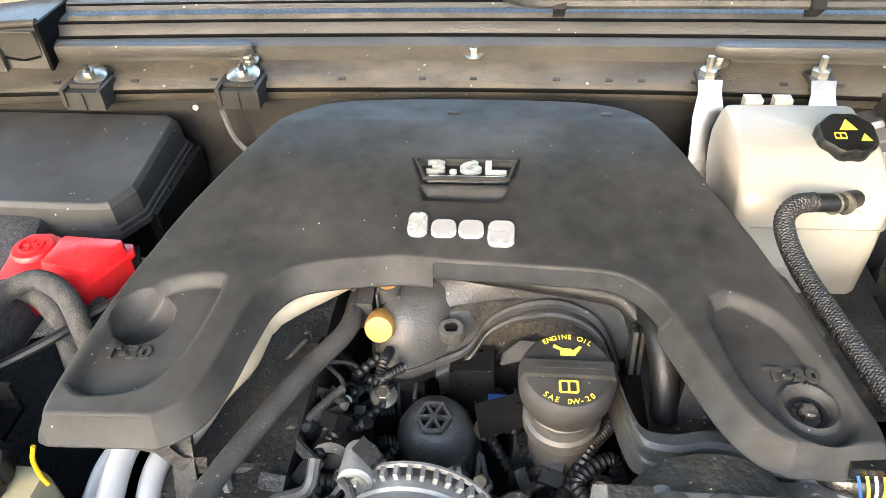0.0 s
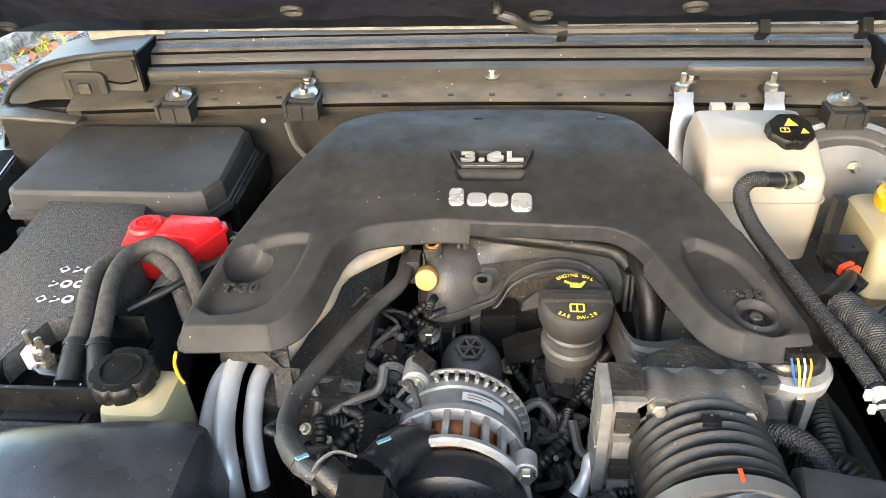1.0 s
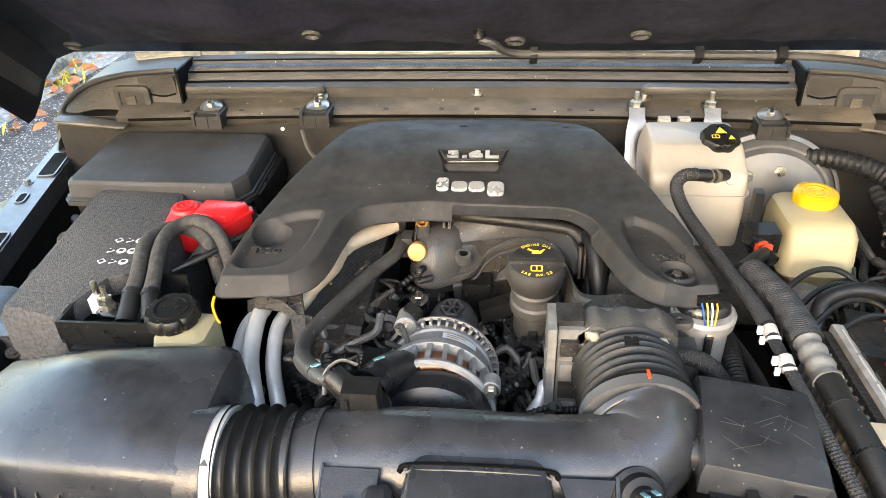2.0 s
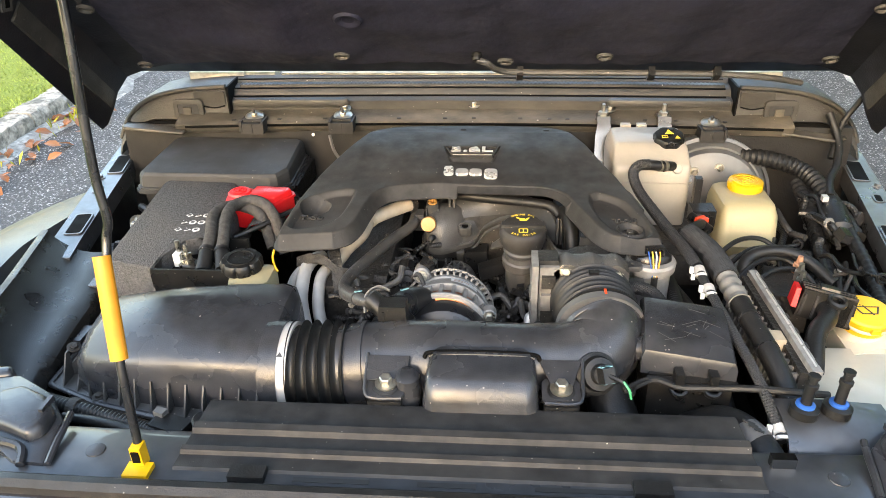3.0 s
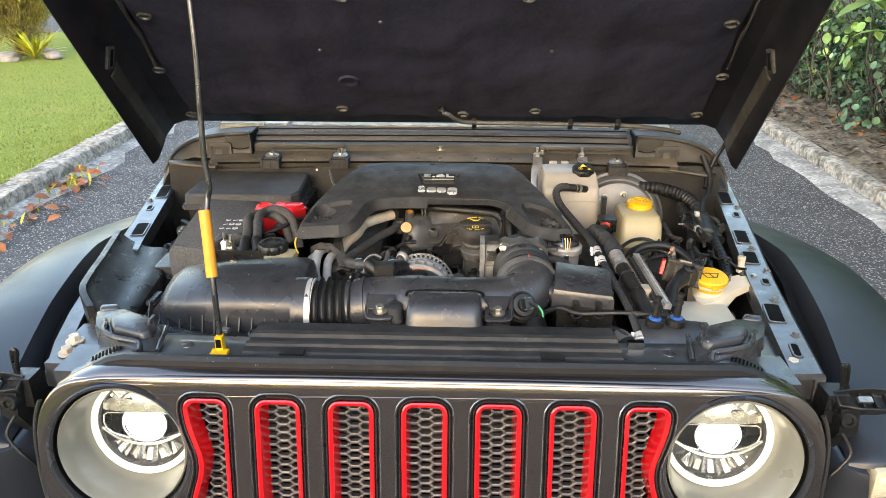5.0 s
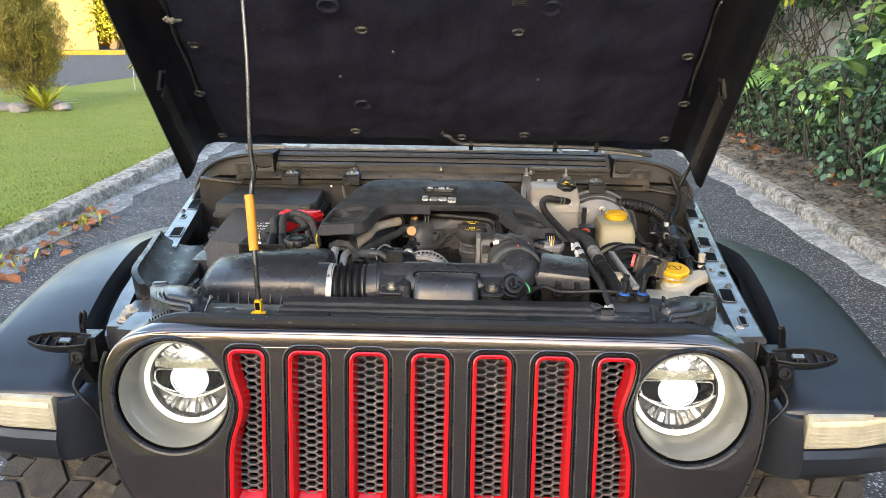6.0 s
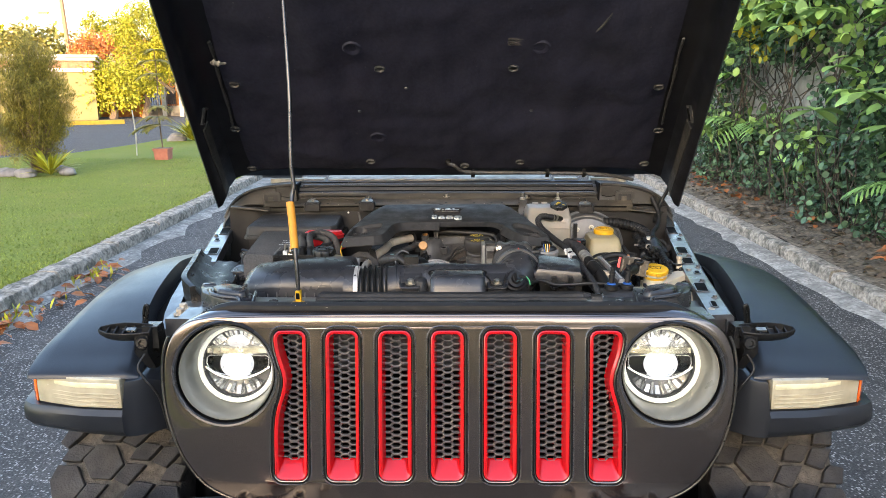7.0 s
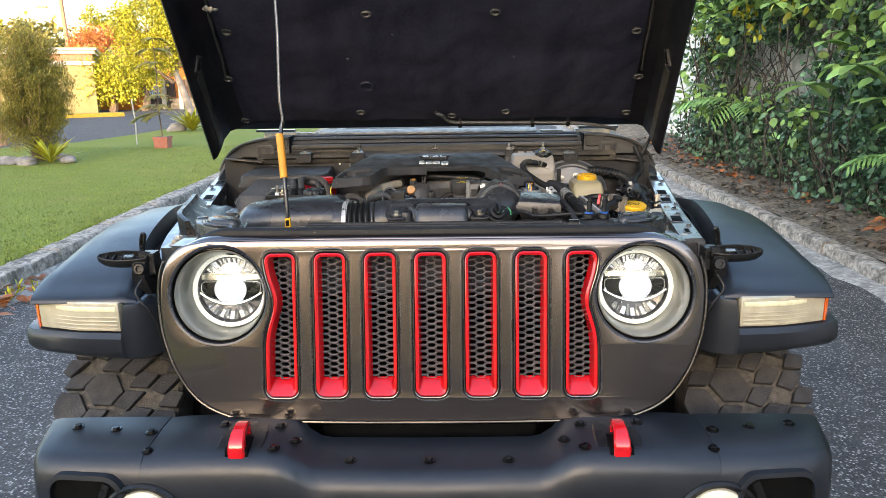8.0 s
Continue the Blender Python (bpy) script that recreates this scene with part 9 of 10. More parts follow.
for pts in ([(-0.372, 0.478, 1.160), (-0.380, 0.500, 1.172), (-0.384, 0.523, 1.180), (-0.396, 0.575, 1.190), (-0.400, 0.610, 1.192), (-0.394, 0.634, 1.191), (-0.373, 0.646, 1.192), (-0.345, 0.634, 1.186), (-0.325, 0.612, 1.168), (-0.310, 0.59, 1.12)],
            [(-0.402, 0.476, 1.158), (-0.404, 0.500, 1.172), (-0.408, 0.533, 1.182), (-0.421, 0.580, 1.188), (-0.423, 0.610, 1.186), (-0.414, 0.636, 1.184), (-0.392, 0.645, 1.180), (-0.355, 0.625, 1.172), (-0.33, 0.59, 1.13)]):
    hose("battery_cable", pts, 0.0096, M_TAPE, "thick black taped battery cable", "cable", seg=14)
    a, b = V(pts[0]), V(pts[1])
    bt = thing("cable_boot", pts[0], "black rubber boot on a battery cable end", "cable boot", group="battery cable boots")
    part("boot", tube([a - (b - a) * 0.3, a.lerp(b, 0.35), b + (b - a) * 0.25], lambda t: 0.0130 - 0.0020 * t, 14, 4), M_RUBBER, bt)
    part("boot_ring", tube([b, b + (b - a) * 0.12], 0.0124, 14, 2), M_RUBBER, bt)
solo("jacket_flap", loft([[(-0.352 + 0.038 * math.cos(q), y, 1.115 + 0.055 * math.sin(q)) for q in [radians(180 - 22.5 * k) for k in range(9)]] for y in (0.600, 0.612, 0.640, 0.660)], cap=False, closed=False), M_FELT, "grey felt flap arching beside the battery", "flap")
rcov = thing("positive_terminal_cover", (-0.42, 0.73, 1.12), "bright red plastic positive terminal cover with plus mark", "terminal cover")
part("shell", prism([(-0.432, 0.664), (-0.380, 0.655), (-0.354, 0.634), (-0.338, 0.632), (-0.334, 0.656), (-0.312, 0.703), (-0.320, 0.718), (-0.391, 0.722), (-0.412, 0.731), (-0.432, 0.729), (-0.440, 0.715)], 1.130, 1.178, 0.0025, 2, None, 0.98), M_RED, rcov, smooth=25)
part("plus_dome", lathe([(0.0215, 0.0), (0.0205, 0.006), (0.0185, 0.0085), (0.001, 0.010)], 36, aim((-0.415, 0.703, 1.174), (0, 0, 1))), M_RED, rcov, "round raised end with a plus mark")
part("plus_ring", lathe([(0.0125, 0), (0.0125, 0.0022), (0.0105, 0.0022), (0.0105, 0)], 24, aim((-0.415, 0.703, 1.1832), (0, 0, 1)), None, False), M_RED, rcov)
part("plus_sign", add(box(-0.422, -0.408, 0.7015, 0.7045, 1.1828, 1.1858, 0.0005, 1), box(-0.4165, -0.4135, 0.696, 0.710, 1.1828, 1.1858, 0.0005, 1)), M_RED, rcov)
part("cover_step", prism([(-0.392, 0.674), (-0.340, 0.664), (-0.318, 0.700), (-0.326, 0.712), (-0.388, 0.716)], 1.170, 1.188, 0.0025, 2, None, 0.96), M_RED, rcov, smooth=25)
part("cover_mouth", box(-0.004, 0.004, -0.012, 0.010, -0.010, 0.010, 0.001, 1, 1, pose(-0.3160, 0.708, 1.164, 0, 0, 24)), M_VOID, rcov, "dark cable opening")
part("cable_stub", tube([(-0.330, 0.706, 1.164), (-0.302, 0.702, 1.162)], 0.0075, 12, 2), M_RUBBER, rcov)
fuse = thing("fuse_box", (-0.49, 0.86, 1.0), "large satin black fuse box with snap-on lid", "fuse box")
part("body", box(-0.630, -0.362, 0.775, 0.945, 1.0, 1.158, 0.006), M_PLASTIC, fuse)
FO = [(-0.642, 0.775), (-0.632, 0.764), (-0.376, 0.760), (-0.362, 0.764), (-0.346, 0.795), (-0.350, 0.938), (-0.362, 0.948), (-0.622, 0.953), (-0.634, 0.945)]
fx, fy = sum(p[0] for p in FO) / len(FO), sum(p[1] for p in FO) / len(FO)
part("lid", loft([[(fx + (px - fx) * (1 - k / 0.14), fy + (py - fy) * (1 - k / 0.09), zz + 0.012 + (0.008 if zz > 1.16 else 0) * (py - 0.764) / 0.19) for px, py in FO] for zz, k in ((1.138, 0.0), (1.146, 0.0), (1.147, 0.003), (1.164, 0.0045), (1.168, 0.0055), (1.1725, 0.0085), (1.1738, 0.0100), (1.1745, 0.024))]), M_LID, fuse, "satin grey-black lid", smooth=14)
part("lid_rim", loft([[(fx + (px - fx) * (1 + k), fy + (py - fy) * (1 + k), zz) for px, py in FO] for zz, k in ((1.146, 0.012), (1.146, 0.022), (1.153, 0.022), (1.153, 0.005))]), M_LID, fuse, "raised seam round the lid", smooth=14)
part("latch", box(-0.502, -0.472, 0.752, 0.766, 1.132, 1.168, 0.003), M_PLASTIC, fuse)
part("latch_bar", box(-0.497, -0.477, 0.749, 0.753, 1.146, 1.152, 0.001), M_GLOSSP, fuse)
for q in (-0.494, -0.489, -0.484, -0.479):
    part("latch_rib", box(q - 0.001, q + 0.001, 0.7495, 0.753, 1.133, 1.145, 0, 1), M_PLASTIC, fuse)
part("rear_latch", box(-0.45, -0.42, 0.945, 0.955, 1.15, 1.18, 0.003), M_PLASTIC, fuse)
part("side_flange", box(-0.350, -0.338, 0.80, 0.94, 1.11, 1.15, 0.003), M_PLASTIC, fuse)
ps = thing("coolant_bottle", (-0.33, 0.45, 1.0), "yellowed plastic fluid bottle with black ribbed cap", "fluid bottle")
part("bottle", loft([[(-0.318 + (px) * k, 0.450 + py * k, zz) for px, py in rrect(0.066, 0.062, 0.012, 4)] for zz, k in ((1.02, 0.9), (1.03, 1.0), (1.152, 0.98), (1.164, 0.90), (1.168, 0.55))]), M_CREAM, ps)
part("cap", lathe([(0.034, 0), (0.0365, 0.003), (0.0365, 0.016), (0.033, 0.021), (0.001, 0.022)], 56, aim((-0.334, 0.459, 1.168), (0, -0.05, 1)) @ Matrix.Scale(0.86, 4), lambda a: 1 - 0.09 * max(0, math.cos(8 * a)) ** 5), M_PLASTIC, ps, "black lobed cap")
part("cap_ring", lathe([(0.024, 0.0205), (0.024, 0.0235), (0.021, 0.0235), (0.021, 0.0205)], 32, aim((-0.334, 0.459, 1.168), (0, -0.05, 1)) @ Matrix.Scale(0.86, 4), None, False), M_PLASTIC, ps)
solo("sensor_lead", tube([(-0.385, 0.57, 1.16), (-0.345, 0.60, 1.168), (-0.315, 0.635, 1.172), (-0.28, 0.66, 1.178)], 0.0045, 8, 5), M_RUBBER, "thin black sensor lead with a white tag", "cable")
solo("yellow_loop", tube([(-0.288, 0.478, 1.190), (-0.291, 0.474, 1.178), (-0.288, 0.470, 1.165), (-0.284, 0.468, 1.158)], 0.0017, 8, 5), M_YELLOW, "small yellow dipstick pull loop", "dipstick")
shield = thing("splash_shield", (-0.66, 0.5, 1.0), "black moulded plastic shield beside the air box", "shield")
rim_line = spline([(-0.628, 0.250, 1.140), (-0.668, 0.305, 1.150), (-0.685, 0.375, 1.153), (-0.696, 0.440, 1.154), (-0.711, 0.515, 1.155), (-0.727, 0.592, 1.156)], 6)
in_line = spline([(-0.562, 0.258, 1.094), (-0.568, 0.320, 1.100), (-0.573, 0.375, 1.104), (-0.578, 0.440, 1.107), (-0.592, 0.510, 1.110), (-0.610, 0.578, 1.114)], 6)
rows = []
for a, b in zip(rim_line, in_line):
    ring = [a + V((-0.006, 0, -0.020)), a + V((-0.006, 0, -0.002)), a, a + V((0.008, 0, 0.0))]
    for u in (0.12, 0.25, 0.4, 0.55, 0.7, 0.85, 1.0):
        q = a.lerp(b, u)
        ring.append(q + V((0, 0, -0.015 * math.sin(math.pi * min(1, u * 1.15)) + 0.002 * u)))
    ring += [b + V((0.004, 0, -0.006)), b + V((0.004, 0, -0.065)), a + V((0.0, 0, -0.10))]
    rows.append(ring)
part("panel", loft(rows), M_PLASTIC, shield, "curved concave panel")
for y, x0, x1 in ((0.462, -0.672, -0.590), (0.403, -0.666, -0.590)):
    part("step_rib", prism([(0, 0.004), (0.030, -0.004), (0.082, -0.012), (0.082, -0.045), (0, -0.045)], -0.0018, 0.0018, 0.0006, 1, pose(x0, y, 1.112, 90, 0, -8)), M_AIRBOX, shield)
part("step_floor", box(-0.640, -0.590, 0.405, 0.460, 1.070, 1.094, 0.004), M_PLASTIC, shield)
part("clip_slot", box(-0.004, 0.004, -0.011, 0.011, 0, 0.005, 0.001, 1, 1, pose(-0.664, 0.442, 1.112, 0, 26, -8)), M_COWL, shield)
part("side_box", box(-0.606, -0.560, 0.478, 0.560, 1.05, 1.116, 0.006, 2, 0.94), M_AIRBOX, shield, "boxed inner end of the shield")
part("side_box", box(-0.598, -0.556, 0.360, 0.400, 1.04, 1.098, 0.006, 2, 0.94), M_AIRBOX, shield)
for x, y in ((-0.566, 0.470), (-0.558, 0.345)):
    part("shield_screw", bolt((x, y, 1.098), (0.3, -0.2, 1), 0.006, 0.005, 1.6), M_DARKM, shield)
part("lower_flange", box(-0.66, -0.575, 0.255, 0.285, 1.04, 1.080, 0.006), M_PLASTIC, shield)


part("body_strip", loft([[(x, y, zz), (x + 0.034, y - 0.004, zz + 0.004), (x + 0.036, y - 0.004, zz - 0.03), (x, y, zz - 0.03)] for x, y, zz in ((-0.752, 0.58, 1.100), (-0.735, 0.45, 1.094), (-0.712, 0.32, 1.088), (-0.690, 0.22, 1.080), (-0.668, 0.14, 1.066))]), M_BAYPAINT, car, "grey painted body edge beside the shield")
# ---------- fluid tanks and hoses on the other side of the bay ----------
tank = thing("coolant_tank", (0.34, 0.82, 1.08), "milky white coolant expansion tank with black screw cap", "coolant tank")
part("body", loft([[(xc + px * kx, yb - 0.075 * ky + py * ky, zz) for px, py in rrect(0.136, 0.15, 0.011, 4)] for zz, kx, ky, yb, xc in ((1.085, 0.90, 0.86, 0.905, 0.330), (1.095, 0.96, 0.90, 0.905, 0.327), (1.150, 1.0, 0.93, 0.905, 0.324), (1.185, 1.02, 0.93, 0.905, 0.322), (1.206, 1.02, 0.90, 0.905, 0.322), (1.212, 1.0, 0.86, 0.905, 0.322), (1.228, 0.96, 0.66, 0.905, 0.324), (1.233, 0.93, 0.60, 0.904, 0.325), (1.235, 0.86, 0.52, 0.900, 0.326))]), M_WHITE, tank, "milky translucent plastic body")
part("moulded_panel", prism(rrect(0.06, 0.05, 0.01, 3), 0, 0.003, 0.001, 1, aim((0.30, 0.768, 1.155), (0, -1, 0.05))), M_WHITE, tank)
part("pink_stain_lug", lathe([(0.010, 0), (0.009, 0.005), (0.007, 0.006), (0.001, 0.006)], 18, aim((0.366, 0.774, 1.203), (0, -0.9, 0.5))), M_WHITE, tank)
part("tray", box(0.27, 0.42, 0.66, 0.90, 1.03, 1.090, 0.012), M_DARKM, tank, "dusty dark tray below the tank")
part("seam", loft([[(0.327 + px * 1.03, 0.834 + py * 1.01, zz) for px, py in rrect(0.136, 0.14, 0.018, 4)] for zz in (1.176, 1.179)]), M_WHITE, tank)
for x in (0.292, 0.322):
    part("prong", box(x - 0.009, x + 0.009, 0.905, 0.918, 1.205, 1.238, 0.003), M_WHITE, tank)
capm = aim((0.358, 0.835, 1.222), (0, -0.25, 1))
tcap = part("cap", lathe([(0.026, 0), (0.028, 0.002), (0.029, 0.020), (0.026, 0.025), (0.001, 0.0255)], 48, capm, lambda a: 1 - 0.07 * (0.5 + 0.5 * math.cos(8 * a))), M_PLASTIC, tank, "black lobed cap with yellow warning marks")
part("cap_mark", prism([(-0.008, -0.002), (0.008, -0.002), (0, 0.012)], 0, 0.0004, 0, 1, capm @ pose(0.0, 0.004, 0.0258)), M_YELINK, tcap, "yellow warning triangle", smooth=0)
part("cap_mark", prism([(-0.004, -0.004), (0.006, -0.004), (0.001, 0.005)], 0, 0.0004, 0, 1, capm @ pose(0.012, -0.008, 0.0258)), M_YELINK, tcap, smooth=0)
part("cap_mark", flat_curve("b", [rrect(0.011, 0.008, 0.001, 2), rrect(0.004, 0.006, 0.001, 2, -0.0025), rrect(0.004, 0.006, 0.001, 2, 0.0025)], 0.0002), M_YELINK, tcap, smooth=0).matrix_parent_inverse = capm @ pose(-0.009, -0.006, 0.0259)
part("spout", tube([(0.358, 0.775, 1.207), (0.335, 0.756, 1.216), (0.300, 0.748, 1.221)], 0.0088, 12, 4), M_RUBBER, tank, "black rubber hose end")
for dx in (0, 0.010):
    part("spring_clamp", tube([(0.328 + dx, 0.754, 1.216), (0.331 + dx, 0.756, 1.2155)], 0.0104, 16, 2), M_ZINC, tank, "steel spring clamp")
def woven_hose(name, pts, r, label, base, strands=11):
    w = thing(name, base, label, "hose")
    part("core", tube(pts, r * 0.93, 14, 8), M_RUBBER, w)
    part("weave", braid(pts, r, 0.29 / r, strands), M_WEAVE, w, "woven black sleeve")
    return w


woven_hose("braided_hose", [(0.310, 0.748, 1.222), (0.292, 0.742, 1.222), (0.281, 0.728, 1.212), (0.286, 0.69, 1.198), (0.302, 0.63, 1.188), (0.320, 0.56, 1.181), (0.332, 0.51, 1.179), (0.337, 0.470, 1.178)], 0.0088, "black woven hose from tank down past the engine", (0.31, 0.6, 1.15))
woven_hose("braided_hose", [(0.337, 0.475, 1.178), (0.338, 0.43, 1.177), (0.341, 0.39, 1.176), (0.350, 0.32, 1.168), (0.364, 0.24, 1.150), (0.372, 0.175, 1.125)], 0.0064, "thin black woven hose with white clamps", (0.35, 0.35, 1.1))
for y, zz, x in ((0.458, 1.178, 0.337), (0.410, 1.177, 0.339), (0.188, 1.130, 0.371)):
    cl = thing("hose_clamp", (x, y, zz), "white steel spring clamp on a woven hose", "hose clamp", group="white hose clamps")
    part("band", tube([(x, y + 0.006, zz + 0.001), (x, y - 0.006, zz - 0.001)], 0.0080, 18, 2), M_PIPE, cl)
    part("band", tube([(x, y - 0.010, zz + 0.001), (x, y - 0.013, zz - 0.001)], 0.0078, 18, 2), M_PIPE, cl)
    part("ear", box(x - 0.014, x - 0.009, y - 0.003, y + 0.002, zz - 0.002, zz + 0.007, 0.0015), M_WHITEINK, cl)
    part("ear", box(x - 0.014, x - 0.009, y - 0.014, y - 0.010, zz - 0.006, zz + 0.002, 0.0015), M_WHITEINK, cl)
big = thing("aircon_hose", (0.4, 0.4, 1.0), "thick black aircon hose with woven sleeve and metal crimp", "hose")
part("sleeve", tube([(0.352, 0.590, 1.168), (0.362, 0.555, 1.170), (0.370, 0.52, 1.171), (0.374, 0.475, 1.171), (0.375, 0.452, 1.170)], 0.0170, 18, 8), M_RUBBER, big, "woven sleeve")
part("weave", braid([(0.352, 0.590, 1.168), (0.362, 0.555, 1.170), (0.370, 0.52, 1.171), (0.374, 0.475, 1.171), (0.375, 0.452, 1.170)], 0.0178, 17, 18), M_WEAVE, big, "woven black sleeve")
part("crimp", tube([(0.375, 0.455, 1.170), (0.376, 0.425, 1.169), (0.378, 0.395, 1.167)], lambda t: 0.0155 - 0.0025 * (0.5 - 0.5 * math.cos(2 * math.pi * t * 3)), 20, 14), M_CAST, big, "ribbed aluminium crimp")
part("lower_hose", tube([(0.378, 0.398, 1.167), (0.384, 0.36, 1.160), (0.394, 0.31, 1.148), (0.404, 0.26, 1.125), (0.405, 0.21, 1.09), (0.39, 0.17, 1.05)], 0.0140, 16, 8), M_RUBBER, big)
for y, x, zz in ((0.365, 0.383, 1.161), (0.315, 0.393, 1.149)):
    part("tie", tube([(x, y + 0.003, zz), (x, y - 0.003, zz)], 0.0150, 18, 2), M_GLOSSP, big)
hose("taped_loom", [(0.343, 0.60, 1.165), (0.372, 0.635, 1.158), (0.392, 0.665, 1.150), (0.395, 0.70, 1.142), (0.40, 0.74, 1.12)], 0.0085, M_RUBBER, "taped black wiring loom beside the tank", "wiring")
rlp = thing("red_lock_plug", (0.40, 0.67, 1.14), "sensor plug with an orange-red lock", "connector")
part("body", tube([(0.380, 0.690, 1.150), (0.392, 0.668, 1.148), (0.402, 0.650, 1.144)], 0.0085, 12, 4), M_PLASTIC, rlp)
for q in (0.0, 0.008):
    part("lock", box(-0.009, 0.009, -0.0028, 0.0028, 0.0, 0.011, 0.001, 1, 1, pose(0.390 + q * 0.5, 0.672 - q, 1.148, 0, 0, 30)), M_SLEEVE2, rlp, "orange-red lock")
bpl = thing("sensor_plug", (0.38, 0.72, 1.1), "black electrical plug clipped beside the coolant tank", "connector")
part("body", box(0.385, 0.425, 0.70, 0.735, 1.125, 1.155, 0.004), M_PLASTIC, bpl)
part("lever", box(0.392, 0.404, 0.735, 0.75, 1.14, 1.20, 0.003), M_PLASTIC, bpl)
boost = thing("brake_booster", (0.45, 0.9, 1.0), "grey round brake booster drum behind the reservoir", "brake booster")
part("drum", lathe([(0.120, -0.06), (0.122, -0.02), (0.116, -0.008), (0.108, 0.0), (0.104, 0.0), (0.098, 0.010), (0.05, 0.022), (0.001, 0.022)], 48, aim((0.465, 0.90, 1.085), (0, -1, 0.12))), M_DRUM, boost)
part("drum_rim", lathe([(0.121, -0.022), (0.1255, -0.018), (0.1255, -0.010), (0.119, -0.007)], 48, aim((0.465, 0.90, 1.085), (0, -1, 0.12)), None, False), M_DRUM, boost, "rolled rim of the drum")
for q in (40, 80, 120):
    part("drum_stud", bolt(aim((0.465, 0.90, 1.085), (0, -1, 0.12)) @ V((0.07 * math.cos(radians(q)), 0.07 * math.sin(radians(q)), 0.016)), (0, -1, 0.12), 0.006, 0.008), M_ZINC, boost)
brk = thing("brake_fluid_reservoir", (0.49, 0.76, 1.05), "yellowed brake fluid reservoir with bright yellow cap", "fluid reservoir")
part("tank", loft([[(0.490 + px * kx * 0.92, 0.768 + py * ky * 0.92 + dy, zz + 0.018) for px, py in rrect(0.112, 0.135, 0.018, 4)] for zz, kx, ky, dy in ((1.02, 0.6, 0.6, 0), (1.045, 0.7, 0.7, 0), (1.06, 0.98, 0.98, 0), (1.066, 1.03, 1.03, 0), (1.070, 1.0, 1.0, 0), (1.118, 0.96, 0.95, 0.004), (1.134, 0.86, 0.85, 0.008), (1.139, 0.70, 0.7, 0.012))]), M_CREAM, brk, "yellowed translucent tank")
BC = aim((0.498, 0.797, 1.152), (0, -0.06, 1)) @ Matrix.Scale(0.85, 4)
bcap = part("cap", lathe([(0.030, 0), (0.0365, 0.004), (0.0375, 0.016), (0.036, 0.022), (0.033, 0.024), (0.001, 0.0235)], 64, BC, lambda a: 1 - 0.018 * (0.5 + 0.5 * math.cos(26 * a))), M_YELLOW, brk, "bright yellow knurled cap")
for rr in (0.026, 0.017, 0.009):
    part("cap_ring", lathe([(rr, 0.023), (rr, 0.0252), (rr - 0.0025, 0.0252), (rr - 0.0025, 0.023)], 32, BC, None, False), M_YELLOW, bcap)
part("master_cylinder", tube([(0.487, 0.87, 1.035), (0.487, 0.65, 1.035)], 0.024, 16, 4), M_ALU, brk)
for i in range(4):
    x, y = 0.405 + 0.008 * i, 0.668 - 0.034 * i
    hose("brake_line", [(x - 0.012, y - 0.06, 1.07), (x + 0.01, y - 0.035, 1.10), (x + 0.05, y - 0.005, 1.118), (x + 0.09, y + 0.005, 1.118), (x + 0.115, y - 0.01, 1.105), (x + 0.122, y - 0.03, 1.075)], 0.0042, M_RUBBER, "thin black steel brake line bending over", "brake line", seg=8)
absu = thing("abs_block", (0.53, 0.58, 1.05), "silver hydraulic block with four pipe nuts", "hydraulic unit")
part("block", box(-0.032, 0.032, -0.045, 0.045, -0.06, 0.0, 0.003, 2, 1, pose(0.500, 0.545, 1.110, 0, 0, -14)), M_DARKM, absu)
for i in range(4):
    q = pose(0.500, 0.545, 1.110, 0, 0, -14) @ V((0.018, 0.036 - 0.024 * i, 0))
    part("pipe_nut", lathe([(0.009, 0), (0.009, 0.016), (0.006, 0.018), (0.004, 0.03), (0.001, 0.03)], 6, aim(q, (0, 0, 1))), M_ZINC if i else M_BRICKC, absu)
    part("bore", lathe([(0.0032, 0), (0.0032, 0.0008), (0.001, 0.0008)], 10, aim(pose(0.500, 0.545, 1.110, 0, 0, -14) @ V((-0.02, 0.036 - 0.024 * i, 0)), (0, 0, 1))), M_BLACKINK, absu)
pcm = thing("finned_control_unit", (0.45, 0.45, 1.05), "bare aluminium finned control unit standing on edge", "control unit")
PM = pose(0.424, 0.39, 1.122, 0, 6, 2)
part("case", box(-0.008, 0.013, -0.115, 0.115, -0.06, 0.022, 0.003, 2, 1, PM), M_DARKM, pcm)
part("rail", box(0.002, 0.015, -0.12, 0.12, 0.020, 0.030, 0.002, 2, 1, PM), M_ALU, pcm)
for i in range(7):
    part("rail_notch", box(0.0142, 0.0165, -0.006, 0.006, 0.021, 0.0315, 0.0005, 1, 1, PM @ pose(0, -0.10 + 0.033 * i, 0)), M_BLACKINK, pcm)
for i in range(17):
    part("cooling_fin", box(-0.024, -0.008, -0.002, 0.002, -0.05, 0.016, 0.0015, 1, 1, PM @ pose(0.004, -0.108 + i * 0.0135, 0)), M_CAST, pcm)
for i in range(5):
    part("rail_pad", box(0.0205, 0.0225, -0.020, 0.020, 0.022, 0.0315, 0.0005, 1, 1, PM @ pose(-0.012, -0.09 + i * 0.045, 0)), M_PIPE, pcm)
part("yellow_plug", box(-0.024, -0.004, -0.013, 0.013, 0.005, 0.028, 0.006, 3, 0.85, PM @ pose(0, -0.045, 0)), M_TANPIPE, pcm, "cream plastic plug")
relay = thing("relay_plug", (0.52, 0.45, 1.1), "black multi-pin plug with a red locking lever", "connector")
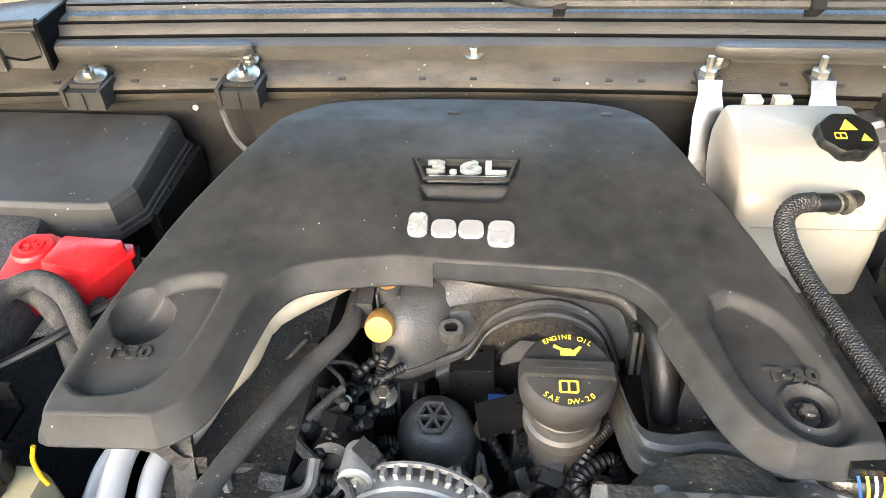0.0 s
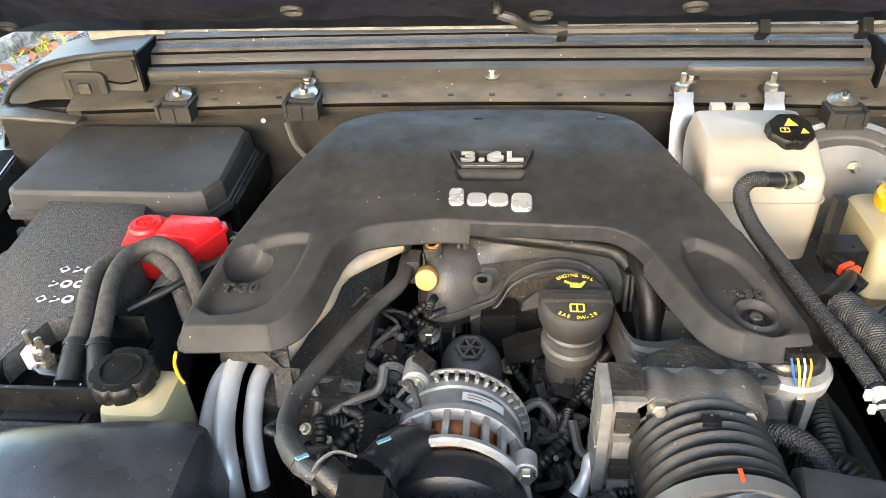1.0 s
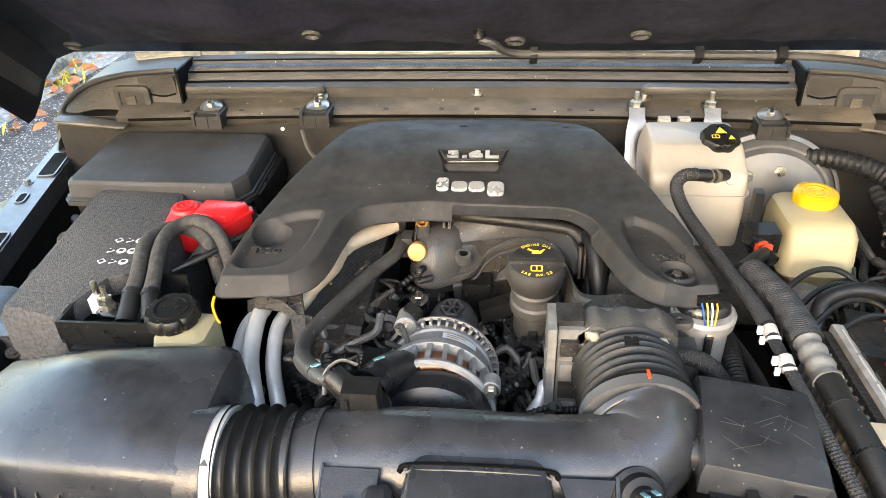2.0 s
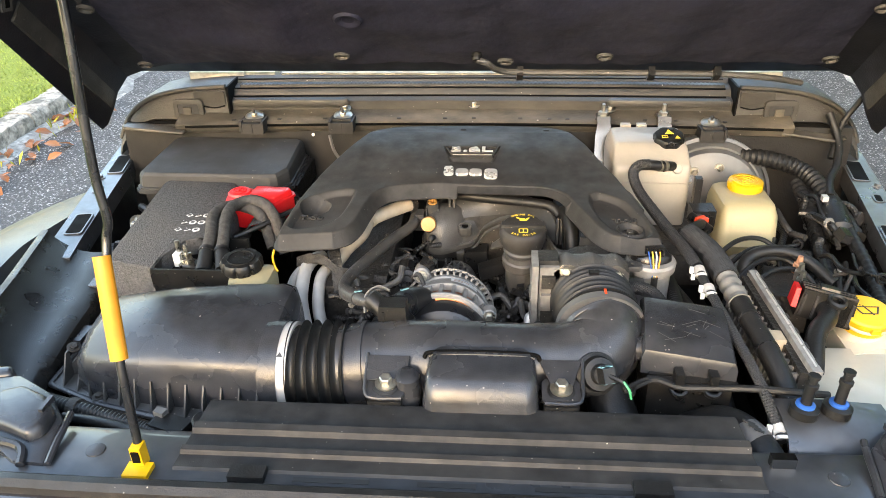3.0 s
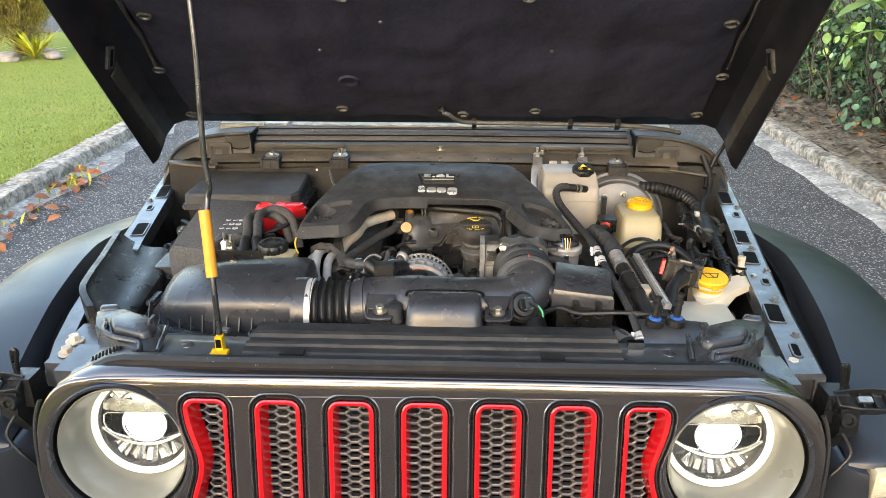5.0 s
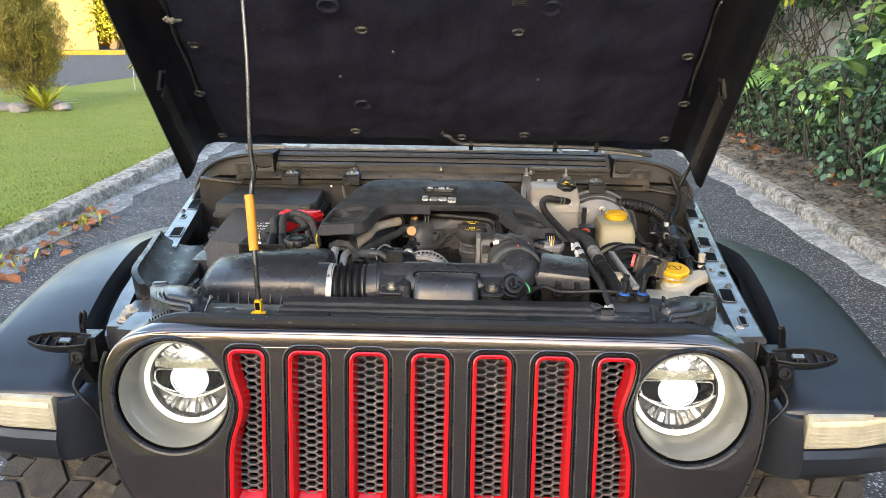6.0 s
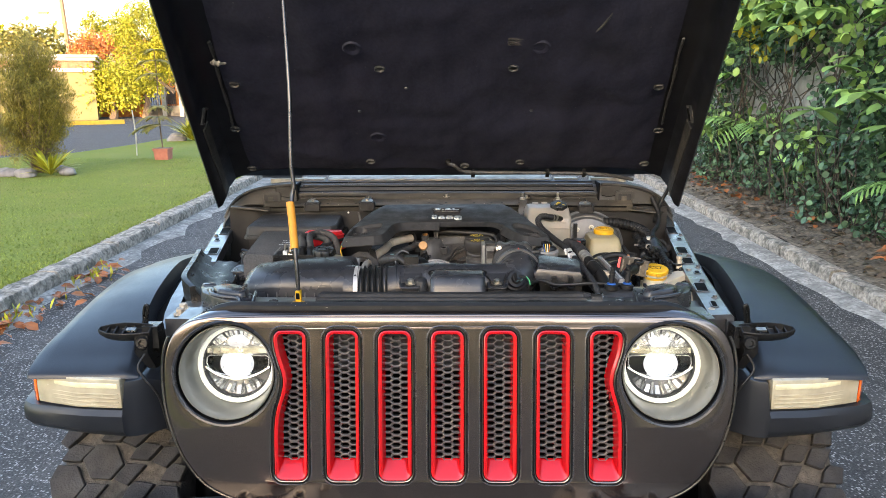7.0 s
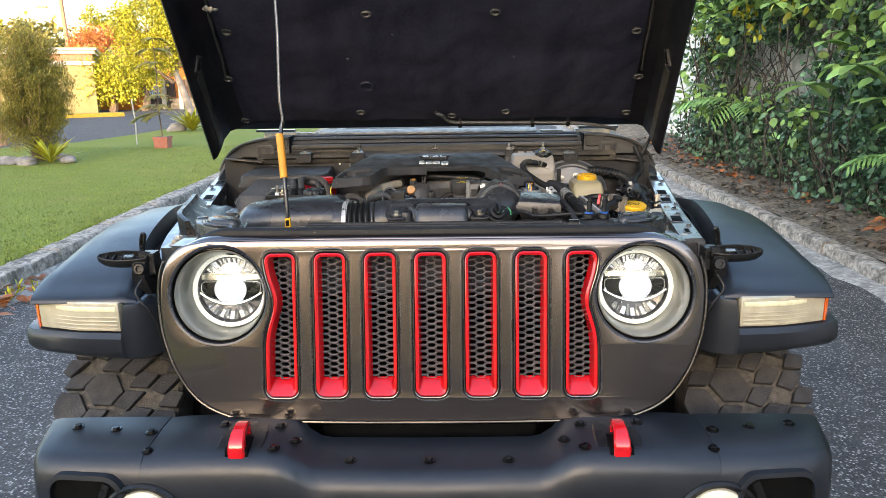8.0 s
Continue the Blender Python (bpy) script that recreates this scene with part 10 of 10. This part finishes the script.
RM = pose(0.512, 0.440, 1.142, -14, 8, -16) @ Matrix.Scale(0.82, 4)
part("body", box(-0.045, 0.045, -0.024, 0.024, -0.03, 0.02, 0.004, 2, 0.94, RM), M_SLOTRIM, relay)
for i in range(5):
    part("body_rib", box(-0.040 + 0.019 * i, -0.036 + 0.019 * i, -0.0265, -0.022, -0.026, 0.014, 0.001, 1, 1, RM), M_GLOSSP, relay)
part("latch_tab", box(-0.016, 0.016, -0.010, 0.016, 0.019, 0.028, 0.003, 2, 0.9, RM), M_GLOSSP, relay)
for i in range(3):
    part("groove", box(-0.042, 0.044, -0.018 + 0.014 * i, -0.012 + 0.014 * i, 0.0195, 0.024, 0.001, 1, 1, RM), M_RUBBER, relay)
part("red_lever", box(-0.055, -0.046, -0.024, 0.022, -0.016, 0.018, 0.003, 2, 0.85, RM), M_RED, relay, "red locking lever")
part("boot_ring", lathe([(0.012, -0.004), (0.016, 0.0), (0.016, 0.006), (0.012, 0.009), (0.009, 0.006), (0.009, 0.0)], 20, RM @ pose(0.01, -0.030, 0.012, 25, 0, 0), None, False), M_RUBBER, relay, "thick rubber ring")
part("boot", tube([RM @ V((0.0, -0.02, -0.005)), RM @ V((0.0, -0.05, -0.012)), RM @ V((-0.02, -0.10, -0.03)), RM @ V((-0.02, -0.16, -0.07))], 0.013, 12, 6), M_RUBBER, relay)
ecu = thing("fuse_cover_box", (0.29, 0.34, 1.08), "scratched black plastic box with wire clips", "control box")
part("lid", loft([[(0.228 - k, 0.268 - k, zz - 0.002), (0.334 + k, 0.250 - k, zz - 0.006), (0.350 + k, 0.366 + k, zz - 0.002), (0.243 - k, 0.378 + k, zz + 0.006)] for zz, k in ((1.148, 0.002), (1.172, 0.002), (1.180, -0.002), (1.183, -0.010))]), M_AIRBOX, ecu, "flat scratched lid")
part("body", box(0.236, 0.338, 0.258, 0.358, 1.05, 1.150, 0.006), M_PLASTIC, ecu)
part("lid_lip", box(0.232, 0.338, 0.244, 0.256, 1.142, 1.150, 0.003), M_PLASTIC, ecu)
rs_ = random.Random(8)
for i in range(16):
    x, y, a = rs_.uniform(0.252, 0.325), rs_.uniform(0.285, 0.355), rs_.choice((-35, -25, 20, 60)) + rs_.uniform(-12, 12)
    part("scratch", box(-rs_.uniform(0.004, 0.016), rs_.uniform(0.004, 0.016), -0.00015, 0.00015, 0, 0.0004, 0, 1, 1, pose(x, y, 1.1835 + 0.03 * (y - 0.32) - 0.035 * (x - 0.29), 2, 1.5, a)), M_MANI, ecu)
for x in (0.268, 0.308):
    part("wire_clip", lathe([(0.011, -0.004), (0.012, 0.0), (0.011, 0.004), (0.008, 0.004), (0.008, -0.004)], 18, aim((x, 0.242, 1.142), (0, -0.6, 1))), M_PLASTIC, ecu)
    part("clip_tongue", box(x - 0.005, x + 0.005, 0.238, 0.256, 1.144, 1.164, 0.002), M_PLASTIC, ecu)
hose("thin_loom", [(0.20, 0.228, 1.148), (0.235, 0.240, 1.156), (0.268, 0.240, 1.146), (0.308, 0.240, 1.146), (0.35, 0.236, 1.150), (0.40, 0.232, 1.150), (0.44, 0.235, 1.145)], 0.0045, M_RUBBER, "thin taped wire running across the box front", "wiring", seg=8)
deep = thing("deep_hoses", (0.32, 0.45, 1.0), "dark hoses and conduit deep beside the engine", "hose", kind="stuff")
for pts, r in (([(0.315, 0.62, 1.09), (0.322, 0.55, 1.10), (0.318, 0.48, 1.105), (0.318, 0.40, 1.09), (0.33, 0.30, 1.05)], 0.012), ([(0.300, 0.46, 1.08), (0.318, 0.435, 1.11), (0.332, 0.405, 1.10), (0.345, 0.36, 1.07)], 0.014), ([(0.34, 0.58, 1.07), (0.345, 0.48, 1.09), (0.352, 0.40, 1.08), (0.36, 0.30, 1.05)], 0.010), ([(0.295, 0.60, 1.06), (0.305, 0.52, 1.07), (0.30, 0.44, 1.05)], 0.016)):
    part("conduit", ribs(pts, r, 0.006, r * 0.12, 12) if r > 0.011 else tube(pts, r, 12, 6), M_RUBBER, deep)
# filler block under the hoses, deep shade put into its near-black colour
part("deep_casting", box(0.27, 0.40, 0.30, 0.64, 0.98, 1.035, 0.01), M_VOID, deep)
for x, y in ((0.312, 0.44), (0.33, 0.52), (0.345, 0.40), (0.306, 0.56)):
    part("deep_bolt", bolt((x, y, 1.036), (0, -0.2, 1), 0.006, 0.008, 1.6), M_DUSTYMETAL, deep)
can = thing("filter_canister", (0.285, 0.505, 1.0), "silver canister with black lid and coloured wires", "canister")
part("can", lathe([(0.030, -0.16), (0.031, -0.02), (0.036, -0.016), (0.037, -0.004), (0.034, 0.0), (0.001, 0.001)], 36, aim((0.278, 0.506, 1.172), (0, 0, 1))), M_ALU, can)
part("lid", lathe([(0.031, 0), (0.029, 0.008), (0.022, 0.013), (0.001, 0.014)], 32, aim((0.278, 0.506, 1.171), (0, 0, 1)) @ Matrix.Diagonal((1, 0.75, 1, 1))), M_GLOSSP, can)
part("plug", box(0.264, 0.292, 0.488, 0.504, 1.184, 1.199, 0.003), M_PLASTIC, can)
part("plug_tab", box(0.272, 0.284, 0.500, 0.507, 1.197, 1.205, 0.002), M_WHITE, can)
for i, mt in enumerate((M_BLUE, M_YELINK, M_WHITEINK, M_SLEEVE)):
    part("wire", tube([(0.269 + 0.0055 * i, 0.488, 1.192), (0.270 + 0.005 * i, 0.480, 1.185), (0.275 + 0.002 * i, 0.470, 1.160), (0.278, 0.466, 1.135)], 0.0011, 6, 5), mt, can, "thin coloured wire")
part("wire_sleeve", tube([(0.278, 0.468, 1.160), (0.278, 0.466, 1.11), (0.278, 0.464, 1.05)], 0.005, 8, 4), M_RUBBER, can)
woven_hose("breather_hose", [(0.226, 0.425, 1.165), (0.246, 0.420, 1.172), (0.266, 0.408, 1.168), (0.280, 0.392, 1.150), (0.284, 0.380, 1.12), (0.285, 0.375, 1.05)], 0.0095, "short black woven breather hose at the throttle", (0.26, 0.4, 1.1), 12)
wash = thing("washer_reservoir", (0.53, 0.34, 0.98), "off-white washer fluid reservoir with yellow flip cap", "washer tank")
part("body", loft([[(0.520 + px * kx, 0.335 + py * ky, zz) for px, py in rrect(0.15, 0.14, 0.02, 4)] for zz, kx, ky in ((0.96, 0.92, 0.92), (0.975, 0.97, 0.97), (1.03, 0.98, 0.98), (1.034, 1.01, 1.01), (1.075, 1.0, 1.0), (1.090, 0.95, 0.95), (1.096, 0.85, 0.85))]), M_WASH, wash)
part("shoulder", loft([[(x, y0, zz), (x, y1, zz), (x, y1, zz + h), (x, y0, zz + h)] for x, y0, y1, zz, h in ((0.535, 0.38, 0.46, 1.06, 0.035), (0.58, 0.385, 0.47, 1.07, 0.035), (0.62, 0.42, 0.478, 1.095, 0.018), (0.665, 0.435, 0.482, 1.110, 0.012), (0.695, 0.44, 0.475, 1.115, 0.010))]), M_WASH, wash, "moulded mounting ear")
part("ear_bolt", bolt((0.665, 0.459, 1.122), r=0.007), M_ZINC, wash)
part("neck", lathe([(0.030, -0.05), (0.030, 0.0), (0.034, 0.004), (0.034, 0.008)], 28, aim((0.565, 0.428, 1.120), (0, -0.15, 1))), M_WASH, wash)
WM = aim((0.565, 0.428, 1.126), (0, -0.15, 1)) @ Matrix.Scale(0.9, 4)
wcap = part("cap", lathe([(0.036, 0), (0.038, 0.003), (0.038, 0.012), (0.035, 0.015), (0.001, 0.016)], 48, WM), M_YELLOW, wash, "yellow flip cap with black symbol")
part("cap_tab", box(-0.007, 0.007, -0.043, -0.034, 0.003, 0.011, 0.002, 2, 0.9, WM), M_YELLOW, wcap)
part("cap_skirt", lathe([(0.0340, -0.014), (0.0350, -0.010), (0.0350, 0.0), (0.033, 0.001)], 40, WM, None, False), M_YELLOW, wcap, "lower rim of the cap")
for i in range(5):
    part("wiper_symbol", box(-0.0010, 0.0010, -0.0010, 0.0010, 0, 0.0005, 0, 1, 1, WM @ pose(-0.020 + 0.004 * i, 0.013 - 0.002 * abs(i - 2), 0.0161)), M_BLACKINK, wcap, smooth=0)
part("wiper_symbol", flat_curve("w", [[(-0.020, 0.008), (0.020, 0.008), (0.012, -0.010), (-0.012, -0.010)], [(-0.016, 0.006), (0.016, 0.006), (0.010, -0.008), (-0.010, -0.008)]], 0.0002), M_BLACKINK, wcap, "black windscreen symbol", smooth=0).matrix_parent_inverse = WM @ pose(0, 0, 0.0162)
part("wiper_symbol", box(-0.0012, 0.0012, -0.013, 0.010, 0, 0.0005, 0, 1, 1, WM @ pose(0, 0, 0.0161, 0, 0, 25)), M_BLACKINK, wcap, smooth=0)
studs = thing("strut_bracket", (0.42, 0.2, 1.1), "bent steel bracket with two blue-ringed rubber studs", "bracket")
for x, y, h in ((0.398, 0.200, 0.042), (0.436, 0.204, 0.046)):
    m = aim((x, y, 1.158), (0.06, 0.05, 1))
    st = part("stud", lathe([(0.0060, 0), (0.0060, h * 0.6), (0.0075, h * 0.62), (0.0075, h * 0.72), (0.005, h * 0.75), (0.005, h * 0.9), (0.0065, h * 0.92), (0.0065, h), (0.001, h)], 14, m), M_RUBBER, studs, "black rubber stud")
    part("blue_ring", lathe([(0.0105, 0), (0.0105, 0.003), (0.009, 0.004), (0.0065, 0.004), (0.0065, 0)], 24, m), M_BLUE, studs, "bright blue sealing ring")
    part("collar", lathe([(0.016, -0.012), (0.016, -0.002), (0.013, 0.0), (0.001, 0.0)], 24, m), M_RUBBER, studs)
part("plate", loft([[(0.375, y, zz), (0.43, y - 0.004, zz + 0.004), (0.50, y, zz - 0.004), (0.50, y + 0.004, zz - 0.008), (0.43, y, zz), (0.375, y + 0.004, zz - 0.004)] for y, zz in ((0.232, 1.140), (0.20, 1.142), (0.172, 1.136), (0.156, 1.118), (0.146, 1.09))]), M_PANELP, studs, "bent dusty steel plate")
hose("filler_pipe", [(0.66, 0.36, 1.10), (0.645, 0.32, 1.09), (0.635, 0.27, 1.06), (0.63, 0.22, 1.02)], 0.017, M_TANPIPE, "dusty pale filler pipe by the bay rail", "pipe", 14)
hose("drain_plug_hose", [(0.50, 0.190, 1.125), (0.535, 0.185, 1.125), (0.58, 0.19, 1.12)], 0.016, M_RUBBER, "ribbed black connector sleeve by the corner cover", "connector", rib=0.008)
for pts, r, lb in (([(0.42, 0.93, 1.165), (0.50, 0.925, 1.168), (0.58, 0.915, 1.165), (0.64, 0.88, 1.150), (0.662, 0.80, 1.125), (0.668, 0.70, 1.105)], 0.017, "thick taped loom along the firewall"),
                   ([(0.66, 0.84, 1.14), (0.655, 0.72, 1.12), (0.65, 0.60, 1.10), (0.63, 0.50, 1.09), (0.61, 0.46, 1.07)], 0.012, "black loom beside the bay rail"),
                   ([(0.625, 0.88, 1.13), (0.628, 0.78, 1.10), (0.61, 0.68, 1.08), (0.60, 0.58, 1.05)], 0.014, "black loom beside the bay rail"),
                   ([(0.69, 0.96, 1.245), (0.705, 0.93, 1.20), (0.695, 0.89, 1.165), (0.67, 0.85, 1.15), (0.655, 0.80, 1.14)], 0.0075, "thin black cable dropping from the hood hinge"),
                   ([(0.745, 0.93, 1.31), (0.738, 0.955, 1.27), (0.715, 0.955, 1.22), (0.69, 0.91, 1.17)], 0.006, "thin black cable dropping from the hood hinge"),
                   ([(0.58, 0.56, 1.10), (0.545, 0.60, 1.12), (0.50, 0.61, 1.13), (0.455, 0.60, 1.12), (0.44, 0.57, 1.09)], 0.010, "taped wiring arch over the hydraulic block")):
    hose("wiring_loom", pts, r, M_RUBBER, lb, "wiring", rib=0.012 if r > 0.011 else 0.0)
wc = thing("wire_connector", (0.655, 0.47, 1.1), "tan plastic connector on a clip by the rail", "connector")
part("body", lathe([(0.0085, 0), (0.0085, 0.012), (0.007, 0.013), (0.007, 0.026), (0.0085, 0.027), (0.0085, 0.034), (0.001, 0.035)], 8, aim((0.646, 0.485, 1.122), (0, 0.1, 1))), M_TANPIPE, wc)
part("lead", tube([(0.647, 0.485, 1.128), (0.65, 0.47, 1.11), (0.645, 0.45, 1.10)], 0.006, 8, 4), M_RUBBER, wc)
clm = thing("hose_muffler", (0.63, 0.73, 1.08), "dusty black cylinder clamped beside the rail", "valve")
part("body", tube([(0.655, 0.79, 1.125), (0.648, 0.74, 1.118), (0.640, 0.69, 1.11)], lambda t: 0.024 if 0.15 < t < 0.85 else 0.017, 16, 8), M_PLASTIC, clm)
part("tag", box(0.632, 0.642, 0.775, 0.787, 1.140, 1.150, 0.002), M_PIPE, clm)
solo("red_connector", box(0.335, 0.362, 0.185, 0.212, 1.075, 1.105, 0.005), M_RED, "small red connector deep beside the shroud", "connector")
lh = thing("radiator_hose", (0.30, 0.2, 1.05), "black radiator hose with printed white mark", "hose")
part("hose", tube([(0.357, 0.140, 1.104), (0.348, 0.165, 1.116), (0.336, 0.195, 1.118), (0.318, 0.225, 1.105), (0.29, 0.25, 1.07)], 0.0215, 18, 6), M_RUBBER, lh)
part("label", tube([(0.345, 0.173, 1.1175), (0.341, 0.182, 1.1188), (0.337, 0.192, 1.1182)], 0.0221, 20, 4), M_DRUM, lh, "white printed band")
for i in range(4):
    part("print_bar", box(-0.004 - 0.003 * (i % 2), 0.007, -0.0016, 0.0016, 0, 0.0010, 0, 1, 1, pose(0.342 - 0.0022 * i, 0.176 + 0.0040 * i, 1.1402 + 0.0003 * i, -4, 8, -22)), M_BLACKINK, lh, "black printed bar")
part("metal_tab", box(0.335, 0.360, 0.112, 0.122, 1.125, 1.160, 0.003), M_GALV, lh)

# small leads, plugs and unions in the gaps round the engine
rw = random.Random(44)
loomset = thing("engine_wiring", (0, 0.5, 1.0), "tangle of black engine wiring with small plugs", "wiring", kind="stuff")
for i in range(120):
    if i < 80:
        x, y, zz = rw.uniform(-0.185, -0.085), rw.uniform(0.44, 0.64), rw.uniform(1.04, 1.12)
    else:
        x, y, zz = rw.uniform(0.0, 0.14), rw.uniform(0.42, 0.58), rw.uniform(1.02, 1.09)
    p = [(x, y, zz)]
    for k in range(4):
        p.append((p[-1][0] + rw.uniform(-0.03, 0.03), p[-1][1] + rw.uniform(-0.035, 0.035), p[-1][2] + rw.uniform(-0.022, 0.022)))
    part("lead", ribs(p, rw.uniform(0.0045, 0.0075), 0.0042, 0.0014, 10) if i % 3 == 0 else tube(p, rw.uniform(0.0020, 0.0055), 8, 4), (M_RUBBER, M_TAPE, M_MANI)[i % 3], loomset)
    if i % 3 == 1:
        part("plug", box(-0.007, 0.007, -0.011, 0.011, -0.006, 0.006, 0.002, 2, 0.9, pose(*p[-1], rw.uniform(-40, 40), rw.uniform(-40, 40), rw.uniform(0, 180))), M_PLASTIC if i % 2 else M_DARKM, loomset)
    if i % 11 == 2:
        part("tag", box(-0.004, 0.004, -0.005, 0.005, -0.003, 0.003, 0.001, 1, 1, pose(*p[2], rw.uniform(-40, 40), 0, rw.uniform(0, 180))), (M_RED, M_WHITEINK, M_PIPE)[i % 3], loomset)
for i in range(34):
    x, y, zz = (rw.uniform(-0.21, -0.08), rw.uniform(0.43, 0.62), rw.uniform(1.07, 1.12)) if i < 20 else (rw.uniform(0.02, 0.14), rw.uniform(0.44, 0.56), rw.uniform(1.05, 1.10))
    d = (rw.uniform(-0.5, 0.5), rw.uniform(-0.9, -0.2), 1)
    if i % 3 == 0:
        part("lug_bolt", bolt((x, y, zz), d, rw.uniform(0.003, 0.0048), 0.006, 1.5), M_DUSTYMETAL, loomset)
    elif i % 3 == 1:
        part("plug", box(-0.006, 0.006, -0.010, 0.010, -0.006, 0.006, 0.002, 2, 0.85, aim((x, y, zz), d)), M_PLASTIC, loomset)
    else:
        part("clip", lathe([(0.009, -0.004), (0.009, 0.004), (0.007, 0.004), (0.007, -0.004)], 14, aim((x, y, zz), d), None, False), M_PLASTIC, loomset)
coilp = thing("ignition_coil", (-0.095, 0.52, 1.05), "black round ignition coil plug beside the manifold", "coil")
part("body", lathe([(0.022, -0.08), (0.022, -0.005), (0.020, 0.0), (0.012, 0.001), (0.010, -0.002), (0.001, -0.002)], 24, aim((-0.098, 0.53, 1.105), (0, -0.8, 0.6))), M_PLASTIC, coilp)
sens = thing("blue_sensor", (0.043, 0.62, 1.05), "small sensor with a blue clip", "sensor")
part("body", tube([(0.03, 0.645, 1.06), (0.045, 0.62, 1.062), (0.062, 0.60, 1.07)], 0.012, 12, 5), M_PLASTIC, sens)
part("clip", box(0.026, 0.050, 0.622, 0.632, 1.066, 1.080, 0.002), M_BLUE, sens, "blue clip")
bkt = thing("filter_bracket", (0.04, 0.6, 1.05), "black plastic bracket near the oil filter", "bracket")
part("arm", box(-0.03, 0.03, -0.012, 0.012, -0.01, 0.01, 0.005, 2, 0.9, pose(0.045, 0.60, 1.095, 0, -15, 10)), M_PLASTIC, bkt)
tbs = thing("fuel_fitting", (0.095, 0.43, 1.08), "shiny hose fitting with spring clamp", "fitting")
part("barb", tube([(0.085, 0.415, 1.085), (0.098, 0.435, 1.105), (0.105, 0.445, 1.118)], lambda t: 0.009 - 0.003 * (0.5 - 0.5 * math.cos(12 * t)), 12, 10), M_PIPE, tbs)
part("hose", tube([(0.085, 0.415, 1.085), (0.07, 0.40, 1.06), (0.065, 0.395, 1.02)], 0.011, 10, 4), M_RUBBER, tbs)
lb = thing("lamp_cable", (-0.62, 0.7, 1.05), "corroded brass cable terminal by the bay rail", "terminal")
part("stud", bolt((-0.635, 0.73, 1.10), (0.6, -0.4, 0.6), 0.010, 0.014), M_ZINC, lb)
part("lug", box(-0.65, -0.61, 0.66, 0.69, 1.07, 1.085, 0.003), M_ZINC, lb)
part("lead", tube([(-0.62, 0.67, 1.08), (-0.60, 0.70, 1.09), (-0.62, 0.76, 1.10), (-0.66, 0.80, 1.10)], 0.008, 8, 5), M_RUBBER, lb)

# cables, clips and small plugs along the sides of the bay
sidew = thing("side_wiring", (0.62, 0.75, 1.05), "bundle of black cables and small plugs along the bay side", "wiring", kind="stuff")
for i in range(58):
    if i < 40:
        x, y, zz = rw.uniform(0.52, 0.67), rw.uniform(0.52, 0.90), rw.uniform(1.05, 1.135)
    else:
        x, y, zz = rw.uniform(-0.66, -0.615), rw.uniform(0.52, 0.86), rw.uniform(1.03, 1.10)
    p = [(x, y, zz)]
    for k in range(4):
        p.append((min(0.69, max(-0.68, p[-1][0] + rw.uniform(-0.022, 0.022))), p[-1][1] - rw.uniform(0.0, 0.06), p[-1][2] + rw.uniform(-0.02, 0.016)))
    part("lead", ribs(p, rw.uniform(0.005, 0.008), 0.006, 0.001, 8) if i % 3 == 0 else tube(p, rw.uniform(0.0022, 0.006), 8, 4), (M_RUBBER, M_COVER, M_PLASTIC)[i % 3], sidew)
    if i % 4 == 1:
        part("plug", box(-0.009, 0.009, -0.013, 0.013, -0.008, 0.008, 0.002, 2, 0.88, pose(*p[-1], rw.uniform(-30, 30), rw.uniform(-30, 30), rw.uniform(0, 180))), M_GLOSSP if i % 8 == 1 else M_COVER, sidew)
    if i % 5 == 2:
        part("tie", lathe([(0.009, -0.003), (0.0095, 0.0), (0.009, 0.003), (0.006, 0.003), (0.006, -0.003)], 12, aim(p[2], V(p[3]) - V(p[1])), None, False), M_ALU if i % 2 else M_GLOSSP, sidew)
    if i % 9 == 4:
        part("stud", bolt(p[1], (0, -0.3, 1), 0.005, 0.007, 1.6), M_ZINC, sidew)
